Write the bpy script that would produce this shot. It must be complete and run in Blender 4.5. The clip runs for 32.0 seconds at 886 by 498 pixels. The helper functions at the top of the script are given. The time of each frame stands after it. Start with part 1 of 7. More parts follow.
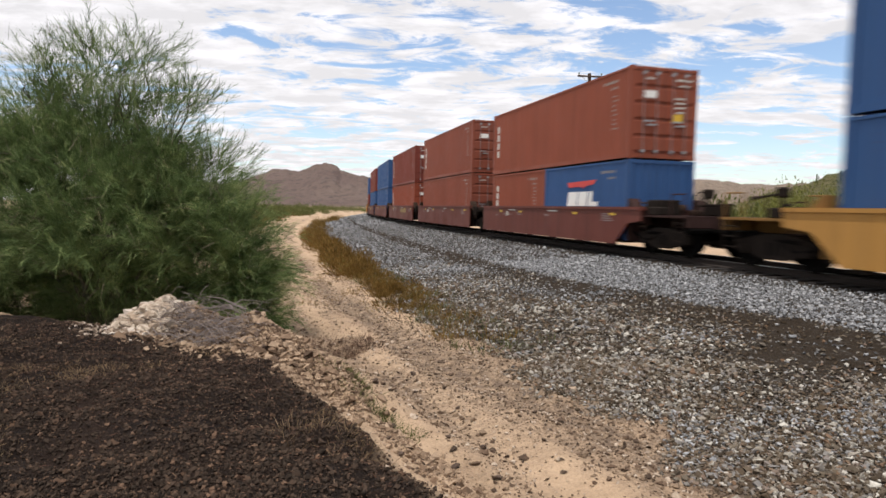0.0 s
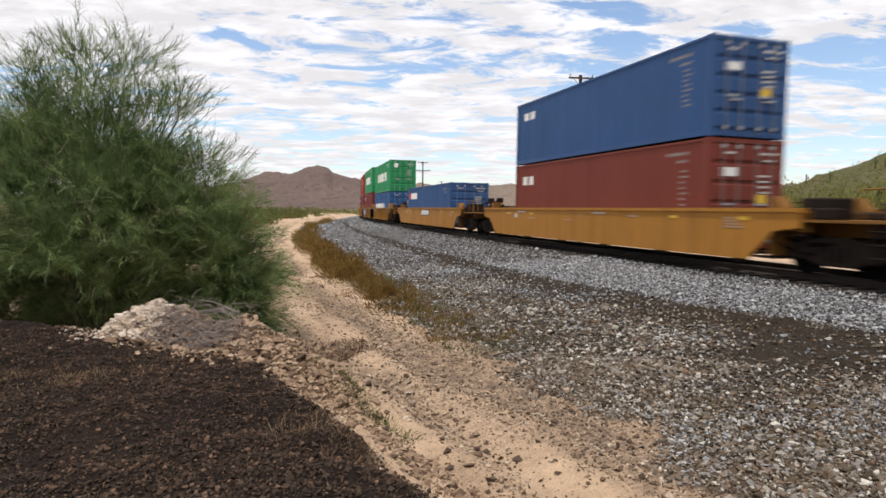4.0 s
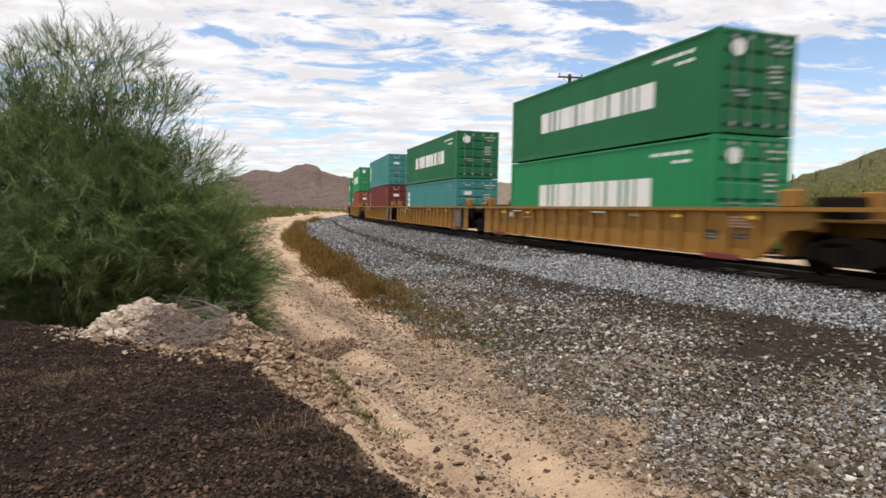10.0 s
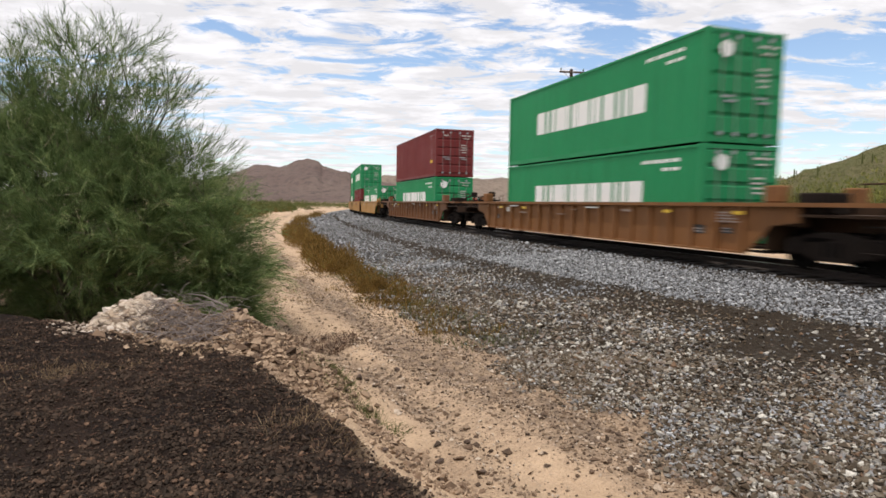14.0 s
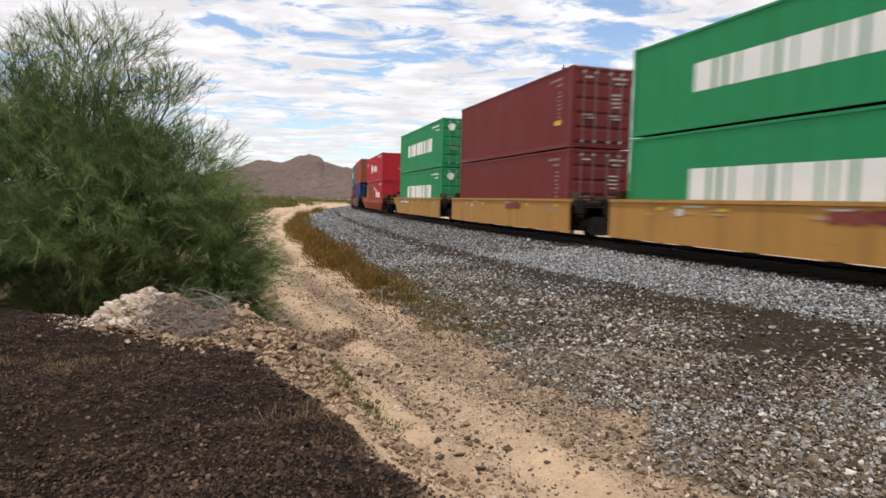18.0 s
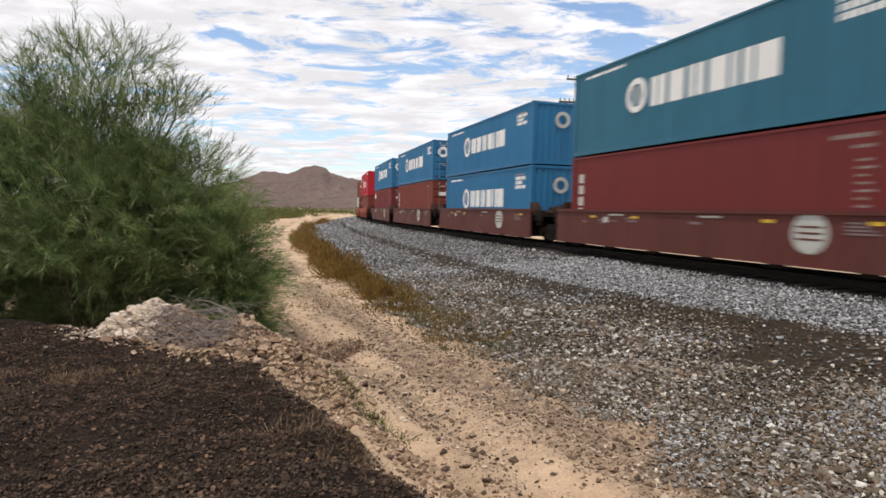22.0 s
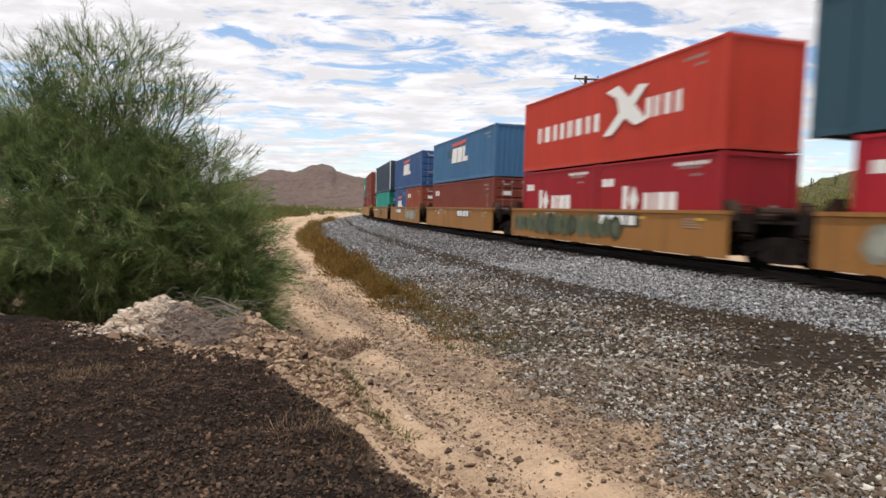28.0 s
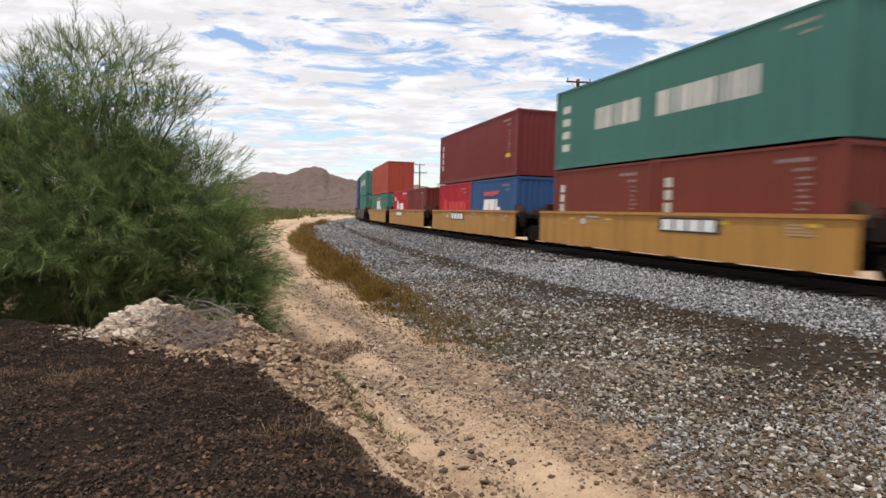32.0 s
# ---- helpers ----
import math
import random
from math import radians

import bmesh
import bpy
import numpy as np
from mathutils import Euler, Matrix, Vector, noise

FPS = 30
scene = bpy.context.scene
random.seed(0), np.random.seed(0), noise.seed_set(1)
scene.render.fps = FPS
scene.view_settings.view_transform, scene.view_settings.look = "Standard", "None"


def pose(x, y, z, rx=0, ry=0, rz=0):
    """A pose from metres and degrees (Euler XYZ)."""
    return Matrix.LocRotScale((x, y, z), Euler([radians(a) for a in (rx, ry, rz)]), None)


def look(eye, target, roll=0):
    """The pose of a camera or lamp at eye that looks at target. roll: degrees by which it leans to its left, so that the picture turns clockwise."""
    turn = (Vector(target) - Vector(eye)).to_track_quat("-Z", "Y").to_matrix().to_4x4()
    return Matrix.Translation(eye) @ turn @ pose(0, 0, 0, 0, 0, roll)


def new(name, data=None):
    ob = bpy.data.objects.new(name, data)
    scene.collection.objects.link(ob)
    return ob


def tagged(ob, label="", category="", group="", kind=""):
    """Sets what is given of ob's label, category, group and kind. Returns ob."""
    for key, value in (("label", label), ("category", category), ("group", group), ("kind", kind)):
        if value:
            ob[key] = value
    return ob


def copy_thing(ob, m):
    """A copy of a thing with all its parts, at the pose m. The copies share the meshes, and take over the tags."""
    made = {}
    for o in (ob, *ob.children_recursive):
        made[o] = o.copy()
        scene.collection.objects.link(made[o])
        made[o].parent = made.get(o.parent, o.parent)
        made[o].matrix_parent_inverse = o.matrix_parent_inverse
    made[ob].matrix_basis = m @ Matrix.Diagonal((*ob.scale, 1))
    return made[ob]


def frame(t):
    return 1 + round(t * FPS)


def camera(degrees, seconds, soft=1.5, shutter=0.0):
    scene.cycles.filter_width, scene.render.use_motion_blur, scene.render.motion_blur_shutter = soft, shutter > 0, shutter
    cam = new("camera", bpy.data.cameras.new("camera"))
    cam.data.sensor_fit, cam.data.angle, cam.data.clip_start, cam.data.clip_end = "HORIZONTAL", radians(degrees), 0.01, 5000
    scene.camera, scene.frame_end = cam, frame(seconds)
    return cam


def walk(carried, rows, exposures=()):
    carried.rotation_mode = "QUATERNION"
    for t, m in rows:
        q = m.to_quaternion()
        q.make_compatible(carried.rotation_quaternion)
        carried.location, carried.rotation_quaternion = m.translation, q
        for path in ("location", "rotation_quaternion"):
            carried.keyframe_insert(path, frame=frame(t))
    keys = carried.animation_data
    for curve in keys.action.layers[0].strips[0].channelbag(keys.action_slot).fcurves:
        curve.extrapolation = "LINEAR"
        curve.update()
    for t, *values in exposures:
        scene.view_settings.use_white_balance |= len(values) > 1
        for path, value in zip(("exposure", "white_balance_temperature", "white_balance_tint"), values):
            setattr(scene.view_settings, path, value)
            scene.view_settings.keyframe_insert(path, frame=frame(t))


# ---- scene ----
cam = camera(70.15, 32.0, soft=1.6, shutter=0.4)
EYE = (0.0, 0.0, 1.23)


def aim(yaw, pitch, roll):
    y, p = radians(yaw), radians(pitch)
    way = Vector((math.sin(y) * math.cos(p), math.cos(y) * math.cos(p), math.sin(p)))
    return look(EYE, Vector(EYE) + 10 * way, roll)


walk(cam, [
    (0, aim(0.00, -3.69, 1.21)), (0.5, aim(0.15, -3.55, 1.19)), (1, aim(0.22, -3.47, 1.17)),
    (1.5, aim(0.38, -3.36, 1.15)), (2, aim(0.49, -3.30, 1.04)), (2.5, aim(0.52, -3.30, 1.21)),
    (3, aim(0.52, -3.33, 1.12)), (3.5, aim(0.55, -3.42, 0.98)), (5.5, aim(1.11, -3.71, 0.89)),
    (6, aim(1.19, -3.80, 0.93)), (6.5, aim(1.20, -3.90, 1.06)), (7, aim(1.25, -3.92, 1.17)),
    (7.5, aim(1.23, -3.88, 1.22)), (8, aim(1.26, -3.81, 1.07)), (8.5, aim(1.29, -3.73, 1.12)),
    (9, aim(1.39, -3.66, 1.03)), (9.5, aim(1.54, -3.64, 0.90)), (10, aim(1.63, -3.61, 0.98)),
    (10.5, aim(1.62, -3.64, 1.01)), (11, aim(1.60, -3.70, 0.99)), (11.5, aim(1.56, -3.76, 1.10)),
    (12, aim(1.54, -3.83, 1.05)), (12.5, aim(1.58, -3.92, 0.96)), (13, aim(1.58, -4.00, 1.16)),
    (13.5, aim(1.53, -4.01, 1.14)), (14, aim(1.54, -4.05, 1.06)), (14.5, aim(1.50, -4.11, 1.21)),
    (16.5, aim(1.41, -4.15, 1.34)), (17, aim(1.40, -4.18, 1.19)), (17.5, aim(1.45, -4.24, 1.34)),
    (18, aim(1.43, -4.38, 1.36)), (18.5, aim(1.38, -4.44, 1.49)), (19, aim(1.16, -4.38, 1.53)),
    (19.5, aim(1.10, -4.27, 1.23)), (20, aim(1.20, -4.02, 1.12)), (20.5, aim(1.15, -3.79, 1.18)),
    (21, aim(1.09, -3.62, 1.18)), (21.5, aim(0.91, -3.52, 1.17)), (22, aim(0.93, -3.44, 1.20)),
    (22.5, aim(0.85, -3.41, 1.40)), (23, aim(0.62, -3.38, 1.56)), (23.5, aim(0.40, -3.46, 1.51)),
    (24, aim(0.37, -3.50, 1.44)), (24.5, aim(0.41, -3.56, 1.38)), (25, aim(0.48, -3.63, 1.40)),
    (25.5, aim(0.58, -3.69, 1.42)), (27.5, aim(0.50, -3.55, 1.59)), (28, aim(0.38, -3.54, 1.52)),
    (28.5, aim(0.29, -3.56, 1.50)), (29, aim(0.11, -3.57, 1.44)), (29.5, aim(0.19, -3.54, 1.49)),
    (30, aim(0.32, -3.49, 1.51)), (30.5, aim(0.55, -3.45, 1.41)), (31, aim(0.70, -3.38, 1.45)),
    (31.5, aim(0.83, -3.31, 1.54)), (32, aim(1.02, -3.29, 1.49)),
])

# ---- world and sun ----
SUN_ELEV, SUN_AZ = 74.0, 214.0   # degrees; azimuth clockwise from +y
world = bpy.data.worlds.new("sky")
scene.world = world
world.use_nodes = True


def sky_world():
    nt = world.node_tree
    nt.nodes.clear()
    N = nt.nodes.new
    L = nt.links.new
    out, bg = N("ShaderNodeOutputWorld"), N("ShaderNodeBackground")
    sky = N("ShaderNodeTexSky")
    sky.sky_type, sky.sun_disc = "NISHITA", False
    sky.sun_elevation, sky.sun_rotation = radians(SUN_ELEV), radians(SUN_AZ)
    sky.air_density, sky.dust_density, sky.ozone_density = 1.0, 0.6, 1.6
    tc, sep = N("ShaderNodeTexCoord"), N("ShaderNodeSeparateXYZ")
    L(tc.outputs["Generated"], sep.inputs[0])

    def calc(op, a, b=None, c=None):
        m = N("ShaderNodeMath")
        m.operation = op
        for i, v in enumerate((a, b, c)):
            if v is None:
                continue
            if isinstance(v, (int, float)):
                m.inputs[i].default_value = v
            else:
                L(v, m.inputs[i])
        return m.outputs[0]

    # cloud deck: project the direction onto a flat layer overhead
    up = calc("MAXIMUM", sep.outputs[2], 0.0)
    den = calc("ADD", up, 0.10)
    u, v = calc("DIVIDE", sep.outputs[0], den), calc("DIVIDE", sep.outputs[1], den)
    com = N("ShaderNodeCombineXYZ")
    L(u, com.inputs[0])
    L(v, com.inputs[1])
    mp = N("ShaderNodeMapping")
    mp.inputs["Rotation"].default_value = (0, 0, radians(CLOUD_TURN))
    mp.inputs["Scale"].default_value = (0.62, 1.0, 1.0)
    mp.inputs["Location"].default_value = (CLOUD_X, CLOUD_Y, 0)
    L(com.outputs[0], mp.inputs[0])

    def fbm(scale, detail, rough, dist):
        n = N("ShaderNodeTexNoise")
        n.inputs["Scale"].default_value, n.inputs["Detail"].default_value = scale, detail
        n.inputs["Roughness"].default_value, n.inputs["Distortion"].default_value = rough, dist
        L(mp.outputs[0], n.inputs["Vector"])
        return n.outputs["Fac"]

    big, small = fbm(0.9, 3, 0.5, 0.4), fbm(4.2, 10, 0.66, 0.6)
    mix = calc("ADD", calc("MULTIPLY", big, 0.36), calc("MULTIPLY", small, 0.64))

    def slide(val, a, b, c, d):
        m = N("ShaderNodeMapRange")
        m.interpolation_type = "SMOOTHSTEP"
        for k, w in (("From Min", a), ("From Max", b), ("To Min", c), ("To Max", d)):
            m.inputs[k].default_value = w
        L(val, m.inputs["Value"])
        return m.outputs[0]

    # the deck thins out towards the clear quarter of the sky and closes up overhead
    clear = calc("MULTIPLY", slide(sep.outputs[0], 0.12, 0.5, 0.0, -0.055), slide(sep.outputs[2], 0.28, 0.20, 0.0, 1.0))
    mix = calc("ADD", calc("ADD", mix, clear), slide(sep.outputs[2], 0.17, 0.31, 0.0, 0.055))
    ramp = N("ShaderNodeMapRange")
    ramp.interpolation_type = "SMOOTHSTEP"
    ramp.inputs["From Min"].default_value, ramp.inputs["From Max"].default_value = 0.425, 0.51
    L(mix, ramp.inputs["Value"])
    shade = N("ShaderNodeMapRange")
    shade.inputs["From Min"].default_value, shade.inputs["From Max"].default_value = 0.42, 0.72
    shade.inputs["To Min"].default_value, shade.inputs["To Max"].default_value = 0.80, 1.12
    L(fbm(5.0, 6, 0.6, 0.2), shade.inputs["Value"])
    cloud = N("ShaderNodeMix")
    cloud.data_type, cloud.blend_type = "RGBA", "MULTIPLY"
    cloud.inputs[0].default_value = 1.0
    cloud.inputs[6].default_value = (*CLOUD, 1)
    L(shade.outputs[0], cloud.inputs[7])
    both = N("ShaderNodeMix")
    both.data_type = "RGBA"
    L(ramp.outputs[0], both.inputs[0])
    tint = N("ShaderNodeMix")
    tint.data_type, tint.blend_type = "RGBA", "MULTIPLY"
    tint.inputs[0].default_value = 1.0
    tint.inputs[7].default_value = (2.1, 2.04, 2.05, 1)
    L(sky.outputs[0], tint.inputs[6])
    L(tint.outputs[2], both.inputs[6])
    L(cloud.outputs[2], both.inputs[7])
    L(both.outputs[2], bg.inputs["Color"])
    bg.inputs["Strength"].default_value = SKY_STRENGTH
    L(bg.outputs[0], out.inputs["Surface"])


CLOUD = (12.3, 12.05, 12.4)
CLOUD_TURN, CLOUD_X, CLOUD_Y = 12.0, 3.1, 1.4
SKY_STRENGTH = 0.085
sky_world()
sun = new("sun", bpy.data.lights.new("sun", "SUN"))
sun.data.energy, sun.data.angle, sun.data.color = 3.5, radians(0.6), (1.0, 0.925, 0.85)
a, e = radians(SUN_AZ), radians(SUN_ELEV)
sun.matrix_world = look((30 * math.sin(a), 30 * math.cos(a), 40), Vector((30 * math.sin(a), 30 * math.cos(a), 40)) - Vector(
    (math.sin(a) * math.cos(e), math.cos(a) * math.cos(e), math.sin(e))))
scene.view_settings.exposure = 0.0

# ---- materials ----


def material(name, rough=0.8, metal=0.0):
    m = bpy.data.materials.new(name)
    m.use_nodes = True
    b = m.node_tree.nodes["Principled BSDF"]
    b.inputs["Roughness"].default_value, b.inputs["Metallic"].default_value = rough, metal
    return m, m.node_tree, b


def rgba(c):
    return (*c, 1.0)


def node_noise(nt, vec, scale, detail=4.0, rough=0.55, dist=0.0):
    n = nt.nodes.new("ShaderNodeTexNoise")
    n.inputs["Scale"].default_value, n.inputs["Detail"].default_value = scale, detail
    n.inputs["Roughness"].default_value, n.inputs["Distortion"].default_value = rough, dist
    if vec is not None:
        nt.links.new(vec, n.inputs["Vector"])
    return n.outputs["Fac"]


def node_range(nt, val, a, b, c=0.0, d=1.0):
    n = nt.nodes.new("ShaderNodeMapRange")
    for k, v in (("From Min", a), ("From Max", b), ("To Min", c), ("To Max", d)):
        n.inputs[k].default_value = v
    nt.links.new(val, n.inputs["Value"])
    return n.outputs[0]


def node_mix(nt, fac, c1, c2, blend="MIX"):
    n = nt.nodes.new("ShaderNodeMix")
    n.data_type, n.blend_type = "RGBA", blend
    for sock, v in ((n.inputs[0], fac), (n.inputs[6], c1), (n.inputs[7], c2)):
        if isinstance(v, (int, float)):
            sock.default_value = v
        elif isinstance(v, tuple):
            sock.default_value = rgba(v)
        else:
            nt.links.new(v, sock)
    return n.outputs[2]


def node_math(nt, op, a, b):
    n = nt.nodes.new("ShaderNodeMath")
    n.operation = op
    for i, v in enumerate((a, b)):
        if isinstance(v, (int, float)):
            n.inputs[i].default_value = v
        else:
            nt.links.new(v, n.inputs[i])
    return n.outputs[0]


def node_bump(nt, b, height, strength, dist):
    n = nt.nodes.new("ShaderNodeBump")
    n.inputs["Strength"].default_value, n.inputs["Distance"].default_value = strength, dist
    nt.links.new(height, n.inputs["Height"])
    nt.links.new(n.outputs[0], b.inputs["Normal"])


def object_coords(nt, sx=1.0, sy=1.0, sz=1.0):
    tc, mp = nt.nodes.new("ShaderNodeTexCoord"), nt.nodes.new("ShaderNodeMapping")
    mp.inputs["Scale"].default_value = (sx, sy, sz)
    info = nt.nodes.new("ShaderNodeObjectInfo")
    add = nt.nodes.new("ShaderNodeVectorMath")
    add.operation = "MULTIPLY_ADD"
    nt.links.new(info.outputs["Random"], add.inputs[0])
    add.inputs[1].default_value = (37.0, 11.0, 5.0)
    nt.links.new(tc.outputs["Object"], add.inputs[2])
    nt.links.new(add.outputs[0], mp.inputs[0])
    return mp.outputs[0]


PAINTS = {}


def paint(color, rough=0.5, dirt=0.5, rust=0.35, name="paint"):
    """Weathered sprayed steel: dust film, streaks that run down, rust specks; rib shading painted in."""
    key = (color, rough, dirt, rust)
    if key in PAINTS:
        return PAINTS[key]
    color = tuple(0.84 * k for k in color)
    m, nt, b = material(name, rough)
    v = object_coords(nt)
    big = node_noise(nt, v, 0.55, 4)
    streak = node_noise(nt, object_coords(nt, 5.0, 5.0, 0.35), 1.6, 5, 0.6)
    fine = node_noise(nt, v, 14.0, 6, 0.65)
    fade = tuple(min(1.0, 0.86 * c + 0.018) for c in color)
    c = node_mix(nt, node_range(nt, big, 0.35, 0.7, 0.0, 0.55), color, fade)
    dust = tuple(0.78 * c0 + 0.22 * d0 for c0, d0 in zip(color, (0.20, 0.155, 0.115)))
    c = node_mix(nt, node_range(nt, streak, 0.5, 0.78, 0.0, dirt), c, dust)
    dark = tuple(0.5 * x for x in color)
    c = node_mix(nt, node_range(nt, fine, 0.58, 0.8, 0.0, 0.35), c, dark)
    spots = node_math(nt, "MULTIPLY", node_range(nt, fine, 0.60, 0.68), node_range(nt, big, 0.5, 0.64))
    c = node_mix(nt, node_math(nt, "MULTIPLY", spots, rust), c, (0.12, 0.045, 0.02))
    soot = node_noise(nt, object_coords(nt, 2.4, 2.4, 0.22), 1.1, 6, 0.68)
    c = node_mix(nt, node_range(nt, soot, 0.50, 0.74, 0.0, 0.75 * dirt), c, tuple(0.34 * x + 0.012 for x in color))
    # upright darker streaks: shading of the pressed ribs put into the colour
    rib = node_noise(nt, object_coords(nt, 7.0, 7.0, 0.05), 1.0, 2)
    c = node_mix(nt, node_range(nt, rib, 0.42, 0.66, 0.0, 0.30), c, tuple(0.62 * x for x in color))
    b.inputs["Specular IOR Level"].default_value = 0.18
    nt.links.new(c, b.inputs["Base Color"])
    nt.links.new(node_range(nt, big, 0.3, 0.7, rough - 0.08, min(0.95, rough + 0.18)), b.inputs["Roughness"])
    node_bump(nt, b, fine, 0.08, 0.004)
    PAINTS[key] = m
    return m


def plain(name, color, rough=0.7, metal=0.0, vary=0.3, scale=9.0, bump=0.0, gloss=0.5):
    m, nt, b = material(name, rough, metal)
    b.inputs["Specular IOR Level"].default_value = gloss
    v = object_coords(nt)
    f = node_noise(nt, v, scale, 5, 0.6)
    g = node_noise(nt, v, scale * 0.13, 3)
    c = node_mix(nt, node_range(nt, f, 0.3, 0.75, 0.0, vary), color, tuple(0.45 * x for x in color))
    c = node_mix(nt, node_range(nt, g, 0.35, 0.75, 0.0, vary), c, tuple(min(1, 1.3 * x + 0.01) for x in color))
    nt.links.new(c, b.inputs["Base Color"])
    if bump:
        node_bump(nt, b, f, bump, 0.01)
    return m


M_STEEL = plain("worn_dark_steel", (0.019, 0.0145, 0.012), 0.95, 0.0, 0.5, 9.0, 0.0, 0.05)
M_JOINT = plain("rust_stained_iron", (0.040, 0.024, 0.017), 0.85, 0.0, 0.6, 6.0, 0.2, 0.1)
M_GREASE = plain("greasy_black_iron", (0.0035, 0.003, 0.0026), 0.9, 0.0, 0.4, 9.0, 0.0, 0.05)
M_RAIL = plain("rusty_rail_web", (0.018, 0.011, 0.008), 0.85, 0.0, 0.4)
M_RAILTOP = plain("polished_rail_head", (0.42, 0.41, 0.40), 0.28, 0.95, 0.15)
M_TIE = plain("creosoted_timber", (0.014, 0.010, 0.008), 0.9, 0, 0.6, 7.0, 0.4)
M_WHITE = plain("white_stencil_paint", (0.78, 0.79, 0.77), 0.55, 0, 0.12, 3.0)
M_WORNWHITE = plain("worn_white_paint", (0.52, 0.52, 0.48), 0.6, 0, 0.55, 4.0)
M_DIMWHITE = plain("rubbed_white_paint", (0.26, 0.23, 0.21), 0.6, 0, 0.7, 7.0)
M_PATCH = plain("dark_touch_up_paint", (0.02, 0.07, 0.11), 0.5, 0, 0.2)
M_BLACK = plain("black_panel_paint", (0.02, 0.02, 0.02), 0.5, 0, 0.3)
M_YELLOW = plain("yellow_hazard_paint", (0.65, 0.42, 0.03), 0.5, 0, 0.3)
M_REDMARK = plain("red_mark_paint", (0.55, 0.04, 0.035), 0.5, 0, 0.2)
M_PAD = plain("dull_red_pad_paint", (0.16, 0.022, 0.018), 0.6, 0, 0.4)
M_BLUEMARK = plain("blue_mark_paint", (0.03, 0.09, 0.32), 0.5, 0, 0.2)
M_GASKET = plain("door_gasket_rubber", (0.02, 0.02, 0.02), 0.8)
M_GALV = plain("galvanised_rod", (0.34, 0.35, 0.36), 0.45, 0.6, 0.3)
M_WOODPOLE = plain("weathered_pole_timber", (0.06, 0.04, 0.028), 0.9, 0, 0.5, 4.0, 0.5)
M_GLASSY = plain("insulator_glass", (0.10, 0.16, 0.15), 0.2, 0, 0.1)

# ---- mesh helpers ----


def mesh_of(bm, name):
    me = bpy.data.meshes.new(name)
    bm.to_mesh(me)
    bm.free()
    return me


def part(name, bm, mat, parent, label=""):
    me = bm if isinstance(bm, bpy.types.Mesh) else mesh_of(bm, name)
    if mat is not None and not me.materials:
        me.materials.append(mat)
    ob = new(name, me)
    ob.parent = parent
    if label:
        ob["label"] = label
    return ob


def raw_mesh(name, verts, faces, mat=None, smooth=False):
    me = bpy.data.meshes.new(name)
    me.from_pydata(verts, [], faces)
    if mat is not None:
        me.materials.append(mat)
    if smooth:
        me.polygons.foreach_set("use_smooth", np.ones(len(me.polygons), dtype=bool))
    me.update()
    return me


def add_box(bm, x0, x1, y0, y1, z0, z1):
    v = [bm.verts.new((x, y, z)) for z in (z0, z1) for y in (y0, y1) for x in (x0, x1)]
    for q in ((0, 2, 3, 1), (4, 5, 7, 6), (0, 1, 5, 4), (2, 6, 7, 3), (0, 4, 6, 2), (1, 3, 7, 5)):
        bm.faces.new([v[i] for i in q])


def box_bm(*boxes):
    bm = bmesh.new()
    for b in boxes:
        add_box(bm, *b)
    return bm


def bevelled(bm, w=0.015):
    bmesh.ops.bevel(bm, geom=list(bm.edges), offset=w, segments=1, affect="EDGES")
    return bm


def add_cyl(bm, p0, p1, r0, r1=None, n=8, caps=True):
    r1 = r0 if r1 is None else r1
    p0, p1 = Vector(p0), Vector(p1)
    d = (p1 - p0).normalized()
    s = d.orthogonal().normalized()
    t = d.cross(s)
    rings = []
    for p, r in ((p0, r0), (p1, r1)):
        rings.append([bm.verts.new(p + r * (math.cos(k * 2 * math.pi / n) * s + math.sin(k * 2 * math.pi / n) * t)) for k in range(n)])
    for k in range(n):
        bm.faces.new((rings[0][k], rings[0][(k + 1) % n], rings[1][(k + 1) % n], rings[1][k]))
    if caps:
        bm.faces.new(rings[0][::-1])
        bm.faces.new(rings[1])


def add_prism(bm, poly, axis, a0, a1):
    """poly: 2D outline; axis: which axis is extruded ('x' or 'y')."""
    def at(p, w):
        return (w, p[0], p[1]) if axis == "x" else (p[0], w, p[1])
    A, B = [bm.verts.new(at(p, a0)) for p in poly], [bm.verts.new(at(p, a1)) for p in poly]
    n = len(poly)
    bm.faces.new(A)
    bm.faces.new(B[::-1])
    for k in range(n):
        bm.faces.new((A[k], B[k], B[(k + 1) % n], A[(k + 1) % n]))


def fixed_normals(bm):
    bmesh.ops.recalc_face_normals(bm, faces=list(bm.faces))
    return bm


# ---- the line of the track ----
RAD, CX, CY, TH0 = 557.23, 539.53, 180.26, -0.2917   # train's near side: circle on its plan; s runs away from the eye
S_FAR, S_NEAR = 300.0, -150.0
HALF = 1.22


def track(s, off=0.0):
    """Plan point and direction angle at s; off: metres outward (towards the camera's side) from the near side of the cars."""
    sc = min(max(s, S_NEAR), S_FAR)
    phi = TH0 + sc / RAD
    r = RAD + off
    x, y = CX - r * math.cos(phi), CY + r * math.sin(phi)
    x += (s - sc) * math.sin(phi)
    y += (s - sc) * math.cos(phi)
    return x, y, phi


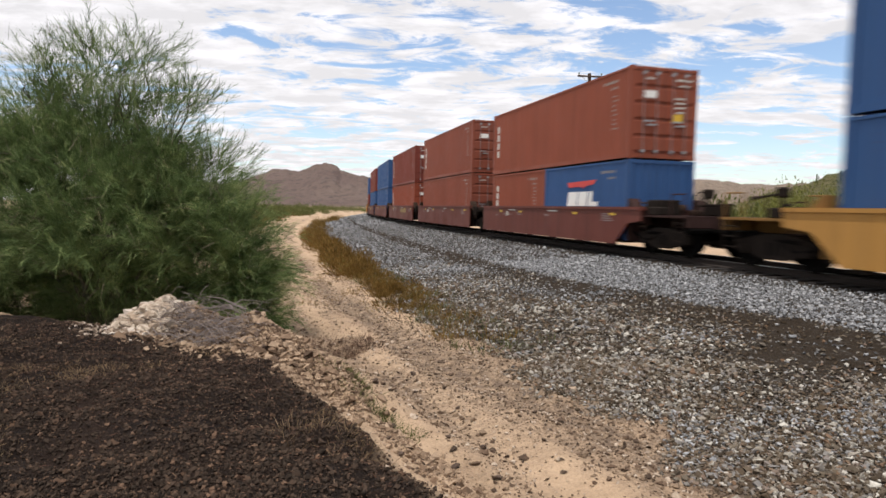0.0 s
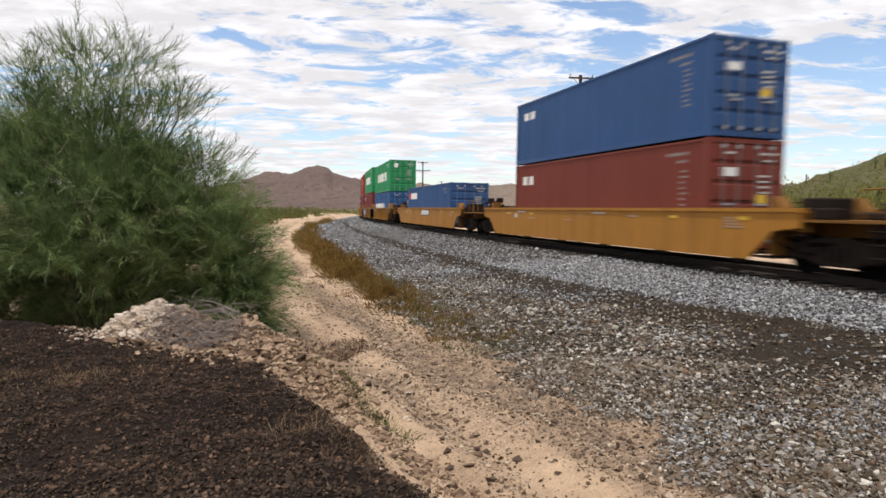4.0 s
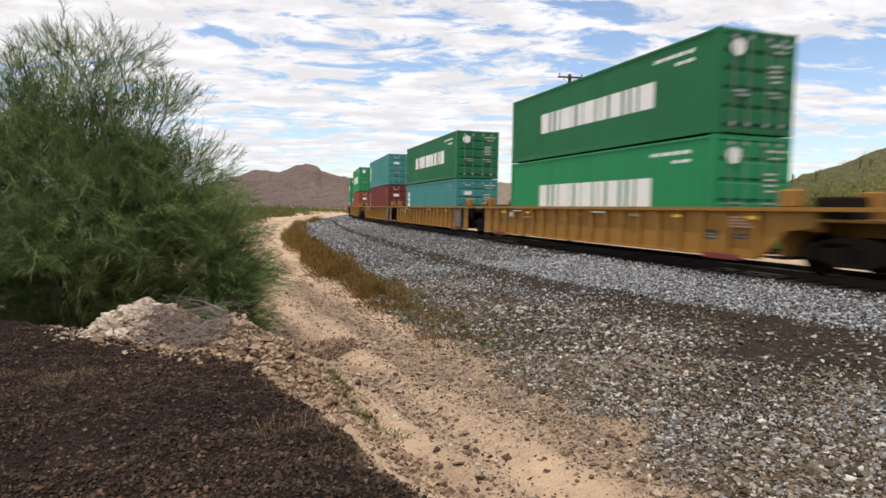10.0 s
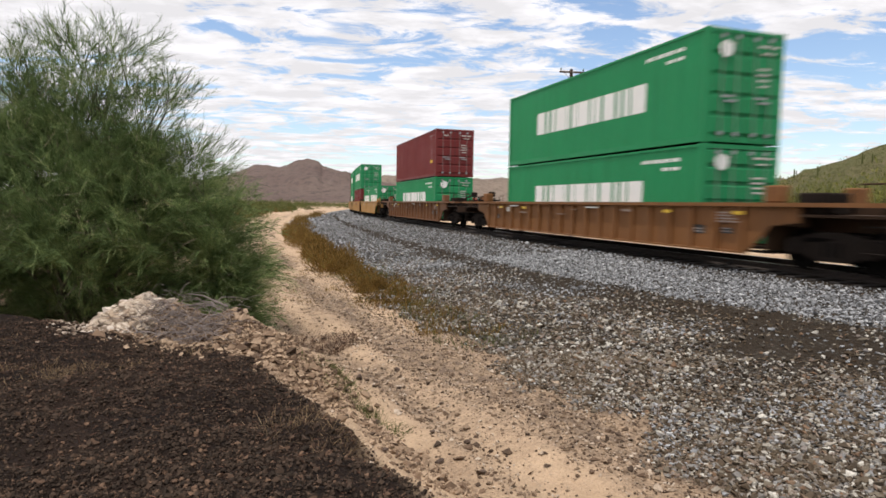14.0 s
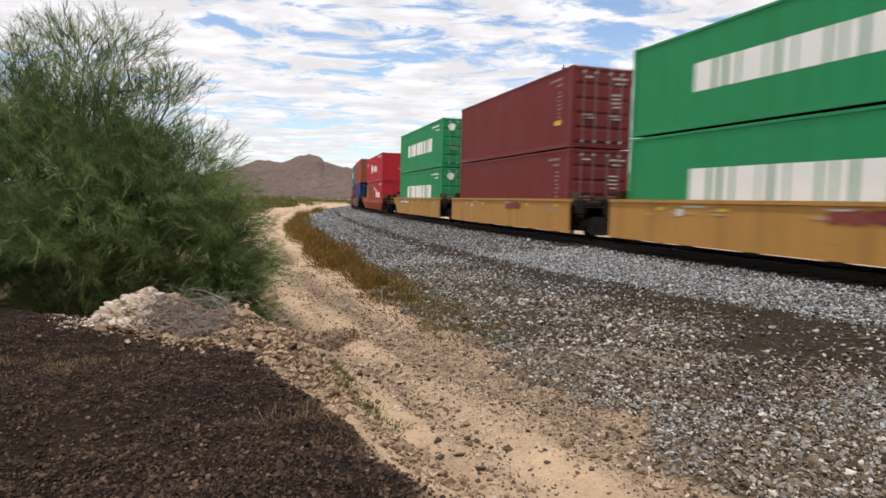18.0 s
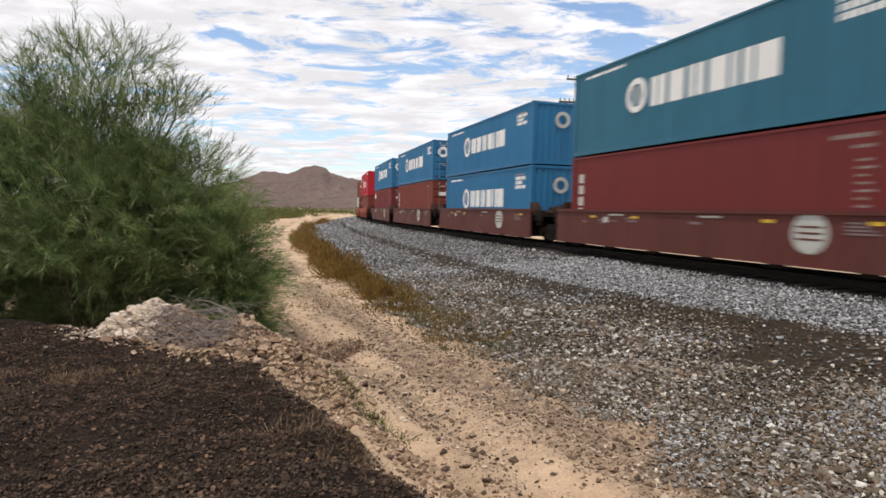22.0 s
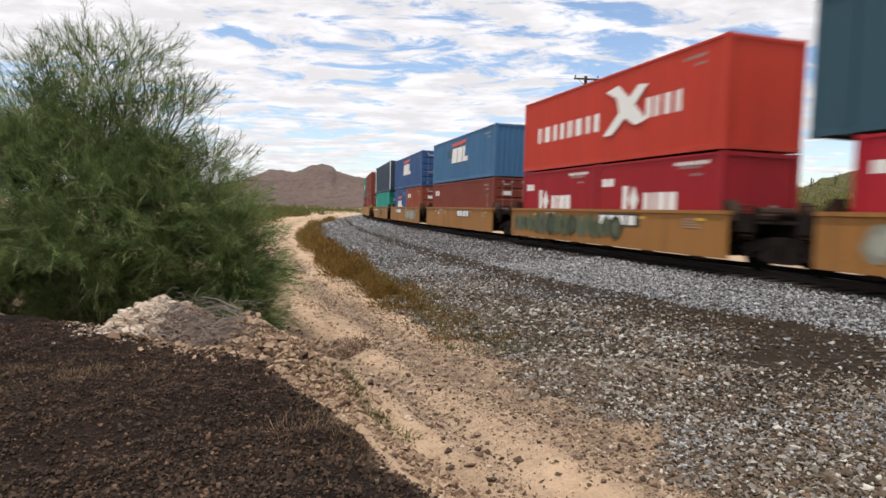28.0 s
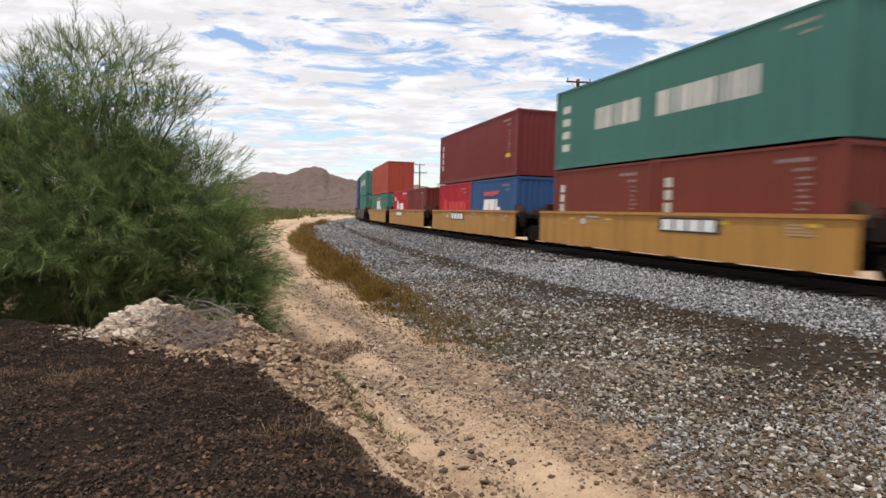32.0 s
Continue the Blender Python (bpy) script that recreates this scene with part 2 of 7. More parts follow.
def side_distance(x, y):
    """Arrays: metres outward from the train's near side, and s."""
    phi = np.arctan2(y - CY, -(x - CX))
    lo, hi = TH0 + S_NEAR / RAD, TH0 + S_FAR / RAD
    pc = np.clip(phi, lo, hi)
    px, py = CX - RAD * np.cos(pc), CY + RAD * np.sin(pc)
    dx, dy = x - px, y - py
    d = -dx * np.cos(pc) + dy * np.sin(pc)
    s = (pc - TH0) * RAD + dx * np.sin(pc) + dy * np.cos(pc)
    return d, s


def smooth(a, b, x):
    t = np.clip((x - a) / (b - a), 0, 1)
    return t * t * (3 - 2 * t)

# ---- ground ----


def soil_inside(x, y):
    """Metres inside the plateau of dark soil on which the camera stands (negative: outside)."""
    e1 = (2.06 - (x + 0.63 * y)) / 1.18
    e2 = (5.55 - (y + 0.485 * x)) / 1.11
    return np.minimum(e1, e2), e1, e2


def waves(x, y, f, seed):
    """Cheap smooth pseudo-noise on arrays, about -1..1."""
    r = np.random.RandomState(seed)
    z = 0
    for k in range(5):
        a, p, q = r.uniform(0, 6.28), r.uniform(0, 6.28), f * r.uniform(0.6, 1.8)
        z = z + np.sin((x * np.cos(a) + y * np.sin(a)) * q + p + 0.7 * np.sin(q * 0.6 * (y * np.cos(a) - x * np.sin(a)) + 2 * p))
    return z / 3.2


HEAP = ((-4.45, 8.1, -0.42), (-3.87, 7.95, -0.08), (-3.37, 7.8, 0.06), (-3.12, 7.68, 0.03), (-2.75, 7.5, -0.07), (-2.42, 7.4, -0.07), (-2.1, 7.2, -0.02),
        (-1.68, 7.0, -0.19), (-1.41, 6.8, -0.30), (-1.09, 6.5, -0.38), (-0.75, 6.05, -0.66))   # crest of the rubble


def bounds(s):
    far = smooth(45.0, 115.0, s)
    up = np.interp(s, (-10.5, -8.5, -7.0, -4.0, -2.0, 4.4, 12.7, 26.0, 60.0), (1.85, 2.25, 2.85, 3.15, 3.45, 3.55, 3.45, 3.15, 2.75))
    toe = (8.1 - 0.5 * smooth(-6.5, -9.5, s)) * (1 - far) + 4.6 * far
    low = up + np.interp(s, (-12.0, -8.5, -5.0, 0.0, 12.0, 60.0), (2.3, 1.75, 0.95, 0.6, 0.5, 0.4))
    return up, low, toe


def ruts(s):
    """Distance from the cars' side of the two wheel ruts of the dirt track, which drift towards the ballast near the camera."""
    a = np.interp(s, (-14.0, -12.2, -11.1, -9.8, -9.2, -6.5, 0.0, 20.0), (7.75, 8.03, 8.30, 8.69, 8.93, 9.33, 9.6, 9.7))
    b = np.interp(s, (-14.0, -12.2, -10.8, -9.3, -8.7, -6.0, 20.0), (9.0, 9.25, 9.6, 9.72, 9.95, 10.5, 11.1))
    return a, b


def ground_z(x, y):
    d, s = side_distance(x, y)
    up, low, toe = bounds(s)
    out = -0.20 - 0.15 * smooth(0.0, 0.5, d) - 0.25 * np.clip((d - 0.55) / (up - 0.55), 0, 1) - 0.12 * np.clip((d - up) / (low - up), 0, 1)
    out = out - 0.25 * np.clip((d - low) / (toe - low), 0, 1)
    e = -(d + 2.44)
    inn = -0.23 - 0.62 * np.clip((e - 0.6) / 1.9, 0, 1)
    z = np.where(d > -1.22, out, inn)
    near = np.hypot(x, y) < 120
    # wheel ruts and gentle swells of the dirt track
    off = np.clip((d - toe) / 0.8, 0, 1)
    z = z + off * np.where(near, 0.035 * waves(x, y, 1.1, 3) + 0.012 * waves(x, y, 5.0, 4), 0.0)
    ra, rb = ruts(s)
    for r0, w in ((ra, 0.24), (rb, 0.22)):
        q = d - r0 - 0.06 * np.sin(1.3 * s)
        z = z + off * (0.035 * np.exp(-((np.abs(q) - 1.75 * w) / (0.55 * w)) ** 2) - 0.055 * np.exp(-(q / w) ** 2)) * (0.75 + 0.35 * waves(x, y, 2.6, 31))
    # lugs of the tyre treads and scuffs across the ruts
    z = z + off * np.where(near, 0.010 * waves(d * 1.5, s, 9.0, 32) * np.exp(-((d - ra) / 0.5) ** 2), 0.0)
    # plateau of dark soil
    m, e1, e2 = soil_inside(x, y)
    w = smooth(-1.15, 0.25, e1 + 0.10 * waves(x, y, 2.2, 6)) * smooth(-1.1, 0.15, e2) * smooth(-60, -30, y)
    soil = -0.28 + 0.05 * waves(x, y, 1.3, 8) + 0.036 * waves(x, y, 4.0, 9) + 0.024 * waves(x, y, 11.0, 10) + 0.011 * waves(x, y, 26.0, 11)
    z = z * (1 - w) + soil * w
    # heap of rubble along its front edge
    for (ax, ay, az), (bx, by, bz) in zip(HEAP[:-1], HEAP[1:]):
        L2 = (bx - ax) ** 2 + (by - ay) ** 2
        t = np.clip(((x - ax) * (bx - ax) + (y - ay) * (by - ay)) / L2, 0, 1)
        q = np.hypot(x - ax - t * (bx - ax), y - ay - t * (by - ay))
        h = az + t * (bz - az) - 0.75 * q - 0.04 + 0.035 * waves(x, y, 6.0, 14)
        z = np.maximum(z, np.where(q < 1.6, h, -9.0))
    z = z - 0.26 * np.exp(-((x + 1.75) / 0.42) ** 2 - ((y - 9.6) / 0.36) ** 2) + 0.09 * np.exp(-((x + 1.7) / 0.6) ** 2 - ((y - 8.85) / 0.3) ** 2)
    # low dirt lip beside the wheel track
    z = z + 0.10 * np.exp(-((e1 + 0.75) / 0.25) ** 2) * smooth(3.2, 4.2, y) * smooth(6.2, 5.0, y)
    return z


def ground_zones(x, y):
    d, s = side_distance(x, y)
    up, low, toe = bounds(s)
    n = 0.25 * waves(x, y, 2.0, 21) + 0.18 * waves(x, y, 5.5, 22)
    e = -(d + 2.44)
    wf = 1 - 0.8 * smooth(-6.0, 12.0, s)
    ballast = np.where(d > -1.22, 1 - smooth(-0.25, 0.35, d - toe + 1.0 * n), 1 - smooth(4.0, 6.5, e + n))
    band = smooth(-0.12, 0.14, d - up + (0.35 + 0.5 * wf) * n) * (1 - smooth(-0.5 * wf, 2.0 * wf, d - low + 2.0 * wf * n))
    # dark strip along the rails: oil stain plus the ties' shade painted in
    stain_shade = np.clip(smooth(0.22, 0.08, d + 0.15 * n) * smooth(-3.2, -2.8, d), 0, 1)
    band = np.maximum(band, stain_shade)
    m, e1, e2 = soil_inside(x, y)
    soil = smooth(-0.16, 0.12, e1 + 0.55 * n) * smooth(-0.25, 0.2, e2 + 0.9 * n) * smooth(-60, -30, y)
    ra, rb = ruts(s)
    wob = 0.10 * waves(x, y, 1.2, 24)
    streak = np.clip(0.62 + 0.75 * waves(d * 2.2, 0.35 * s, 3.0, 25), 0.1, 1)
    rut_and_shade = 1.0 * np.exp(-((d - ra + wob) / 0.30) ** 2) + 0.8 * np.exp(-((d - rb + wob) / 0.24) ** 2) * smooth(-12.5, -11.0, s) + 0.45 * np.exp(-((d - ra - 0.55 + wob) / 0.14) ** 2)
    # exp term: roadside hollow, its shade and darker soil painted as a dark patch
    rut_and_shade = rut_and_shade * streak + 1.6 * np.exp(-((x + 1.7) / 0.55) ** 2 - ((y - 9.82) / 0.40) ** 2)
    rut_and_shade = rut_and_shade + 0.5 * np.exp(-((x + 0.7) / 0.6) ** 2 - ((y - 8.2) / 1.1) ** 2) * np.clip(0.6 + 0.8 * waves(x, y, 2.3, 30), 0, 1)
    rut_and_shade = rut_and_shade + 0.75 * smooth(9.0, -5.0, s) * np.clip(0.25 + 0.9 * waves(d, 0.14 * s, 3.4, 26), 0, 1) * smooth(10.4, 9.2, d)
    return ballast, band, soil, np.clip(rut_and_shade, 0, 1)


def polar_sheet():
    az = np.concatenate([np.linspace(-180, -48, 60, endpoint=False), np.linspace(-48, 48, 380), np.linspace(48, 180, 60)[1:-1]])
    rr = np.concatenate([np.linspace(0.4, 2.4, 12, endpoint=False), np.geomspace(2.4, 60, 250, endpoint=False), np.geomspace(60, 4200, 80)])
    A, R = np.meshgrid(np.radians(az), rr)
    X, Y = R * np.sin(A), R * np.cos(A)
    Z = ground_z(X, Y)
    na, nr = len(az), len(rr)
    verts = np.stack([X.ravel(), Y.ravel(), Z.ravel()], 1)
    verts = np.vstack([verts, [[0, 0, float(Z[0].mean())]]])
    i, j = np.meshgrid(np.arange(nr - 1), np.arange(na), indexing="ij")
    j2 = (j + 1) % na
    quads = np.stack([i * na + j, (i + 1) * na + j, (i + 1) * na + j2, i * na + j2], -1).reshape(-1, 4)[:, ::-1]
    c = nr * na
    tris = [(c, k, (k + 1) % na)[::-1] for k in range(na)]
    me = raw_mesh("ground", verts.tolist(), quads.tolist() + tris, None, True)
    zones = ground_zones(verts[:, 0], verts[:, 1])
    at = me.color_attributes.new("zones", "FLOAT_COLOR", "POINT")
    at.data.foreach_set("color", np.stack(zones, 1).astype(np.float32).ravel())
    return me


def ground_material():
    m, nt, b = material("desert_ground", 0.95)
    b.inputs["Specular IOR Level"].default_value = 0.15
    tc = nt.nodes.new("ShaderNodeTexCoord")
    v = tc.outputs["Object"]
    at = nt.nodes.new("ShaderNodeVertexColor")
    at.layer_name = "zones"
    sp = nt.nodes.new("ShaderNodeSeparateColor")
    nt.links.new(at.outputs[0], sp.inputs[0])
    n1, n2, n3 = node_noise(nt, v, 0.7, 5), node_noise(nt, v, 6.0, 6, 0.65), node_noise(nt, v, 38.0, 4, 0.6)
    sand = node_mix(nt, node_range(nt, n1, 0.35, 0.65), (0.530, 0.386, 0.258), (0.410, 0.292, 0.192))
    sand = node_mix(nt, node_math(nt, 'MULTIPLY', node_range(nt, n2, 0.46, 0.66, 0, 0.65), node_range(nt, at.outputs[1], 0, 1, 0.35, 1.0)), sand, (0.150, 0.100, 0.066))
    sand = node_mix(nt, node_math(nt, 'MULTIPLY', node_range(nt, n3, 0.48, 0.64, 0, 0.8), node_range(nt, at.outputs[1], 0, 0.8, 0.25, 1.0)), sand, (0.095, 0.067, 0.047))
    n4 = node_noise(nt, v, 95.0, 3, 0.6)
    sand = node_mix(nt, node_range(nt, n4, 0.56, 0.68, 0, 0.6), sand, (0.52, 0.42, 0.32))
    sand = node_mix(nt, node_math(nt, "MULTIPLY", at.outputs[1], node_range(nt, n2, 0.3, 0.6, 0.2, 0.9)), sand, (0.150, 0.110, 0.082))
    # crushed rock: cells of mixed grey and rusty stones
    vo = nt.nodes.new("ShaderNodeTexVoronoi")
    vo.inputs["Scale"].default_value = 22.0
    nt.links.new(v, vo.inputs["Vector"])
    cr = nt.nodes.new("ShaderNodeValToRGB")
    cr.color_ramp.elements[0].color, cr.color_ramp.elements[1].color = rgba((0.026, 0.021, 0.016)), rgba((0.28, 0.28, 0.275))
    for p, c in ((0.4, (0.075, 0.063, 0.048)), (0.65, (0.16, 0.155, 0.148)), (0.78, (0.11, 0.070, 0.044))):
        el = cr.color_ramp.elements.new(p)
        el.color = rgba(c)
    s2 = nt.nodes.new("ShaderNodeSeparateColor")
    nt.links.new(vo.outputs["Color"], s2.inputs[0])
    nt.links.new(s2.outputs[0], cr.inputs[0])
    # cell edges darkened: shade in the gaps between stones put into the colour
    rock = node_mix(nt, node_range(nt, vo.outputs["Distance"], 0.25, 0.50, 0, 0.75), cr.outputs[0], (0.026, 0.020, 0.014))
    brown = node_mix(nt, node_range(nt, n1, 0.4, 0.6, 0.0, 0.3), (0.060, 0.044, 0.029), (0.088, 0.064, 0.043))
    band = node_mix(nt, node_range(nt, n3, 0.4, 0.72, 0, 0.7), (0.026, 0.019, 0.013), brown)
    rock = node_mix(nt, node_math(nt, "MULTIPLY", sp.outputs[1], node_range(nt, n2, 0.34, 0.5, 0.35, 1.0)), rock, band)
    n5 = node_noise(nt, v, 2.3, 6, 0.62)
    n6 = node_noise(nt, v, 15.0, 7, 0.70)
    soil = node_mix(nt, node_range(nt, n2, 0.35, 0.7), (0.016, 0.0100, 0.0075), (0.040, 0.0250, 0.0180))
    # follows the bump noise: crevice shade and lit clod tops painted into the colour
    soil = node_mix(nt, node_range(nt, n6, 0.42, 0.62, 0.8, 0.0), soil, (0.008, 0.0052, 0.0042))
    soil = node_mix(nt, node_range(nt, n6, 0.58, 0.74, 0.0, 0.7), soil, (0.085, 0.056, 0.040))
    soil = node_mix(nt, node_range(nt, n1, 0.46, 0.62, 0, 0.6), soil, (0.036, 0.022, 0.016))
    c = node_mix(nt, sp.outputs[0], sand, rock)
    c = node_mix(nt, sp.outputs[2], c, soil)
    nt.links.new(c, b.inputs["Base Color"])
    hgt = node_math(nt, "ADD", n2, node_math(nt, "MULTIPLY", n3, 0.6))
    hgt = node_math(nt, "ADD", hgt, node_math(nt, "MULTIPLY", n5, 1.6))
    hgt = node_math(nt, "ADD", hgt, node_math(nt, "MULTIPLY", node_math(nt, "MULTIPLY", sp.outputs[0], vo.outputs["Distance"]), -1.2))
    hgt = node_math(nt, "ADD", hgt, node_math(nt, "MULTIPLY", node_math(nt, "MULTIPLY", sp.outputs[2], n6), 1.6))
    node_bump(nt, b, hgt, 0.9, 0.06)
    return m


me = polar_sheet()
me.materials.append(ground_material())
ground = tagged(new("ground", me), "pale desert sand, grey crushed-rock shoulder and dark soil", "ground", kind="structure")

# ---- scattered stones, clods and blades ----


def fast_mesh(name, verts, faces, mat):
    """verts (n,3), faces (m,k) arrays of one polygon size."""
    me = bpy.data.meshes.new(name)
    k = faces.shape[1]
    me.vertices.add(len(verts))
    me.vertices.foreach_set("co", np.ascontiguousarray(verts, np.float32).ravel())
    me.loops.add(faces.size)
    me.loops.foreach_set("vertex_index", np.ascontiguousarray(faces, np.int32).ravel())
    me.polygons.add(len(faces))
    me.polygons.foreach_set("loop_start", np.arange(0, faces.size, k, dtype=np.int32))
    me.update(calc_edges=True)
    me.validate()
    me.polygons.foreach_set("use_smooth", np.zeros(len(faces), dtype=bool))
    if mat is not None:
        me.materials.append(mat)
    return me


OCT_V = np.array([(1, 0, 0), (0, 1, 0), (-1, 0, 0), (0, -1, 0), (0.15, 0.1, 1), (0, 0, -1), (0.6, 0.55, 0.55), (-0.6, -0.5, 0.6)])
OCT_F = np.array([(0, 1, 6), (1, 4, 6), (4, 0, 6), (1, 2, 4), (2, 3, 7), (3, 4, 7), (4, 2, 7), (3, 0, 4),
                  (1, 0, 5), (2, 1, 5), (3, 2, 5), (0, 3, 5)])
OCT_S = np.array([(0, 1, 4), (1, 2, 4), (2, 3, 4), (3, 0, 4), (1, 0, 5), (2, 1, 5), (3, 2, 5), (0, 3, 5)])


def lumps(name, x, y, size, mat, seed, sink=0.25, flat=0.72, zfun=None, jit=0.34, simple=True, odd=(0.42, 1.6)):
    r = np.random.RandomState(seed)
    n = len(x)
    OV, OF = (OCT_V[:6], OCT_S) if simple else (OCT_V, OCT_F)
    k = len(OV)
    V = OV[None] * (1 + r.uniform(-jit, jit, (n, k, 3))) + r.uniform(-0.2, 0.2, (n, k, 3))
    V = V * (size[:, None, None] * r.uniform(odd[0], odd[1], (n, 1, 3)))
    ax = r.normal(size=(n, 3))
    ax /= np.linalg.norm(ax, axis=1, keepdims=True)
    an = r.uniform(0, 6.28, n)[:, None, None]
    K = np.cross(ax[:, None, :], V)
    V = V * np.cos(an) + K * np.sin(an) + ax[:, None, :] * np.sum(V * ax[:, None, :], 2, keepdims=True) * (1 - np.cos(an))
    V[:, :, 2] *= flat
    z = (zfun or ground_z)(x, y)
    V += np.stack([x, y, z + size * flat * (1 - 2 * sink)], 1)[:, None, :]
    F = (OF[None] + k * np.arange(n)[:, None, None]).reshape(-1, 3)
    return fast_mesh(name, V.reshape(-1, 3), F, mat)


def island_material(name, stops, rough=0.85, bump=0.25, patch=None):
    m, nt, b = material(name, rough)
    b.inputs["Specular IOR Level"].default_value = 0.12
    g = nt.nodes.new("ShaderNodeNewGeometry")
    cr = nt.nodes.new("ShaderNodeValToRGB")
    els = cr.color_ramp.elements
    els[0].position, els[0].color = stops[0][0], rgba(stops[0][1])
    els[1].position, els[1].color = stops[-1][0], rgba(stops[-1][1])
    for p, c in stops[1:-1]:
        els.new(p).color = rgba(c)
    nt.links.new(g.outputs["Random Per Island"], cr.inputs[0])
    tc = nt.nodes.new("ShaderNodeTexCoord")
    f = node_noise(nt, tc.outputs["Object"], 60.0, 4)
    c = node_mix(nt, node_range(nt, f, 0.35, 0.75, 0, 0.45), cr.outputs[0], (0.08, 0.065, 0.05))
    if patch:
        c = node_mix(nt, node_range(nt, node_noise(nt, tc.outputs["Object"], 0.75, 4), 0.46, 0.62, 0, 0.42), c, patch)
    nt.links.new(c, b.inputs["Base Color"])
    if bump:
        node_bump(nt, b, f, bump, 0.01)
    return m


M_BALLAST = island_material("crushed_granite", ((0.0, (0.024, 0.018, 0.013)), (0.28, (0.078, 0.058, 0.039)), (0.50, (0.155, 0.134, 0.104)),
                            (0.64, (0.25, 0.255, 0.26)), (0.77, (0.17, 0.10, 0.058)), (0.88, (0.36, 0.345, 0.30)), (1.0, (0.58, 0.555, 0.50))), patch=(0.105, 0.074, 0.046))
M_BALLAST_CLEAN = island_material("clean_granite", ((0.0, (0.06, 0.061, 0.064)), (0.3, (0.18, 0.187, 0.196)), (0.7, (0.31, 0.325, 0.345)), (1.0, (0.50, 0.51, 0.52))))
M_CLOD = island_material("dark_soil_clod", ((0.0, (0.012, 0.0080, 0.0064)), (0.45, (0.034, 0.0225, 0.0165)), (0.8, (0.060, 0.039, 0.028)), (0.93, (0.100, 0.060, 0.040)), (1.0, (0.17, 0.105, 0.07))), 1.0)
M_PEBBLE = island_material("desert_pebble", ((0.0, (0.045, 0.030, 0.022)), (0.4, (0.14, 0.092, 0.062)), (0.75, (0.30, 0.22, 0.15)), (1.0, (0.55, 0.46, 0.37))))


def by_range(n, r0, r1, a0, a1, seed, power=1.0):
    """Points in a sector before the camera, denser towards it as power grows."""
    r = np.random.RandomState(seed)
    u = r.uniform(0, 1, n) ** power
    rad = np.sqrt(r0 ** 2 + u * (r1 ** 2 - r0 ** 2))
    an = np.radians(r.uniform(a0, a1, n))
    return rad * np.sin(an), rad * np.cos(an), r


def ballast_stones():
    for name, n, r0, r1, size, seed in (("crushed_rock", 118000, 2.6, 9.5, 0.0175, 31), ("crushed_rock", 112000, 8.5, 22.0, 0.024, 32), ("crushed_rock", 66000, 20.0, 66.0, 0.033, 33), ("crushed_rock", 26000, 60.0, 200.0, 0.075, 34)):
        x, y, r = by_range(n, r0, r1, -14 if r0 > 50 else (-12 if r0 > 5 else -5), 1 if r0 > 50 else (24 if r0 > 15 else 44), seed, 1.3)
        bal, band, soil, rut_and_shade = ground_zones(x, y)
        d, s = side_distance(x, y)
        up = bounds(s)[0]
        clean = (d < up + 0.05 + 0.12 * r.normal(size=n)) | ((waves(x, y, 1.1, 29) + 0.25 * r.normal(size=n) > 0.5) & (s < 6.0)) | (s > 1.0 + 4.0 * r.normal(size=n))
        thin = 0.66 + 0.34 * waves(x, y, 0.9, 27) - 0.25 * smooth(-8.5, -13.0, s) * smooth(8.0, 6.0, d) + 0.3 * smooth(-2.0, 12.0, s)
        want = np.clip(bal * (1 - 0.74 * band) * (1 - soil) * np.where(d < up, 1.0, thin), 0, 1)
        ok = (r.uniform(0, 1, n) < want) & (d > 0.10)
        sz = np.clip(size * r.lognormal(0, 0.30, n), 0.009, 2.2 * size)
        for pick, mat, lab in ((ok & clean, M_BALLAST_CLEAN, "clean grey crushed-rock ballast beside the ties"), (ok & ~clean, M_BALLAST, "grey and rusty old crushed-rock ballast")):
            if pick.sum():
                tagged(new(name, lumps(name, x[pick], y[pick], sz[pick] * (0.9 if mat is M_BALLAST_CLEAN else 1.0), mat, seed + 50, sink=0.12, simple=r0 > 8)), lab, "ballast", kind="stuff")


def soil_clods():
    for n, size, top, r1, seed in ((64000, 0.0060, 0.014, 9.5, 41), (52000, 0.0088, 0.020, 9.0, 47), (700, 0.015, 0.026, 8.5, 49)):
        x, y, r = by_range(n, 2.2, r1, -46, 10, seed, 1.5)
        soil = ground_zones(x, y)[2]
        ok = r.uniform(0, 1, len(x)) < soil * np.clip(0.8 + 0.4 * waves(x, y, 3.1, 48), 0.45, 1)
        x, y = x[ok], y[ok]
        sz = np.clip(size * r.lognormal(0, 0.45, len(x)), 0.003, top)
        tagged(new("soil_clods", lumps("soil_clods", x, y, sz, M_CLOD, seed + 1, 0.24, 0.95, jit=0.22, simple=size < 0.007, odd=(0.75, 1.25))), "dark brown crumbly soil clods", "soil", kind="stuff")


def road_pebbles():
    x, y, r = by_range(140000, 2.6, 26.0, -30, 26, 43, 1.8)
    bal, band, soil, rut_and_shade = ground_zones(x, y)
    d, s = side_distance(x, y)
    want = (1 - bal) * (1 - soil) * np.clip(0.02 + 0.24 * waves(d, 0.2 * s, 3.0, 46) + 0.85 * rut_and_shade + 0.9 * np.exp(-((d - bounds(s)[2] - 0.3) / 0.9) ** 2), 0.04, 1)
    ok = r.uniform(0, 1, len(x)) < want
    x, y = x[ok], y[ok]
    sz = np.clip(0.0098 * r.lognormal(0, 0.5, len(x)), 0.004, 0.045)
    tagged(new("road_pebbles", lumps("road_pebbles", x, y, sz, M_PEBBLE, 44)), "small tan and brown pebbles on the dirt track", "pebbles", kind="stuff")


ballast_stones()
soil_clods()
road_pebbles()

# ---- track: rails and ties ----


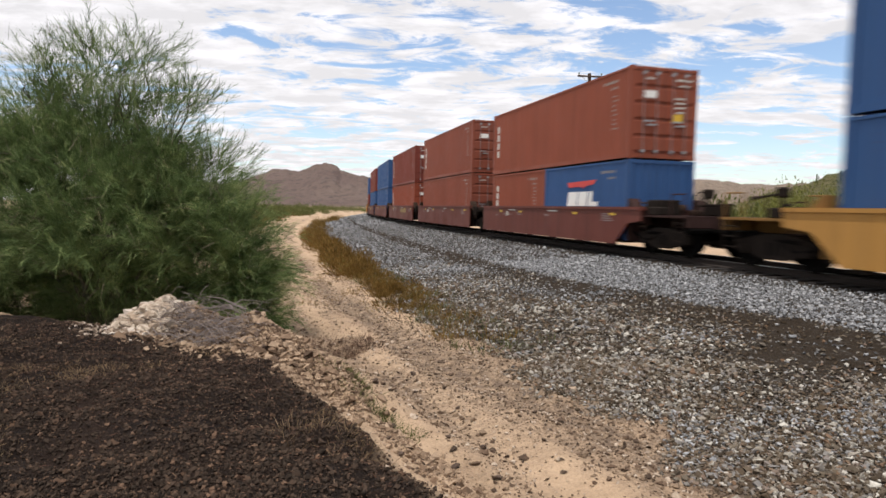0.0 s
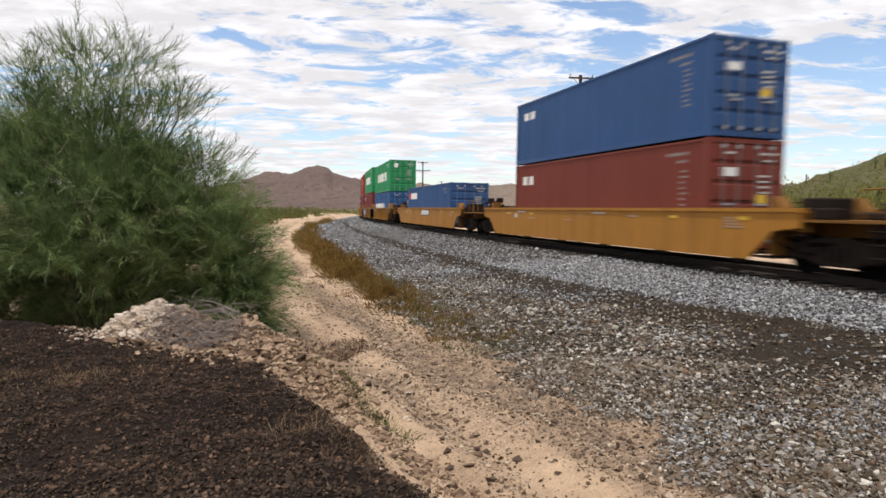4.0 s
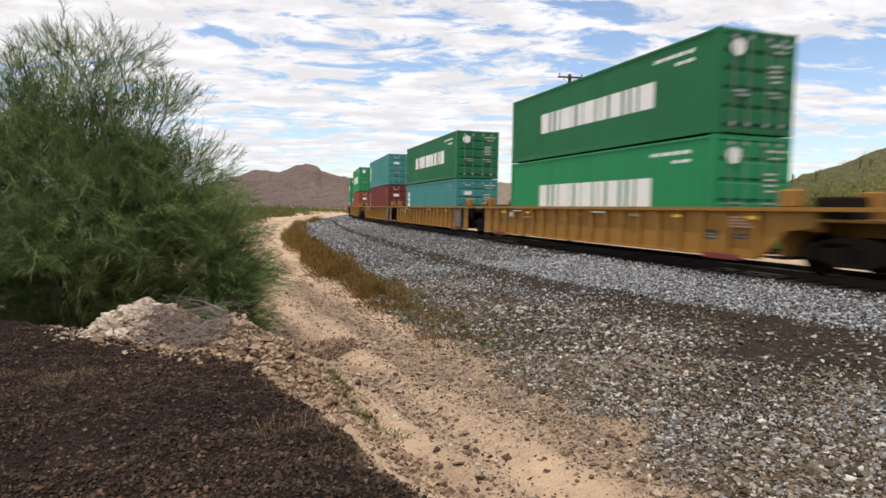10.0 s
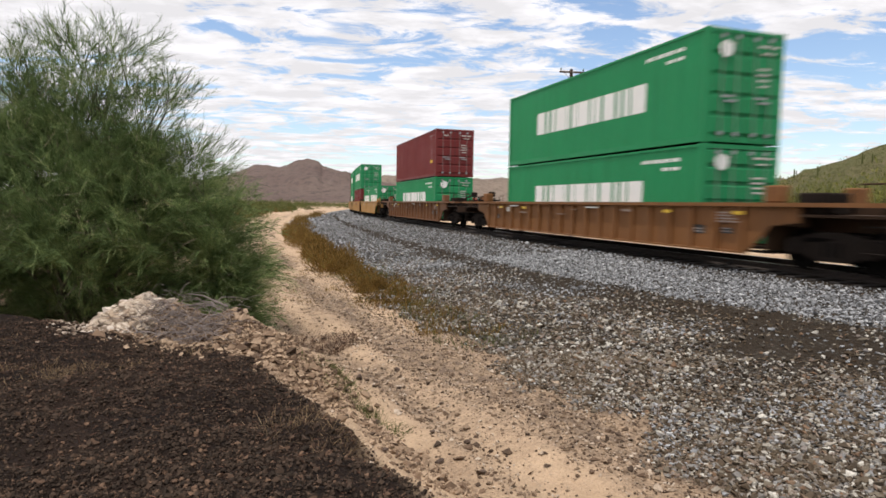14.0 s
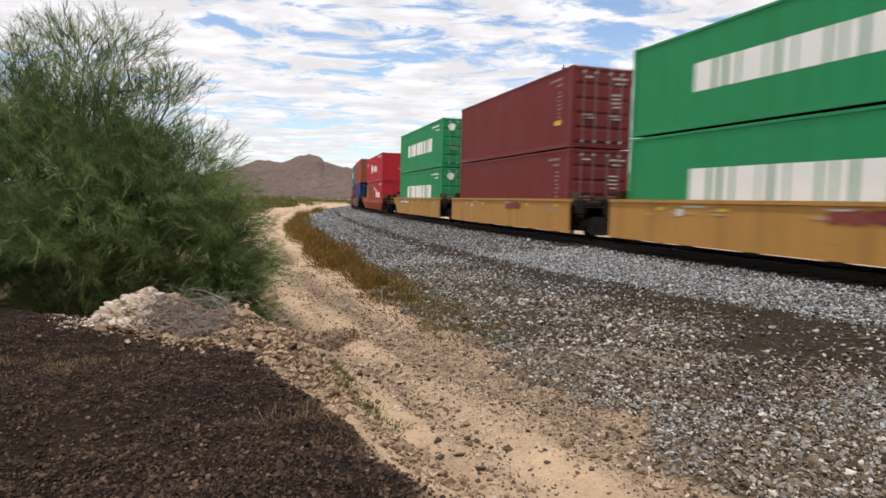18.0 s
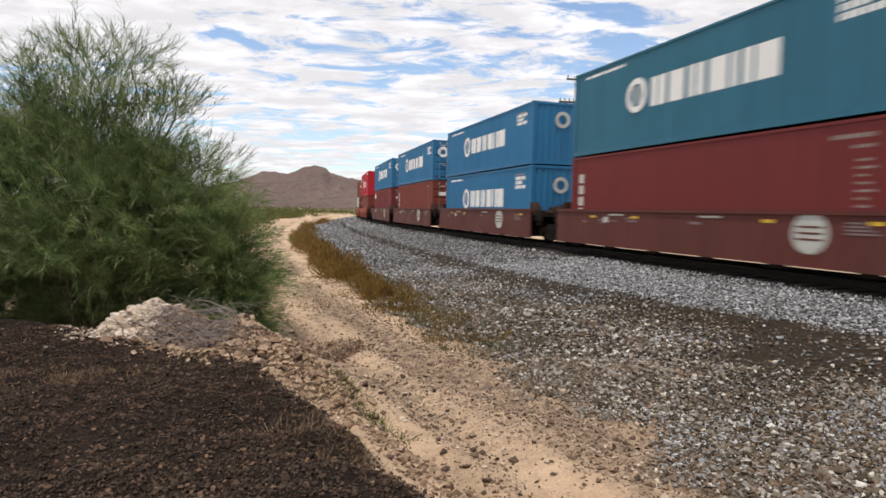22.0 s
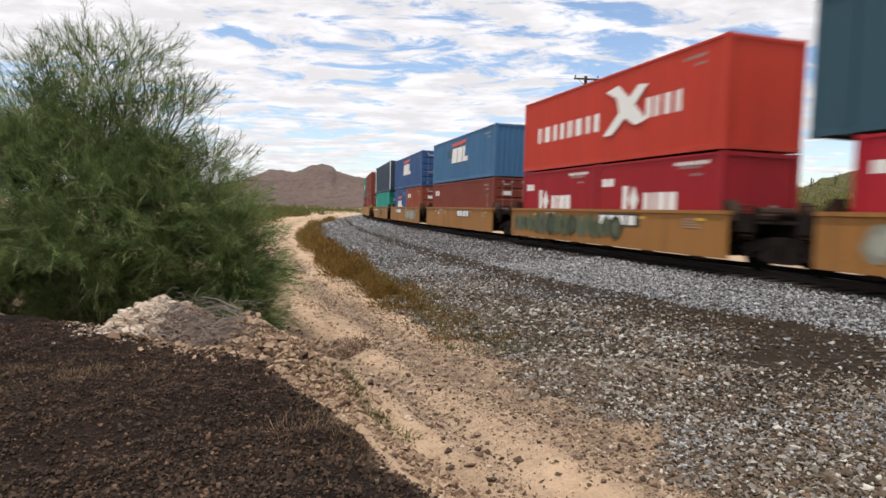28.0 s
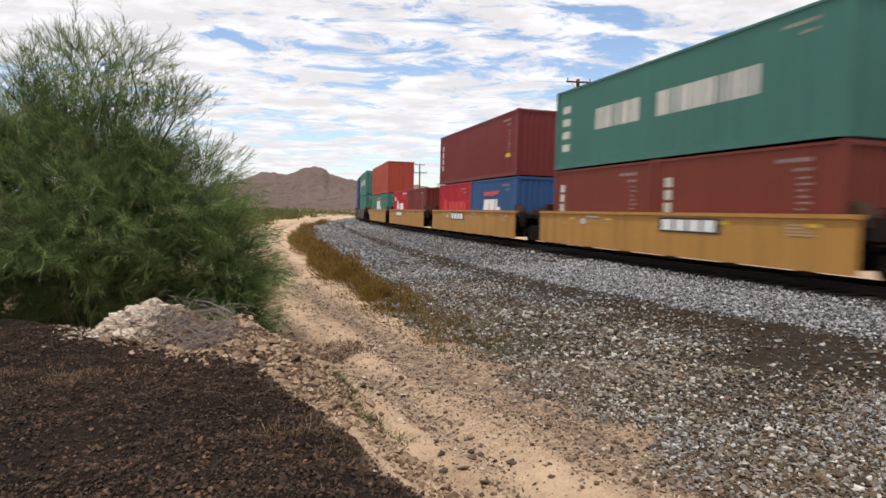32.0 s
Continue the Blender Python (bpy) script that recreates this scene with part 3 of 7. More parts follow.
def sweep(name, profile, off, s0, s1, ds, mat):
    """Sweep a closed (y, z) profile along the track at off metres outward from the cars' near side."""
    ss = np.arange(s0, s1 + ds, ds)
    verts, faces, n = [], [], len(profile)
    for s in ss:
        for py, pz in profile:
            x, y, _ = track(s, off + py)
            verts.append((x, y, pz))
    for i in range(len(ss) - 1):
        for k in range(n):
            a, b = i * n + k, i * n + (k + 1) % n
            faces.append((a, b, b + n, a + n))
    return raw_mesh(name, verts, faces, mat)


def build_track():
    line = tagged(new("railway_track"), "single railway line on dark timber ties", "railway track", kind="structure")
    for off in (-0.50, -1.94):
        web = sweep("rail", [(-0.07, -0.17), (0.07, -0.17), (0.07, -0.155), (0.012, -0.13), (0.012, -0.045), (0.036, -0.035), (0.036, -0.004),
                             (-0.036, -0.004), (-0.036, -0.035), (-0.012, -0.045), (-0.012, -0.13), (-0.07, -0.155)], off, -60, 620, 2.0, M_RAIL)
        rail = part("rail", web, M_RAIL, line, "rusty steel rail")
        part("rail_head", sweep("rail_head", [(-0.032, -0.004), (0.032, -0.004), (0.026, 0.0), (-0.026, 0.0)], off, -60, 620, 2.0, M_RAILTOP), M_RAILTOP, rail,
             "polished running surface")
    rng = random.Random(5)
    bm = box_bm((-0.115, 0.115, -1.3, 1.3, -0.18, 0.0))
    tie = mesh_of(bevelled(bm, 0.012), "tie")
    tie.materials.append(M_TIE)
    rest_v, rest_f = [], []
    tv, tf = [v.co.copy() for v in tie.vertices], [list(p.vertices) for p in tie.polygons]
    k = 0
    s = -20.0
    while s < 330:
        x, y, phi = track(s, -HALF)
        m = pose(x, y, -0.168 + rng.uniform(-0.008, 0.004), 0, 0, math.degrees(math.atan2(-math.cos(phi), -math.sin(phi))) + rng.uniform(-1.2, 1.2))
        if k < 190:
            ob = part("tie", tie, None, line)
            ob.matrix_local = m
        else:
            base = len(rest_v)
            rest_v += [tuple(m @ v) for v in tv]
            rest_f += [tuple(base + i for i in f) for f in tf]
        k += 1
        s += 0.52
    ob = part("ties", raw_mesh("ties", rest_v, rest_f, M_TIE), M_TIE, line)
    ob["kind"] = "stuff"


build_track()

# ---- distance: mountains, scrub hill ----


def mountain_material(name, c1, c2, c3, scale):
    m, nt, b = material(name, 0.95)
    b.inputs["Specular IOR Level"].default_value = 0.1
    tc = nt.nodes.new("ShaderNodeTexCoord")
    v = tc.outputs["Object"]
    n1, n2 = node_noise(nt, v, scale, 6, 0.6), node_noise(nt, v, scale * 9, 6, 0.7)
    c = node_mix(nt, node_range(nt, n1, 0.35, 0.65), c1, c2)
    c = node_mix(nt, node_range(nt, n2, 0.48, 0.66, 0, 0.8), c, c3)
    nt.links.new(c, b.inputs["Base Color"])
    node_bump(nt, b, node_math(nt, "ADD", n1, node_math(nt, "MULTIPLY", n2, 0.4)), 0.9, 1.0 / scale * 0.4)
    return m


def ridge(name, crest, dist, depth, mat, label, rough, seed, base=-1.2):
    """crest: function of slope x/y to slope z/y; built as a rumpled slab of hill at that distance."""
    u = np.linspace(crest[0][0], crest[-1][0], 220)
    top = np.interp(u, [c[0] for c in crest], [c[1] for c in crest])
    rows = 40
    verts, faces = [], []
    for i in range(rows):
        f = i / (rows - 1)
        for k in range(len(u)):
            yy = dist - depth * (1 - f) if f <= 1 else dist
            x, y = u[k] * yy, yy
            h = top[k] * dist * (f ** 1.15) + EYE[2] * f
            h += rough * dist * f * (1 - 0.75 * f) * (noise.fractal(Vector((x, y, seed)) * (9.0 / dist), 0.9, 2.1, 6) + 0.5 * noise.noise(Vector((u[k] * 60, f * 2.5, seed))))
            h += rough * dist * f * (0.05 * noise.noise(Vector((u[k] * 300, 3.3, seed))) + 0.13 * noise.noise(Vector((u[k] * 95, 7.1, seed))))
            verts.append((x, y, base * (1 - f) + h))
    n = len(u)
    for i in range(rows - 1):
        for k in range(n - 1):
            faces.append((i * n + k, i * n + k + 1, (i + 1) * n + k + 1, (i + 1) * n + k))
    back = len(verts)
    for k in range(n):
        verts.append((u[k] * (dist + depth), dist + depth, base))
    for k in range(n - 1):
        faces.append(((rows - 1) * n + k, (rows - 1) * n + k + 1, back + k + 1, back + k))
    return tagged(new(name, raw_mesh(name, verts, faces, mat, True)), label, name.replace("_", " "), kind="structure")


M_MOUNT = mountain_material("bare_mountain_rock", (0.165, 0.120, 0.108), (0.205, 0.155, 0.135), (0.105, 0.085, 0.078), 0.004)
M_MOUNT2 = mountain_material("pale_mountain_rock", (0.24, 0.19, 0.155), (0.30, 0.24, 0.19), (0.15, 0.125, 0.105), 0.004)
M_HILL = mountain_material("scrubby_hillside", (0.165, 0.140, 0.075), (0.115, 0.118, 0.048), (0.060, 0.075, 0.026), 0.05)
ridge("mountain", ((-0.62, 0.022), (-0.50, 0.030), (-0.42, 0.027), (-0.36, 0.032), (-0.322, 0.036), (-0.275, 0.053), (-0.252, 0.058), (-0.232, 0.055),
                   (-0.213, 0.061), (-0.201, 0.067), (-0.188, 0.0715), (-0.175, 0.066), (-0.16, 0.057), (-0.128, 0.048), (-0.09, 0.040), (-0.05, 0.030), (0.0, 0.018)),
      2900, 700, M_MOUNT, "bare brown desert mountain with a low double peak", 0.022, 4.0)
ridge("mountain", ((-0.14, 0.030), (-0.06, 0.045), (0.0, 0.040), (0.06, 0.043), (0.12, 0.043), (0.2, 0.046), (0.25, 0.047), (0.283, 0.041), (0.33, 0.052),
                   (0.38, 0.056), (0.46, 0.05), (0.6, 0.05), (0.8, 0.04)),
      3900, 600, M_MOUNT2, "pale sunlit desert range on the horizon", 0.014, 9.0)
ridge("hillside", ((0.36, 0.0), (0.44, 0.008), (0.50, 0.030), (0.529, 0.040), (0.574, 0.052), (0.62, 0.068), (0.664, 0.083), (0.724, 0.108), (0.80, 0.13), (1.0, 0.17), (1.4, 0.15)),
      190, 70, M_HILL, "low hillside covered in green desert scrub", 0.02, 14.0, base=-1.4)

# ---- freight containers ----
PITCH, DEEP = 0.278, 0.034


def corrugation(x):
    """Depth of the pressed wall at x."""
    t = (x / PITCH) % 1.0
    if t < 0.26:
        return 0.0
    if t < 0.5:
        return DEEP * (t - 0.26) / 0.24
    if t < 0.76:
        return DEEP
    return DEEP * (1.0 - (t - 0.76) / 0.24)


def corr_points(x0, x1):
    pts = {round(x0, 4), round(x1, 4)}
    k = math.floor(x0 / PITCH) - 1
    while k * PITCH < x1 + PITCH:
        for t in (0.0, 0.26, 0.5, 0.76):
            x = (k + t) * PITCH
            if x0 < x < x1:
                pts.add(round(x, 4))
        k += 1
    return sorted(pts)


def corr_wall(bm, x0, x1, z0, z1, y, proud=0.0):
    """Pressed strip facing -y between x0..x1; proud lifts it outward."""
    prev = None
    for x in corr_points(x0, x1):
        yy = y + corrugation(x) - proud
        cur = (bm.verts.new((x, yy, z0)), bm.verts.new((x, yy, z1)))
        if prev:
            bm.faces.new((prev[0], cur[0], cur[1], prev[1]))
        prev = cur


def turned(bm, deg):
    bmesh.ops.transform(bm, matrix=pose(0, 0, 0, 0, 0, deg), verts=list(bm.verts))
    return bm


COLORS = {
    "brown": (0.270, 0.075, 0.045), "rust": (0.300, 0.068, 0.034), "maroon": (0.190, 0.030, 0.030), "redbrown": (0.212, 0.046, 0.030),
    "blue": (0.036, 0.104, 0.272), "navy": (0.022, 0.050, 0.170), "midblue": (0.028, 0.105, 0.280), "green": (0.021, 0.300, 0.112),
    "darkgreen": (0.018, 0.180, 0.070), "teal": (0.060, 0.300, 0.290), "brightteal": (0.016, 0.330, 0.270), "red": (0.480, 0.016, 0.034),
    "darkred": (0.380, 0.016, 0.026), "orange": (0.60, 0.055, 0.030), "skyblue": (0.030, 0.190, 0.390), "slate": (0.040, 0.105, 0.145),
    "white": (0.74, 0.75, 0.72), "orangebrown": (0.300, 0.080, 0.044), "seagreen": (0.066, 0.205, 0.170), "steelblue": (0.056, 0.175, 0.345),
    "tomato": (0.42, 0.070, 0.042), "tealblue": (0.038, 0.175, 0.260), "slatenavy": (0.035, 0.062, 0.105),
}
NAMES = {"brown": "weathered brown", "rust": "rust-brown", "maroon": "dark maroon", "redbrown": "dull red-brown", "blue": "faded blue", "navy": "navy blue",
         "midblue": "mid-blue", "green": "bright green", "darkgreen": "weathered green", "teal": "pale teal", "brightteal": "bright teal", "red": "crimson red",
         "darkred": "deep red", "orange": "bright orange-red", "skyblue": "clear blue", "slate": "dark slate-blue", "white": "off-white",
         "orangebrown": "orange-brown", "seagreen": "dull sea-green", "steelblue": "greyish blue", "tomato": "brick-red", "tealblue": "dull teal-blue", "slatenavy": "dark greyish navy"}
FEET = {20: 6.06, 40: 12.19, 45: 13.72}
ROD = mesh_of(fixed_normals((lambda b: (add_cyl(b, (0, 0, -1.12), (0, 0, 1.12), 0.02, n=6), b)[1])(bmesh.new())), "lock_rod")
ROD.materials.append(M_GALV)
RODS = {}


def rod_mesh(mat):
    if mat.name not in RODS:
        RODS[mat.name] = ROD.copy()
        RODS[mat.name].materials[0] = mat
    return RODS[mat.name]


def letters(bm, x0, x1, z0, z1, n, y, gap=0.16, notch=True, first=0):
    """A row of n plain upright bars; with notch every second one is split in two of uneven width."""
    w = (x1 - x0) / n
    for k in range(n):
        a, b = x0 + k * w, x0 + (k + 1) * w - gap * w
        if not notch or b - a < 0.12 or b - a > 0.85:
            corr_wall(bm, a, b, z0, z1, y, 0.004)
        elif (k + first) % 2:
            corr_wall(bm, a, a + 0.36 * (b - a), z0, z1, y, 0.004)
            corr_wall(bm, a + 0.52 * (b - a), b, z0, z1, y, 0.004)
        else:
            corr_wall(bm, a, b, z0, z1, y, 0.004)


def ring(bm, c, r0, r1, axis, n=24):
    """Flat ring facing -y or +x."""
    loops = []
    for r in (r0, r1):
        loops.append([bm.verts.new((c[0] + r * math.cos(2 * math.pi * k / n), c[1], c[2] + r * math.sin(2 * math.pi * k / n)) if axis == "y" else
                                   (c[0], c[1] + r * math.cos(2 * math.pi * k / n), c[2] + r * math.sin(2 * math.pi * k / n))) for k in range(n)])
    for k in range(n):
        bm.faces.new((loops[0][k], loops[0][(k + 1) % n], loops[1][(k + 1) % n], loops[1][k]))


def slab(bm, y0, y1, z0, z1, x):
    bm.faces.new([bm.verts.new(q) for q in ((x, y0, z0), (x, y1, z0), (x, y1, z1), (x, y0, z1))])


def disc(bm, c, r, axis, n=20):
    """Flat disc facing -y or +x."""
    vs = []
    for k in range(n):
        a = 2 * math.pi * k / n
        u, v = r * math.cos(a), r * math.sin(a)
        vs.append(bm.verts.new((c[0] + u, c[1], c[2] + v) if axis == "y" else (c[0], c[1] + u, c[2] + v)))
    bm.faces.new(vs)


def container_marks(root, side, end, L, H, mark, front, color):
    """Painted signs as plain shapes that follow the pressed wall."""
    y, hx = -1.212, L / 2

    def add(name, fn, mat, parent=None, label=""):
        bm = bmesh.new()
        fn(bm)
        ob = part(name, fixed_normals(bm), mat, parent or side, label)
        if name in ("stencil", "lettering"):
            ob["kind"] = "stuff"
        return ob

    # registration bars near the front top corner, and on the front end
    if mark not in ("band", "logo45", "white"):
        add("stencil", lambda b: (letters(b, hx - 1.75, hx - 0.75, H - 0.40, H - 0.31, 9, y, 0.3, False),
                                  letters(b, hx - 1.25, hx - 0.75, H - 0.60, H - 0.53, 4, y, 0.3, False)), M_DIMWHITE)
    if mark == "band":
        x0 = -0.283 * L if L > 8 else -0.36 * L
        x1 = 0.300 * L if L > 8 else 0.36 * L
        add("lettering", lambda b: letters(b, x0, x1, 0.37 * H, 0.655 * H, 9, y, 0.12, True, 2), M_WHITE, None, "white block lettering painted on the side")
        add("stencil", lambda b: (letters(b, hx - 2.6, hx - 0.9, H - 0.42, H - 0.32, 10, y, 0.25, False),
                                  letters(b, hx - 1.6, hx - 0.9, H - 0.65, H - 0.56, 4, y, 0.25, False)), M_WHITE)
    elif mark == "lowband":
        add("lettering", lambda b: letters(b, -0.40 * L, 0.18 * L, 0.36 * H, 0.58 * H, 10, y, 0.12), M_WHITE, None, "white block lettering painted on the side")
    elif mark == "vertical":
        def f(b):
            for k in range(4):
                corr_wall(b, -hx + 0.45, -hx + (1.0 if color == "teal" else 0.80), 0.28 * H + k * 0.135 * H, 0.385 * H + k * 0.135 * H, y, 0.004)
        add("lettering", f, M_WHITE if color == "teal" else M_WORNWHITE, None, "small white marks set one above the other")
    elif mark == "corner":
        add("nameplate", lambda b: letters(b, -hx + 0.7, -hx + 1.8, 0.70 * H, 0.82 * H, 3, y, 0.15), M_WHITE)
    elif mark == "plate":
        add("nameplate", lambda b: corr_wall(b, -hx + 0.35, -hx + 1.25, 0.72 * H, 0.86 * H, y, 0.004), M_WHITE)
        add("nameplate", lambda b: corr_wall(b, -hx + 0.55, -hx + 1.25, 0.865 * H, 0.90 * H, y, 0.004), M_YELLOW)
    elif mark == "redwhite":
        add("nameplate", lambda b: corr_wall(b, -hx + 0.35, -hx + 1.0, 0.66 * H, 0.83 * H, y, 0.004), M_REDMARK)
        add("nameplate", lambda b: corr_wall(b, -hx + 1.02, -hx + 2.9, 0.66 * H, 0.83 * H, y, 0.004), M_WHITE)
    elif mark == "initial":
        k = 1.0 if L > 8 else 0.62
        xa = -hx + (3.75 if L > 8 else 1.5)

        def f(b):
            corr_wall(b, xa + 0.15 * k, xa + 0.62 * k, 0.36 * H, 0.70 * H, y, 0.004)
            b.faces.new([b.verts.new((xa + px * k, y - 0.008, pz * H)) for px, pz in ((0.78, 0.53), (1.20, 0.70), (1.62, 0.53), (1.20, 0.36))])
            for q, w in ((1.95, 0.42), (2.6, 0.26), (3.05, 0.62), (3.85, 0.6)):
                corr_wall(b, xa + q * k, xa + (q + w) * k, 0.38 * H, 0.61 * H, y, 0.004)
        add("lettering", f, M_WHITE, None, "white bars and a lozenge in the middle of the side")
        add("nameplate", lambda b: letters(b, -hx + 0.36, -hx + 1.1, 0.70 * H, 0.80 * H, 2, y, 0.1, False), M_WHITE)
        add("stencil", lambda b: letters(b, hx - 3.2 * k, hx - 0.5, H - 0.30, H - 0.20, 12, y, 0.3, False), M_WHITE)
    elif mark == "smallword":
        add("emblem", lambda b: (corr_wall(b, -0.25, 0.02, 0.70 * H, 0.83 * H, y, 0.004), corr_wall(b, 0.10, 0.55, 0.72 * H, 0.81 * H, y, 0.004)), M_WHITE, None, "small white emblem")
        add("lettering", lambda b: letters(b, -0.8, 1.15, 0.55 * H, 0.615 * H, 8, y, 0.25, False), M_WHITE)
    elif mark == "emblem":
        xc, zc = -hx + 3.72, 0.55 * H

        def f(b):
            ring(b, (xc, y - 0.008, zc), 0.34, 0.52, "y")
            for dx, w in ((-0.16, 0.11), (0.10, 0.13)):
                corr_wall(b, xc + dx, xc + dx + w, zc - 0.26, zc + 0.26, y, 0.006)
        add("emblem", f, M_WHITE, None, "round white ring emblem")
        add("lettering", lambda b: letters(b, -hx + 4.42, -hx + 9.15, 0.40 * H, 0.69 * H, 6, y, 0.16, True, 1), M_WHITE)
        add("stencil", lambda b: letters(b, -hx + 0.7, -hx + 3.1, H - 0.30, H - 0.21, 11, y, 0.15, False), M_WHITE)
        add("nameplate", lambda b: (letters(b, hx - 1.75, hx - 0.65, 0.80 * H, 0.85 * H, 6, y, 0.2, False), letters(b, hx - 1.75, hx - 0.95, 0.735 * H, 0.785 * H, 4, y, 0.2, False),
                                    letters(b, hx - 1.75, hx - 0.65, 0.67 * H, 0.72 * H, 6, y, 0.2, False)), M_WHITE)
    elif mark == "sail":
        def f(b):
            for pts in (((0.45, 0.80), (1.2, 0.84), (2.1, 0.60), (2.8, 0.40), (2.2, 0.36), (1.3, 0.52), (1.1, 0.70)), ((2.8, 0.76), (2.3, 0.79), (1.2, 0.52), (0.35, 0.30), (0.9, 0.30), (1.9, 0.52))):
                b.faces.new([b.verts.new((px, y - 0.008 - 0.002 * len(pts), pz * H)) for px, pz in pts])
        add("emblem", f, M_WHITE, None, "two crossed white sail shapes")
        add("lettering", lambda b: (letters(b, -hx + 1.36, -hx + 6.4, 0.38 * H, 0.59 * H, 8, y, 0.42, True, 3), letters(b, -hx + 8.75, -hx + 10.6, 0.41 * H, 0.62 * H, 4, y, 0.40)), M_WHITE)
    elif mark == "wing":
        def f(b):
            for k in range(4):
                z = 0.54 * H + k * 0.14
                b.faces.new([b.verts.new(q) for q in ((-1.1 + 0.28 * k, y - 0.008, z), (0.8 - 0.1 * k, y - 0.008, z), (0.9 - 0.1 * k, y - 0.008, z + 0.09), (-0.85 + 0.28 * k, y - 0.008, z + 0.09))])
        add("emblem", f, M_WHITE, None, "white eagle-like stripes")
        add("lettering", lambda b: letters(b, -1.4, 1.4, 0.40 * H, 0.50 * H, 9, y, 0.15), M_WHITE)
    elif mark == "bird":
        s0, w = (0.0, 1.0) if L > 8 else (0.05, 0.70)
        zl, zh, zr = (0.42, 0.75, 0.79) if L > 8 else (0.42, 0.62, 0.68)
        add("emblem", lambda b: b.faces.new([b.verts.new((s0 + px * w, y - 0.008, (zr + pz) * H)) for px, pz in ((-1.6, 0.075), (1.45, 0.095), (1.15, 0.035), (0.35, 0.012), (0.1, -0.015), (-0.15, 0.012), (-1.4, 0.0))]), M_REDMARK, None, "red wing-shaped mark")
        

        def f(b):
            for xa, xb, lean, top in ((-1.6, -0.55, 0.16, 1.0), (-0.45, 0.5, 0.12, 1.0), (0.62, 1.0, 0.12, 1.0), (0.9, 1.62, 0.0, 0.3)):
                z1 = zl + (zh - zl) * top
                b.faces.new([b.verts.new((s0 + px * w, y - 0.008, pz * H)) for px, pz in ((xa, zl), (xb, zl), (xb + lean, z1), (xa + lean, z1))])
        add("lettering", f, M_WHITE)
        if color == "steelblue":
            add("repair_patch", lambda b: corr_wall(b, -hx + 3.6, -hx + 4.4, 0.55 * H, 0.75 * H, y, 0.003), M_PATCH, None, "dark repainted square")
    elif mark == "twowords":
        add("lettering", lambda b: (letters(b, -hx + 2.8, -hx + 5.25, 0.42 * H, 0.66 * H, 5, y, 0.14, True, 1), letters(b, -hx + 6.1, -hx + 9.9, 0.42 * H, 0.66 * H, 8, y, 0.12)),
            M_WORNWHITE, None, "two words of worn white block lettering")

        def f(b):
            for k in range(4):
                corr_wall(b, -hx + 0.55, -hx + 1.05, (0.22 + 0.16 * k) * H, (0.31 + 0.16 * k) * H, y, 0.004)
        add("nameplate", f, M_WORNWHITE)
    elif mark == "redword":
        add("lettering", lambda b: (corr_wall(b, -0.34 * L, -0.23 * L, 0.36 * H, 0.64 * H, y, 0.004), letters(b, -0.165 * L, 0.36 * L, 0.40 * H, 0.60 * H, 8, y, 0.2)), M_REDMARK)
    elif mark == "blueword":
        add("lettering", lambda b: (letters(b, -0.30 * L, 0.34 * L, 0.42 * H, 0.56 * H, 5, y, 0.3), letters(b, -0.36 * L, -0.05 * L, 0.72 * H, 0.79 * H, 5, y, 0.3)), M_BLUEMARK)
    elif mark == "whitesign":
        add("nameplate", lambda b: corr_wall(b, -hx + 0.55, -hx + 1.35, 0.62 * H, 0.80 * H, y, 0.004), M_WHITE)
    elif mark == "yellowsign":
        add("nameplate", lambda b: corr_wall(b, -hx + 0.5, -hx + 1.4, 0.66 * H, 0.74 * H, y, 0.004), M_YELLOW)
    if mark in ("vertical", "corner", "plate", ""):
        # column of data lines beside the front post
        add("stencil", lambda b: [letters(b, hx - 1.15, hx - 0.72 - 0.10 * (k % 3), (0.34 + 0.052 * k) * H, (0.358 + 0.052 * k) * H, 4, y, 0.3, False) for k in range(8)], M_DIMWHITE)
        if color == "maroon":
            add("nameplate", lambda b: corr_wall(b, hx - 1.3, hx - 0.75, 0.30 * H, 0.36 * H, y, 0.006), M_YELLOW)
    # end marks
    xe = hx + 0.006
    if front != "door":
        xw = hx + 0.004 - 0.012
        if mark == "initial":
            add("nameplate", lambda b: slab(b, 0.30, 0.55, 0.42 * H, 0.48 * H, xe), M_DIMWHITE, end)
        if mark == "emblem":
            add("emblem", lambda b: ring(b, (xe + 0.012, 0.12, 0.72 * H), 0.20, 0.34, "x"), M_WORNWHITE, end, "round white ring emblem")
        if L > 13:
            txt = bpy.data.curves.new("size_mark", "FONT")
            txt.body, txt.size, txt.align_x = "45", 0.62, "CENTER"
            tmp = bpy.data.objects.new("size_mark", txt)
            scene.collection.objects.link(tmp)
            me = bpy.data.meshes.new_from_object(tmp.evaluated_get(bpy.context.evaluated_depsgraph_get()))
            bpy.data.objects.remove(tmp)
            bpy.data.curves.remove(txt)
            me.transform(pose(hx + 0.008, 0.1, 0.74 * H) @ pose(0, 0, 0, 0, 0, 90) @ pose(0, 0, 0, 90))
            part("size_mark", me, M_WHITE, end, "white number 45")
            add("nameplate", lambda b: slab(b, 0.35, 0.75, 0.12 * H, 0.22 * H, xe), M_YELLOW, end)
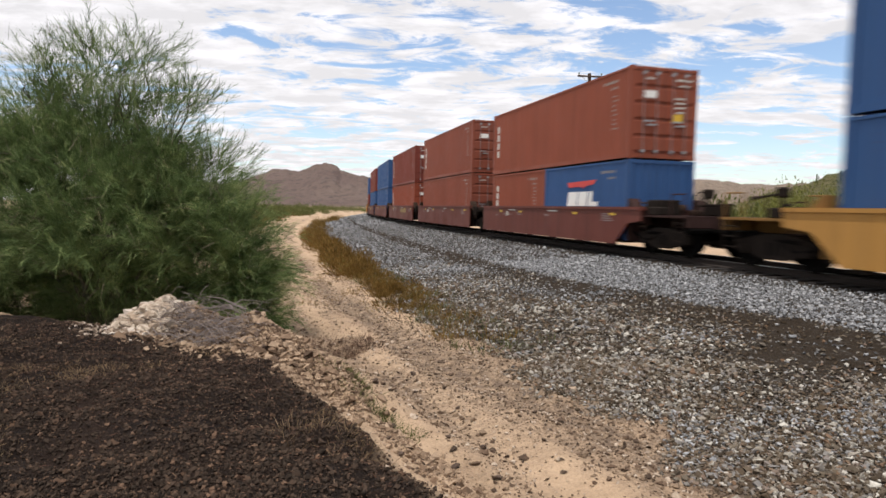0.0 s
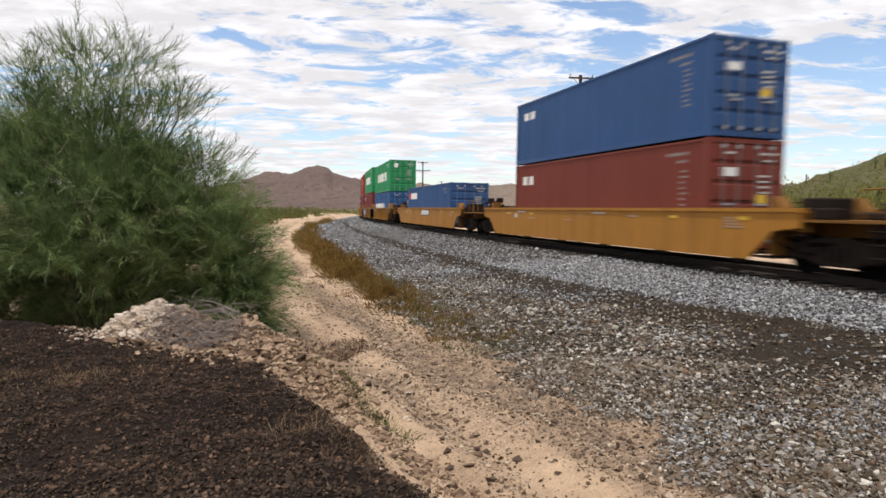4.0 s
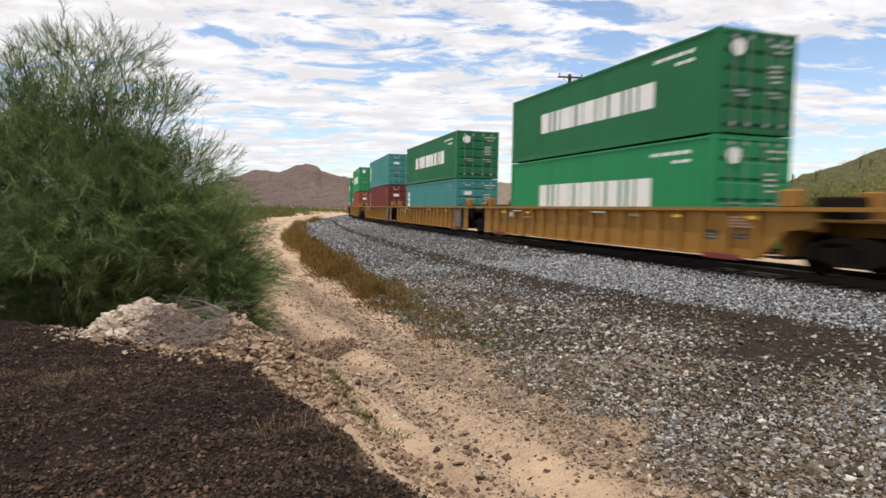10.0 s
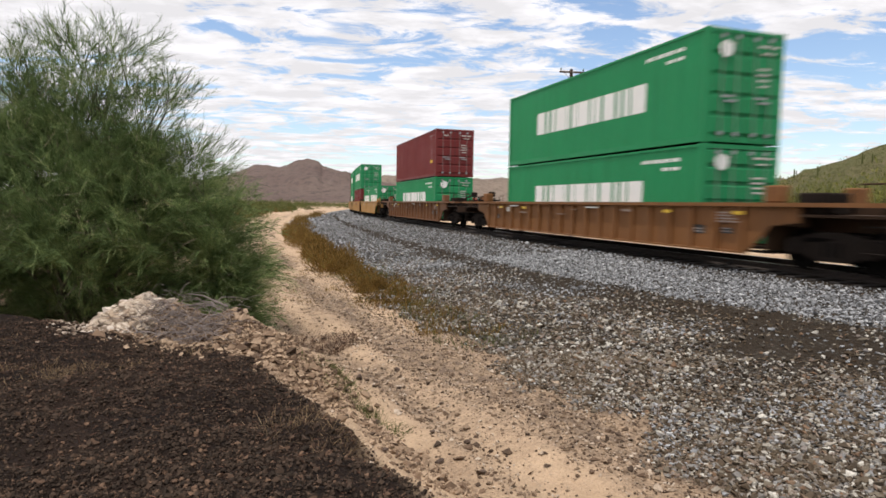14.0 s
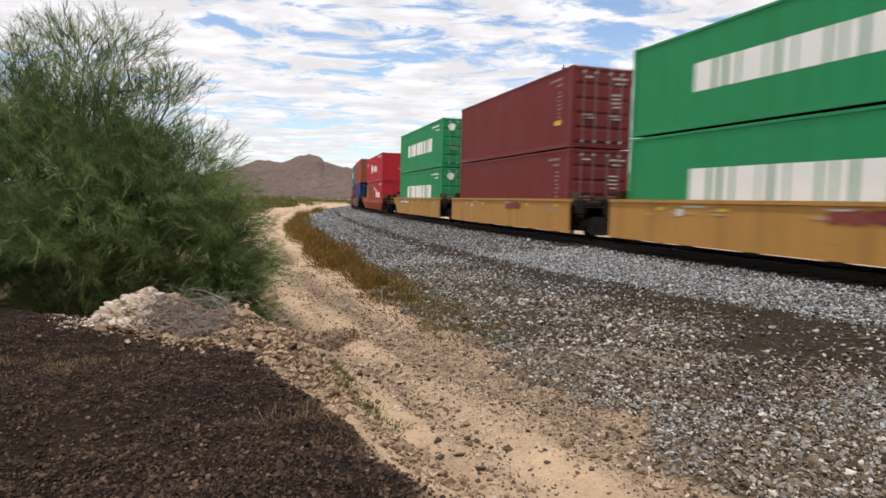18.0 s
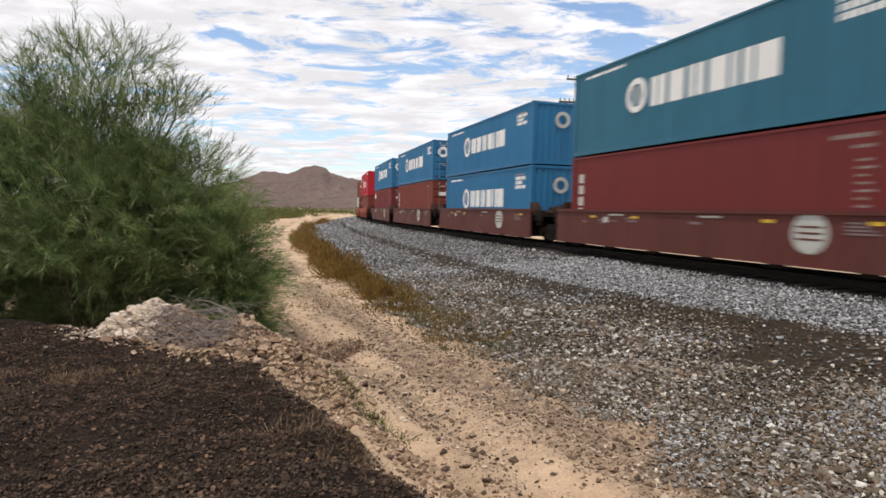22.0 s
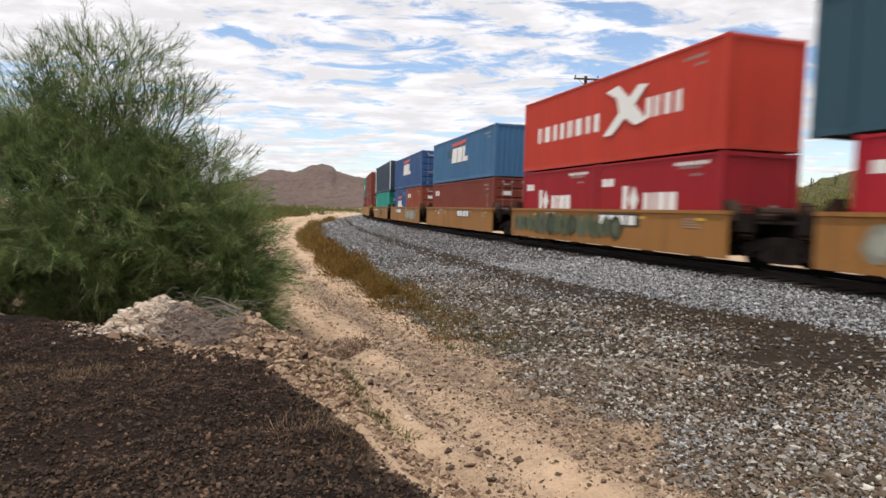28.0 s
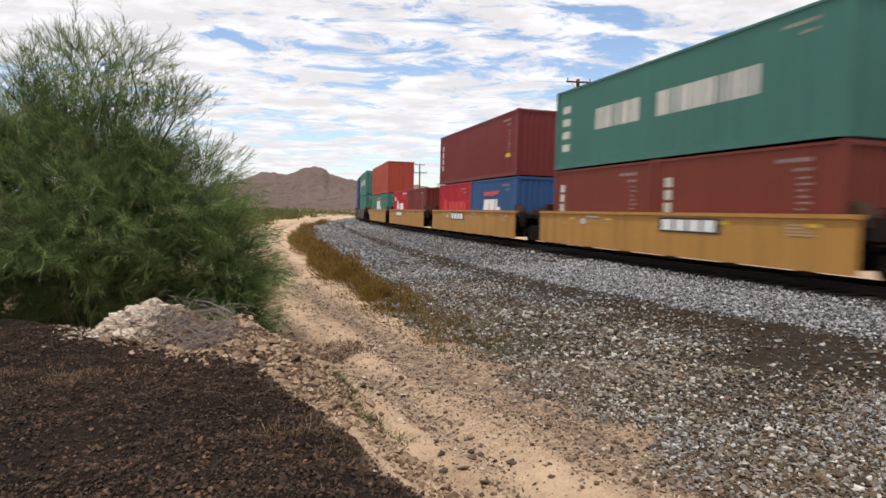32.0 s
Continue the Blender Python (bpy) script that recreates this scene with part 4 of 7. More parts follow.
    if front == "door":

        def bars(b):
            for yy, z, w, h in ((0.72, 0.86, 0.62, 0.06), (0.72, 0.80, 0.40, 0.05), (0.60, 0.66, 0.42, 0.05), (0.60, 0.61, 0.42, 0.05), (0.60, 0.56, 0.42, 0.05), (0.60, 0.51, 0.3, 0.05), (-0.55, 0.86, 0.35, 0.05)):
                slab(b, yy - w / 2, yy + w / 2, z * H, z * H + h, xe)
        add("stencil", bars, M_WORNWHITE, end)
        if mark == "band":
            add("emblem", lambda b: disc(b, (xe + 0.03, -0.66, 0.82 * H), 0.215, "x"), M_WHITE, end, "round white emblem")
        elif mark == "emblem":
            add("emblem", lambda b: ring(b, (xe + 0.03, -0.55, 0.70 * H), 0.17, 0.34, "x"), M_WHITE, end, "round white ring emblem")
        elif mark in ("vertical", "corner", "plate"):
            add("placard", lambda b: slab(b, 0.28, 0.68, 0.42 * H, 0.50 * H, xe + 0.002), M_YELLOW, end)
            add("placard", lambda b: slab(b, -0.80, -0.30, 0.66 * H, 0.74 * H, xe + 0.002), M_WHITE, end)
        elif mark == "redword":
            add("placard", lambda b: slab(b, -0.85, -0.35, 0.62 * H, 0.82 * H, xe + 0.002), M_REDMARK, end)
            add("placard", lambda b: slab(b, 0.35, 0.7, 0.42 * H, 0.52 * H, xe + 0.002), M_BLUEMARK, end)


def build_container(feet, H, color, mark, front):
    L, hx = FEET[feet], FEET[feet] / 2
    mat = paint(COLORS[color], 0.5, 0.32, 0.5, "container_paint_" + color)
    rodmat = paint(tuple(0.55 * c + 0.16 for c in COLORS[color]), 0.45, 0.4, 0.5, "rod_paint_" + color)
    root = new("freight_container")
    # frame: posts, rails, castings
    bm = bmesh.new()
    px = [hx]
    if feet == 45:
        px = [hx, 6.095]
    for sx in (-1, 1):
        for sy in (-1, 1):
            for p in px:
                x = sx * p
                add_box(bm, min(x, x - sx * 0.16), max(x, x - sx * 0.16), min(sy * 1.218, sy * 1.06), max(sy * 1.218, sy * 1.06), 0.117, H - 0.117)
                for z in (0, H - 0.118):
                    add_box(bm, min(x + sx * 0.006, x - sx * 0.172), max(x + sx * 0.006, x - sx * 0.172), min(sy * 1.222, sy * 1.05), max(sy * 1.222, sy * 1.05), z, z + 0.118)
    for sy in (-1, 1):
        add_box(bm, -hx + 0.16, hx - 0.16, min(sy * 1.218, sy * 1.13), max(sy * 1.218, sy * 1.13), 0.02, 0.17)
        add_box(bm, -hx + 0.16, hx - 0.16, min(sy * 1.218, sy * 1.15), max(sy * 1.218, sy * 1.15), H - 0.085, H - 0.02)
    for sx in (-1, 1):
        x0, x1 = sorted((sx * hx, sx * (hx - 0.09)))
        add_box(bm, x0, x1, -1.06, 1.06, 0.02, 0.16)
        add_box(bm, x0, x1, -1.06, 1.06, H - 0.12, H - 0.01)
    part("frame", bm, mat, root)
    sides = []
    for deg in (0, 180):
        bm = bmesh.new()
        corr_wall(bm, -hx + 0.16, hx - 0.16, 0.17, H - 0.085, -1.212)
        sides.append(part("side_panel", turned(bm, deg), mat, root))
    bm = bmesh.new()
    n = int(L / 0.5)
    for k in range(n):
        a = -hx + 0.1 + k * (L - 0.2) / n
        add_box(bm, a, a + 0.32, -1.15, 1.15, H - 0.06, H - 0.025)
    add_box(bm, -hx + 0.09, hx - 0.09, -1.15, 1.15, H - 0.09, H - 0.045)
    part("roof", bm, mat, root)
    bm = box_bm((-hx + 0.1, hx - 0.1, -1.13, 1.13, 0.10, 0.16))
    part("floor_pan", bm, M_STEEL, root)
    ends = []
    for kind, deg in ((front, 0), ("wall" if front == "door" else "door", 180)):
        if kind == "wall":
            bm = bmesh.new()
            corr_wall(bm, -1.06, 1.06, 0.16, H - 0.12, -hx + 0.012)
            turned(bm, 90)
            ends.append(part("end_wall", turned(bm, deg), mat, root))
            continue
        first = None
        for sy in (-1, 1):
            y0, y1 = (-1.05, -0.012) if sy < 0 else (0.012, 1.05)
            bm = bmesh.new()
            prof = [(hx - 0.09, 0.17)]
            step = (H - 0.30) / 5
            for k in range(5):
                z = 0.17 + k * step
                prof += [(hx - 0.052, z), (hx - 0.052, z + 0.05), (hx - 0.006, z + 0.10), (hx - 0.006, z + step - 0.05)]
            prof += [(hx - 0.052, H - 0.13), (hx - 0.09, H - 0.13)]
            add_prism(bm, prof, "y", y0, y1)
            fixed_normals(bm)
            door = part("door", turned(bm, deg), mat, root)
            first = first or door
            for f in (0.28, 0.74):
                rod = part("lock_rod", rod_mesh(rodmat), None, door)
                yr = y0 + f * (y1 - y0)
                rod.matrix_local = pose(0, 0, 0, 0, 0, deg) @ pose(hx + 0.022, yr, H / 2) @ Matrix.Diagonal((1.25, 1.25, (H - 0.2) / 2.24, 1))
            if deg == 0:
                for za, ya, yb in ((0.40, y0 + 0.28, y0 + 0.66), (0.36, y1 - 0.62, y1 - 0.26)):
                    part("handle", box_bm((hx + 0.01, hx + 0.05, ya, yb, za * H, za * H + 0.05)), M_GALV, door)
                for f in (0.28, 0.74):
                    yr = y0 + f * (y1 - y0)
                    for z in (0.19, H - 0.26):
                        part("cam_keeper", box_bm((hx - 0.006, hx + 0.05, yr - 0.06, yr + 0.06, z, z + 0.09)), M_GALV, door)
        bm = turned(box_bm((hx - 0.045, hx - 0.015, -0.012, 0.012, 0.17, H - 0.13)), deg)
        part("gasket", bm, M_GASKET, first)
        ends.append(first)
    if mark == "post45":
        for x in (-hx + 0.24, hx - 0.24):
            part("end_panel", box_bm((x - 0.22, x + 0.22, -1.226, -1.2, 0.13, H - 0.13)), M_WHITE, root, "off-white corner post panel")
    container_marks(root, sides[0], ends[0], L, H, mark, front, color)
    lab = "%s %s ribbed steel freight container%s" % (NAMES[color], {20: "short", 40: "long", 45: "extra long"}[feet],
          {"band": " with white block lettering", "emblem": " with round white emblem", "initial": " with white lettering", "lowband": " with white block lettering"}.get(mark, ""))
    return tagged(root, lab, "freight container", "containers on the train")


MADE = {}
FAR_AWAY = pose(0, 0, 0)


def container(feet, H, color, mark, front):
    k = (feet, H, color, mark, front)
    if k in MADE:
        return copy_thing(MADE[k], FAR_AWAY)
    MADE[k] = build_container(*k)
    return MADE[k]


# ---- articulated well cars ----
WHEEL_R = 0.42


def wheel_mesh():
    bm = bmesh.new()
    n = 20
    prof = ((-0.07, 0.10), (-0.07, 0.36), (-0.055, WHEEL_R - 0.005), (0.06, WHEEL_R), (0.062, WHEEL_R + 0.025), (0.075, WHEEL_R + 0.02), (0.075, 0.35), (0.03, 0.30), (0.03, 0.16), (0.08, 0.13), (0.08, 0.0))
    rings = []
    for y, r in prof:
        rings.append([bm.verts.new((r * math.cos(2 * math.pi * k / n), y, r * math.sin(2 * math.pi * k / n))) for k in range(n)] if r > 0 else [bm.verts.new((0, y, 0))])
    for a, b in zip(rings[:-1], rings[1:]):
        for k in range(n):
            if len(b) == 1:
                bm.faces.new((a[k], a[(k + 1) % n], b[0]))
            else:
                bm.faces.new((a[k], a[(k + 1) % n], b[(k + 1) % n], b[k]))
    bm.faces.new(rings[0])
    return mesh_of(fixed_normals(bm), "wheel")


WHEEL = wheel_mesh()
WHEEL.materials.append(M_GREASE)


def frame_mesh():
    """Cast side frame of a truck, in its x-z outline."""
    bm = bmesh.new()
    add_prism(bm, [(-1.15, 0.36), (-1.15, 0.62), (-0.75, 0.70), (-0.3, 0.80), (0.3, 0.80), (0.75, 0.70), (1.15, 0.62), (1.15, 0.36), (0.78, 0.36), (0.55, 0.26),
                   (0.3, 0.20), (-0.3, 0.20), (-0.55, 0.26), (-0.78, 0.36)], "y", -0.08, 0.08)
    for x in (-0.89, 0.89):
        add_cyl(bm, (x, -0.16, WHEEL_R), (x, 0.1, WHEEL_R), 0.12, n=10)
    return mesh_of(fixed_normals(bm), "side_frame")


SIDE_FRAME = frame_mesh()
SIDE_FRAME.materials.append(M_STEEL)
SPRING = bmesh.new()
for _k in (-0.17, 0.0, 0.17):
    add_cyl(SPRING, (_k, 0, 0.30), (_k, 0, 0.60), 0.075, n=8)
SPRING = mesh_of(fixed_normals(SPRING), "spring_pack")
SPRING.materials.append(M_GREASE)


def add_truck(root, x):
    bm = box_bm((x - 0.2, x + 0.2, -1.0, 1.0, 0.42, 0.72))
    for ax in (-0.89, 0.89):
        add_cyl(bm, (x + ax, -0.95, WHEEL_R), (x + ax, 0.95, WHEEL_R), 0.075, n=8)
    truck = part("truck", fixed_normals(bm), M_STEEL, root, "grimy cast-steel wheel truck")
    for y in (-1.0, 1.0):
        f = part("side_frame", SIDE_FRAME, None, truck)
        f.matrix_local = pose(x, y, 0)
        g = part("spring_pack", SPRING, None, truck)
        g.matrix_local = pose(x, y * 1.02, 0)
        for ax in (-0.89, 0.89):
            w = part("wheel", WHEEL, None, truck)
            w.matrix_local = pose(x + ax, 0.765 * y, WHEEL_R, 0, 0, 0 if y > 0 else 180)


def side_plate(hw, fold, sgn, ends, web=1.46, cut=0.0):
    """One long side of the well: top chord, upper plate, folded-in lower plate. At a coupled end (E) its bottom edge slants up over
    the truck; at an articulated joint (A) it stops nearly square."""
    bm = bmesh.new()
    reach = [1.0 if k == "E" else 0.42 for k in ends]
    xs = [-hw - reach[1], -hw - 0.30, -hw + 0.15, -hw + 0.45, -hw * 0.5, 0, hw * 0.5, hw - 0.45, hw - 0.15, hw + 0.30, hw + reach[0]]

    if cut:
        if ends[1] == "A":
            xs = [xs[0], -hw + cut - 0.01, -hw + cut] + xs[4:]
        if ends[0] == "A":
            xs = xs[:-4] + [hw - cut, hw - cut + 0.01, xs[-1]]

    def low(x):
        kind = ends[0] if x > 0 else ends[1]
        if cut and kind == "A":
            return 0.22 if abs(x) <= hw - cut + 0.001 else 1.22
        e = abs(x) - (hw - 0.45)
        return 0.22 if e <= 0 else (min(0.98, 0.22 + 0.76 * e / 0.85) if kind == "E" else 0.22)
    outer, inner = [], []
    for x in xs:
        b = low(x)
        mid = max(0.86, b + 0.02)
        yb = web - (fold * (mid - b) / 0.64 if mid > b else 0)
        o = [(x, 1.50, 1.40), (x, 1.50, 1.31), (x, web, 1.30), (x, web, mid), (x, yb, b)]
        i = [(x, 1.28, 1.40), (x, 1.28, 1.30), (x, web - 0.04, 1.29), (x, web - 0.04, mid), (x, yb - 0.05, b)]
        outer.append([bm.verts.new((p[0], sgn * p[1], p[2])) for p in o])
        inner.append([bm.verts.new((p[0], sgn * p[1], p[2])) for p in i])
    for rows in (outer, inner):
        for a, b in zip(rows[:-1], rows[1:]):
            for k in range(4):
                bm.faces.new((a[k], a[k + 1], b[k + 1], b[k]))
    for k in range(len(xs) - 1):
        bm.faces.new((outer[k][0], outer[k + 1][0], inner[k + 1][0], inner[k][0]))
        bm.faces.new((outer[k][4], outer[k + 1][4], inner[k + 1][4], inner[k][4]))
    for e in (0, -1):
        for k in range(4):
            bm.faces.new((outer[e][k], outer[e][k + 1], inner[e][k + 1], inner[e][k]))
    return fixed_normals(bm)


def rib_mesh():
    return mesh_of(box_bm((-0.05, 0.05, -0.10, 0.0, 0.24, 1.31)), "rib")


RIB = rib_mesh()
RIBS = {}
STUB = mesh_of(box_bm((-0.22, 0.22, -0.06, 0.06, 0.13, 0.24)), "stub")
STUB.materials.append(M_STEEL)


SPRAY = {"green": island_material("green_spray_paint", ((0.0, (0.10, 0.13, 0.075)), (0.4, (0.030, 0.042, 0.030)), (0.6, (0.13, 0.15, 0.10)), (1.0, (0.09, 0.115, 0.06))), 0.6, 0),
         "blue": island_material("blue_spray_paint", ((0.0, (0.50, 0.52, 0.58)), (0.35, (0.42, 0.43, 0.52)), (0.6, (0.10, 0.10, 0.28)), (0.8, (0.10, 0.22, 0.42)), (1.0, (0.06, 0.14, 0.34))), 0.6, 0),
         "grey": island_material("grey_spray_paint", ((0.0, (0.42, 0.42, 0.42)), (0.5, (0.24, 0.24, 0.24)), (1.0, (0.10, 0.10, 0.10))), 0.6, 0),
         "pale": island_material("pale_spray_paint", ((0.0, (0.36, 0.34, 0.27)), (0.5, (0.44, 0.46, 0.40)), (1.0, (0.20, 0.20, 0.15))), 0.6, 0),
         "red": island_material("red_spray_paint", ((0.0, (0.20, 0.035, 0.045)), (1.0, (0.26, 0.07, 0.05))), 0.6, 0),
         "tan": island_material("tan_spray_paint", ((0.0, (0.42, 0.30, 0.14)), (0.5, (0.36, 0.26, 0.12)), (1.0, (0.30, 0.20, 0.09))), 0.6, 0)}


def scrawl(bm, x0, width, z0, z1, y, seed, tilt=0.0):
    """Rounded, leaning spray strokes side by side: a filled body for each and thin darker strokes over it."""
    rg = random.Random(seed)
    x, layer = x0, 0
    while x < x0 + width:
        w = rg.uniform(0.35, 0.75)
        lean = rg.uniform(-0.15, 0.25)
        for rw, rh, dx in ((1.0, 1.0, 0.0), (0.35, 0.75, 0.12), (0.3, 0.5, -0.15), (0.22, 0.6, 0.25)):
            h = (z1 - z0) / 2 * rh * rg.uniform(0.8, 1.0)
            n = 11
            vs = []
            for k in range(n):
                a = 2 * math.pi * k / n
                q = 1 + rg.uniform(-0.22, 0.15)
                pz = (z0 + z1) / 2 + h * min(1.0, q) * math.sin(a)
                vs.append(bm.verts.new((x + w / 2 + dx * w + 0.55 * w * rw * q * math.cos(a) + lean * h * math.sin(a), y - 0.003 - 0.0006 * (layer % 40) + tilt * max(0.0, 0.86 - pz), pz)))
            bm.faces.new(vs)
            layer += 1
        x += w * 0.9


def build_car(style, color, hw, ends, sign):
    mat = paint(color, 0.55, 0.75, 0.9, "car_paint")
    # end gear: car colour multiplied darker by dim, with heavy dirt and rust
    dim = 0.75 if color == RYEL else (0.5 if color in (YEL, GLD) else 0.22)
    grimy = paint(tuple(dim * c + 0.006 for c in color), 0.7, 0.8, 0.9, "darkened_grimy_paint")
    fold = 0.15 if color == ORG else 0.0
    root = new("well_car")
    for sgn in (-1, 1):
        s = part("side_sill", side_plate(hw, fold, sgn, ends, 1.46 if style == "smooth" else 1.375, 0.6 if style == "ribbed" and hw < 7 else 0.0), mat, root)
        if style == "ribbed":
            if color not in RIBS:
                RIBS[color] = RIB.copy()
                RIBS[color].materials.append(mat)
            n = round(2 * hw / 0.92)
            for k in range(n + 1):
                x = -hw + 0.5 + k * (2 * hw - 1.0) / n
                if min(hw - x if ends[0] == "A" else 9, hw + x if ends[1] == "A" else 9) < 0.6 and hw < 7:
                    continue
                r = part("rib", RIBS[color], None, s)
                r.matrix_local = pose(x, sgn * 1.376, 0, 0, 0, 0 if sgn < 0 else 180)
            ya, yb = sorted((sgn * 1.36, sgn * 1.47))
            for sx, kind in ((1, ends[0]), (-1, ends[1])):
                if hw > 7 or kind == "E":
                    if sgn < 0 and hw > 7 and "A" in ends:
                        if kind == "A" and sx > 0:
                            p = part("placard", box_bm((hw - 1.3, hw - 0.25, -1.49, -1.37, 0.30, 1.24)), M_BLACK, s, "tall black data panel with white bars")
                            bm = bmesh.new()
                            for q in range(9):
                                add_box(bm, hw - 1.2, hw - 0.36 - 0.12 * (q % 3), -1.496, -1.488, 0.38 + 0.09 * q, 0.415 + 0.09 * q)
                            part("lettering", bm, M_DIMWHITE, p)
                        xa, xb = sorted((sx * (hw - 2.1), sx * (hw - 0.95)))
                        part("jacking_pad", box_bm((xa, xb, -1.485, -1.36, 0.16, 0.29)), M_PAD, s, "dark red jacking pad")
                    continue
                xa, xb = sorted((sx * (hw - 0.58), sx * (hw + 0.02)))
                za, zb = sorted((sgn * 1.27, sgn * 1.33))
                part("end_panel", box_bm((xa, xb, za, zb, 0.30, 1.28)), M_STEEL, s, "dark grimy inset panel")
            part("bottom_flange", box_bm((-hw + 0.62, hw - 0.62, ya, yb, 0.225, 0.28)), mat, s)
            if sgn < 0:
                for xa, wd, z0, z1 in ((hw - 2.2, 0.42, 0.62, 0.84), (hw - 1.2, 0.36, 0.66, 0.80), (-hw + 1.3, 0.36, 0.66, 0.84)):
                    p = part("placard", box_bm((xa, xa + wd, -1.382, -1.37, z0, z1)), M_BLACK, s, "small black data panel with grey bars")
                    bm = bmesh.new()
                    for q in range(2):
                        add_box(bm, xa + 0.06, xa + wd - 0.06 - 0.05 * q, -1.386, -1.38, z0 + 0.035 + 0.07 * q, z0 + 0.07 + 0.07 * q)
                    part("lettering", bm, M_DIMWHITE, p)
        else:
            # tie-down lugs on the chord and drain stubs along the bottom edge
            for k in range(6):
                x = -hw + 0.8 + k * (2 * hw - 1.6) / 5
                ob = part("stub", STUB, None, s)
                ob.matrix_local = pose(x, sgn * 1.33, 0)
            if fold:
                part("crease", box_bm((-hw + 0.9, hw - 0.9, min(sgn * 1.455, sgn * 1.478), max(sgn * 1.455, sgn * 1.478), 0.845, 0.875)), mat, s)
        if sgn < 0:
            yy = -1.466 if style == "smooth" else -1.48
            for word in sign.split():
                kind, at = word.split(":")
                at = float(at)
                bm = bmesh.new()
                if kind in ("panel", "strip"):
                    w, z0, z1, n = (2.35, 0.87, 1.26, 4) if kind == "panel" else (3.0, 0.98, 1.19, 9)
                    add_box(bm, at, at + w, yy - 0.006, yy + 0.02, z0, z1)
                    p = part("sign_panel", bm, M_BLACK, s, "black panel with white bars")
                    for k in range(n):
                        q = at + 0.12 + k * (w - 0.2) / n
                        part("white_bar", box_bm((q, q + 0.78 * (w - 0.2) / n, yy - 0.012, yy, z0 + 0.05, z1 - 0.05)), M_WHITE, p)
                elif kind == "roundel":
                    disc(bm, (at, yy - 0.006, 0.93), 0.44, "y")
                    p = part("emblem", fixed_normals(bm), M_WORNWHITE, s, "faded round white emblem")
                    for z in (0.80, 0.93, 1.06):
                        part("emblem_bar", box_bm((at - 0.31, at + 0.31, yy - 0.012, yy, z - 0.022, z + 0.022)), mat, p)
                elif kind in SPRAY:
                    width = {"green": 8.0 if at < 0 else 1.6, "blue": 4.2, "grey": 3.2, "pale": 4.0, "red": 1.3, "tan": 2.7}[kind]
                    if fold:
                        scrawl(bm, at, width, 0.88, 1.26, yy, int(at * 10) + 50)
                        scrawl(bm, at + 0.1, width, 0.40, 0.85, yy, int(at * 10) + 51, fold / 0.64)
                    else:
                        scrawl(bm, at, width, {"red": 0.92, "tan": 0.74}.get(kind, 0.36), 1.2 if kind == "tan" else 1.26, yy, int(at * 10) + 50)
                    p = part("graffiti", fixed_normals(bm), SPRAY[kind], s, "large spray-painted scrawl")
                    p["kind"] = "stuff"
            # white and yellow data marks
            bm = bmesh.new()
            rg = random.Random(len(style) * 7 + int(hw))
            for k in range(7):
                x, z = rg.uniform(-hw + 0.6, hw - 0.6), rg.choice((0.95, 1.02, 1.12, 1.2))
                w = rg.uniform(0.15, 0.6)
                add_box(bm, x, x + w, yy - 0.004, yy + 0.02, z, z + rg.choice((0.03, 0.05, 0.07)))
            for z in (0.93, 1.0, 1.07, 1.14):
                add_box(bm, hw - 1.25, hw - 0.55 - 0.1 * ((z * 100) % 3), yy - 0.004, yy + 0.02, z, z + 0.04)
            p = part("stencil", bm, plain_stencil(color), s)
            p["kind"] = "stuff"
            for x in (-hw + 1.9, -hw + 4.2, hw - 3.3, hw - 0.75):
                part("reflector", box_bm((x, x + 0.32, yy - 0.005, yy + 0.02, 1.12, 1.20)), M_YELLOW, s)
            for x in (-hw + 3.0, 0.9):
                part("nameplate", box_bm((x, x + 0.75, yy - 0.005, yy + 0.02, 1.20, 1.25)), M_WORNWHITE, s)
            part("nameplate", box_bm((-hw + 2.7, -hw + 2.95, yy - 0.005, yy + 0.02, 0.98, 1.16)), M_WORNWHITE, s)
    bm = bmesh.new()
    k = -hw + 0.3
    while k < hw:
        add_box(bm, k, k + 0.35, -1.26, 1.26, 0.26, 0.325)
        k += 1.45
    for y in (-1.25, 1.25):
        add_box(bm, -hw, hw, y - 0.05, y + 0.05, 0.27, 0.32)
    part("well_floor", bm, M_STEEL, root)
    for sx, kind in ((1, ends[0]), (-1, ends[1])):
        out = hw + (1.45 if kind == "A" else 3.0)
        bm = bmesh.new()
        x0, x1 = sorted((sx * (hw + 0.02), sx * (hw + 0.12)))
        add_box(bm, x0, x1, -1.28, 1.28, 0.34, 1.34)
        x0, x1 = sorted((sx * (hw + 0.1), sx * out))
        add_box(bm, x0, x1, -0.42, 0.42, 0.80, 1.10)
        add_box(bm, x0, x1, -1.36 if kind == "E" else -1.2, 1.36 if kind == "E" else 1.2, 1.10, 1.16)
        for y in (-1.2, 1.2):
            xa, xb = sorted((sx * (hw + 0.2), sx * (hw + 1.0)))
            add_box(bm, xa, xb, y - 0.08, y + 0.08, 0.9, 1.34)
        part("end_platform", bm, grimy if kind == "E" else M_STEEL, root, "dark grimy end platform over the wheel truck")
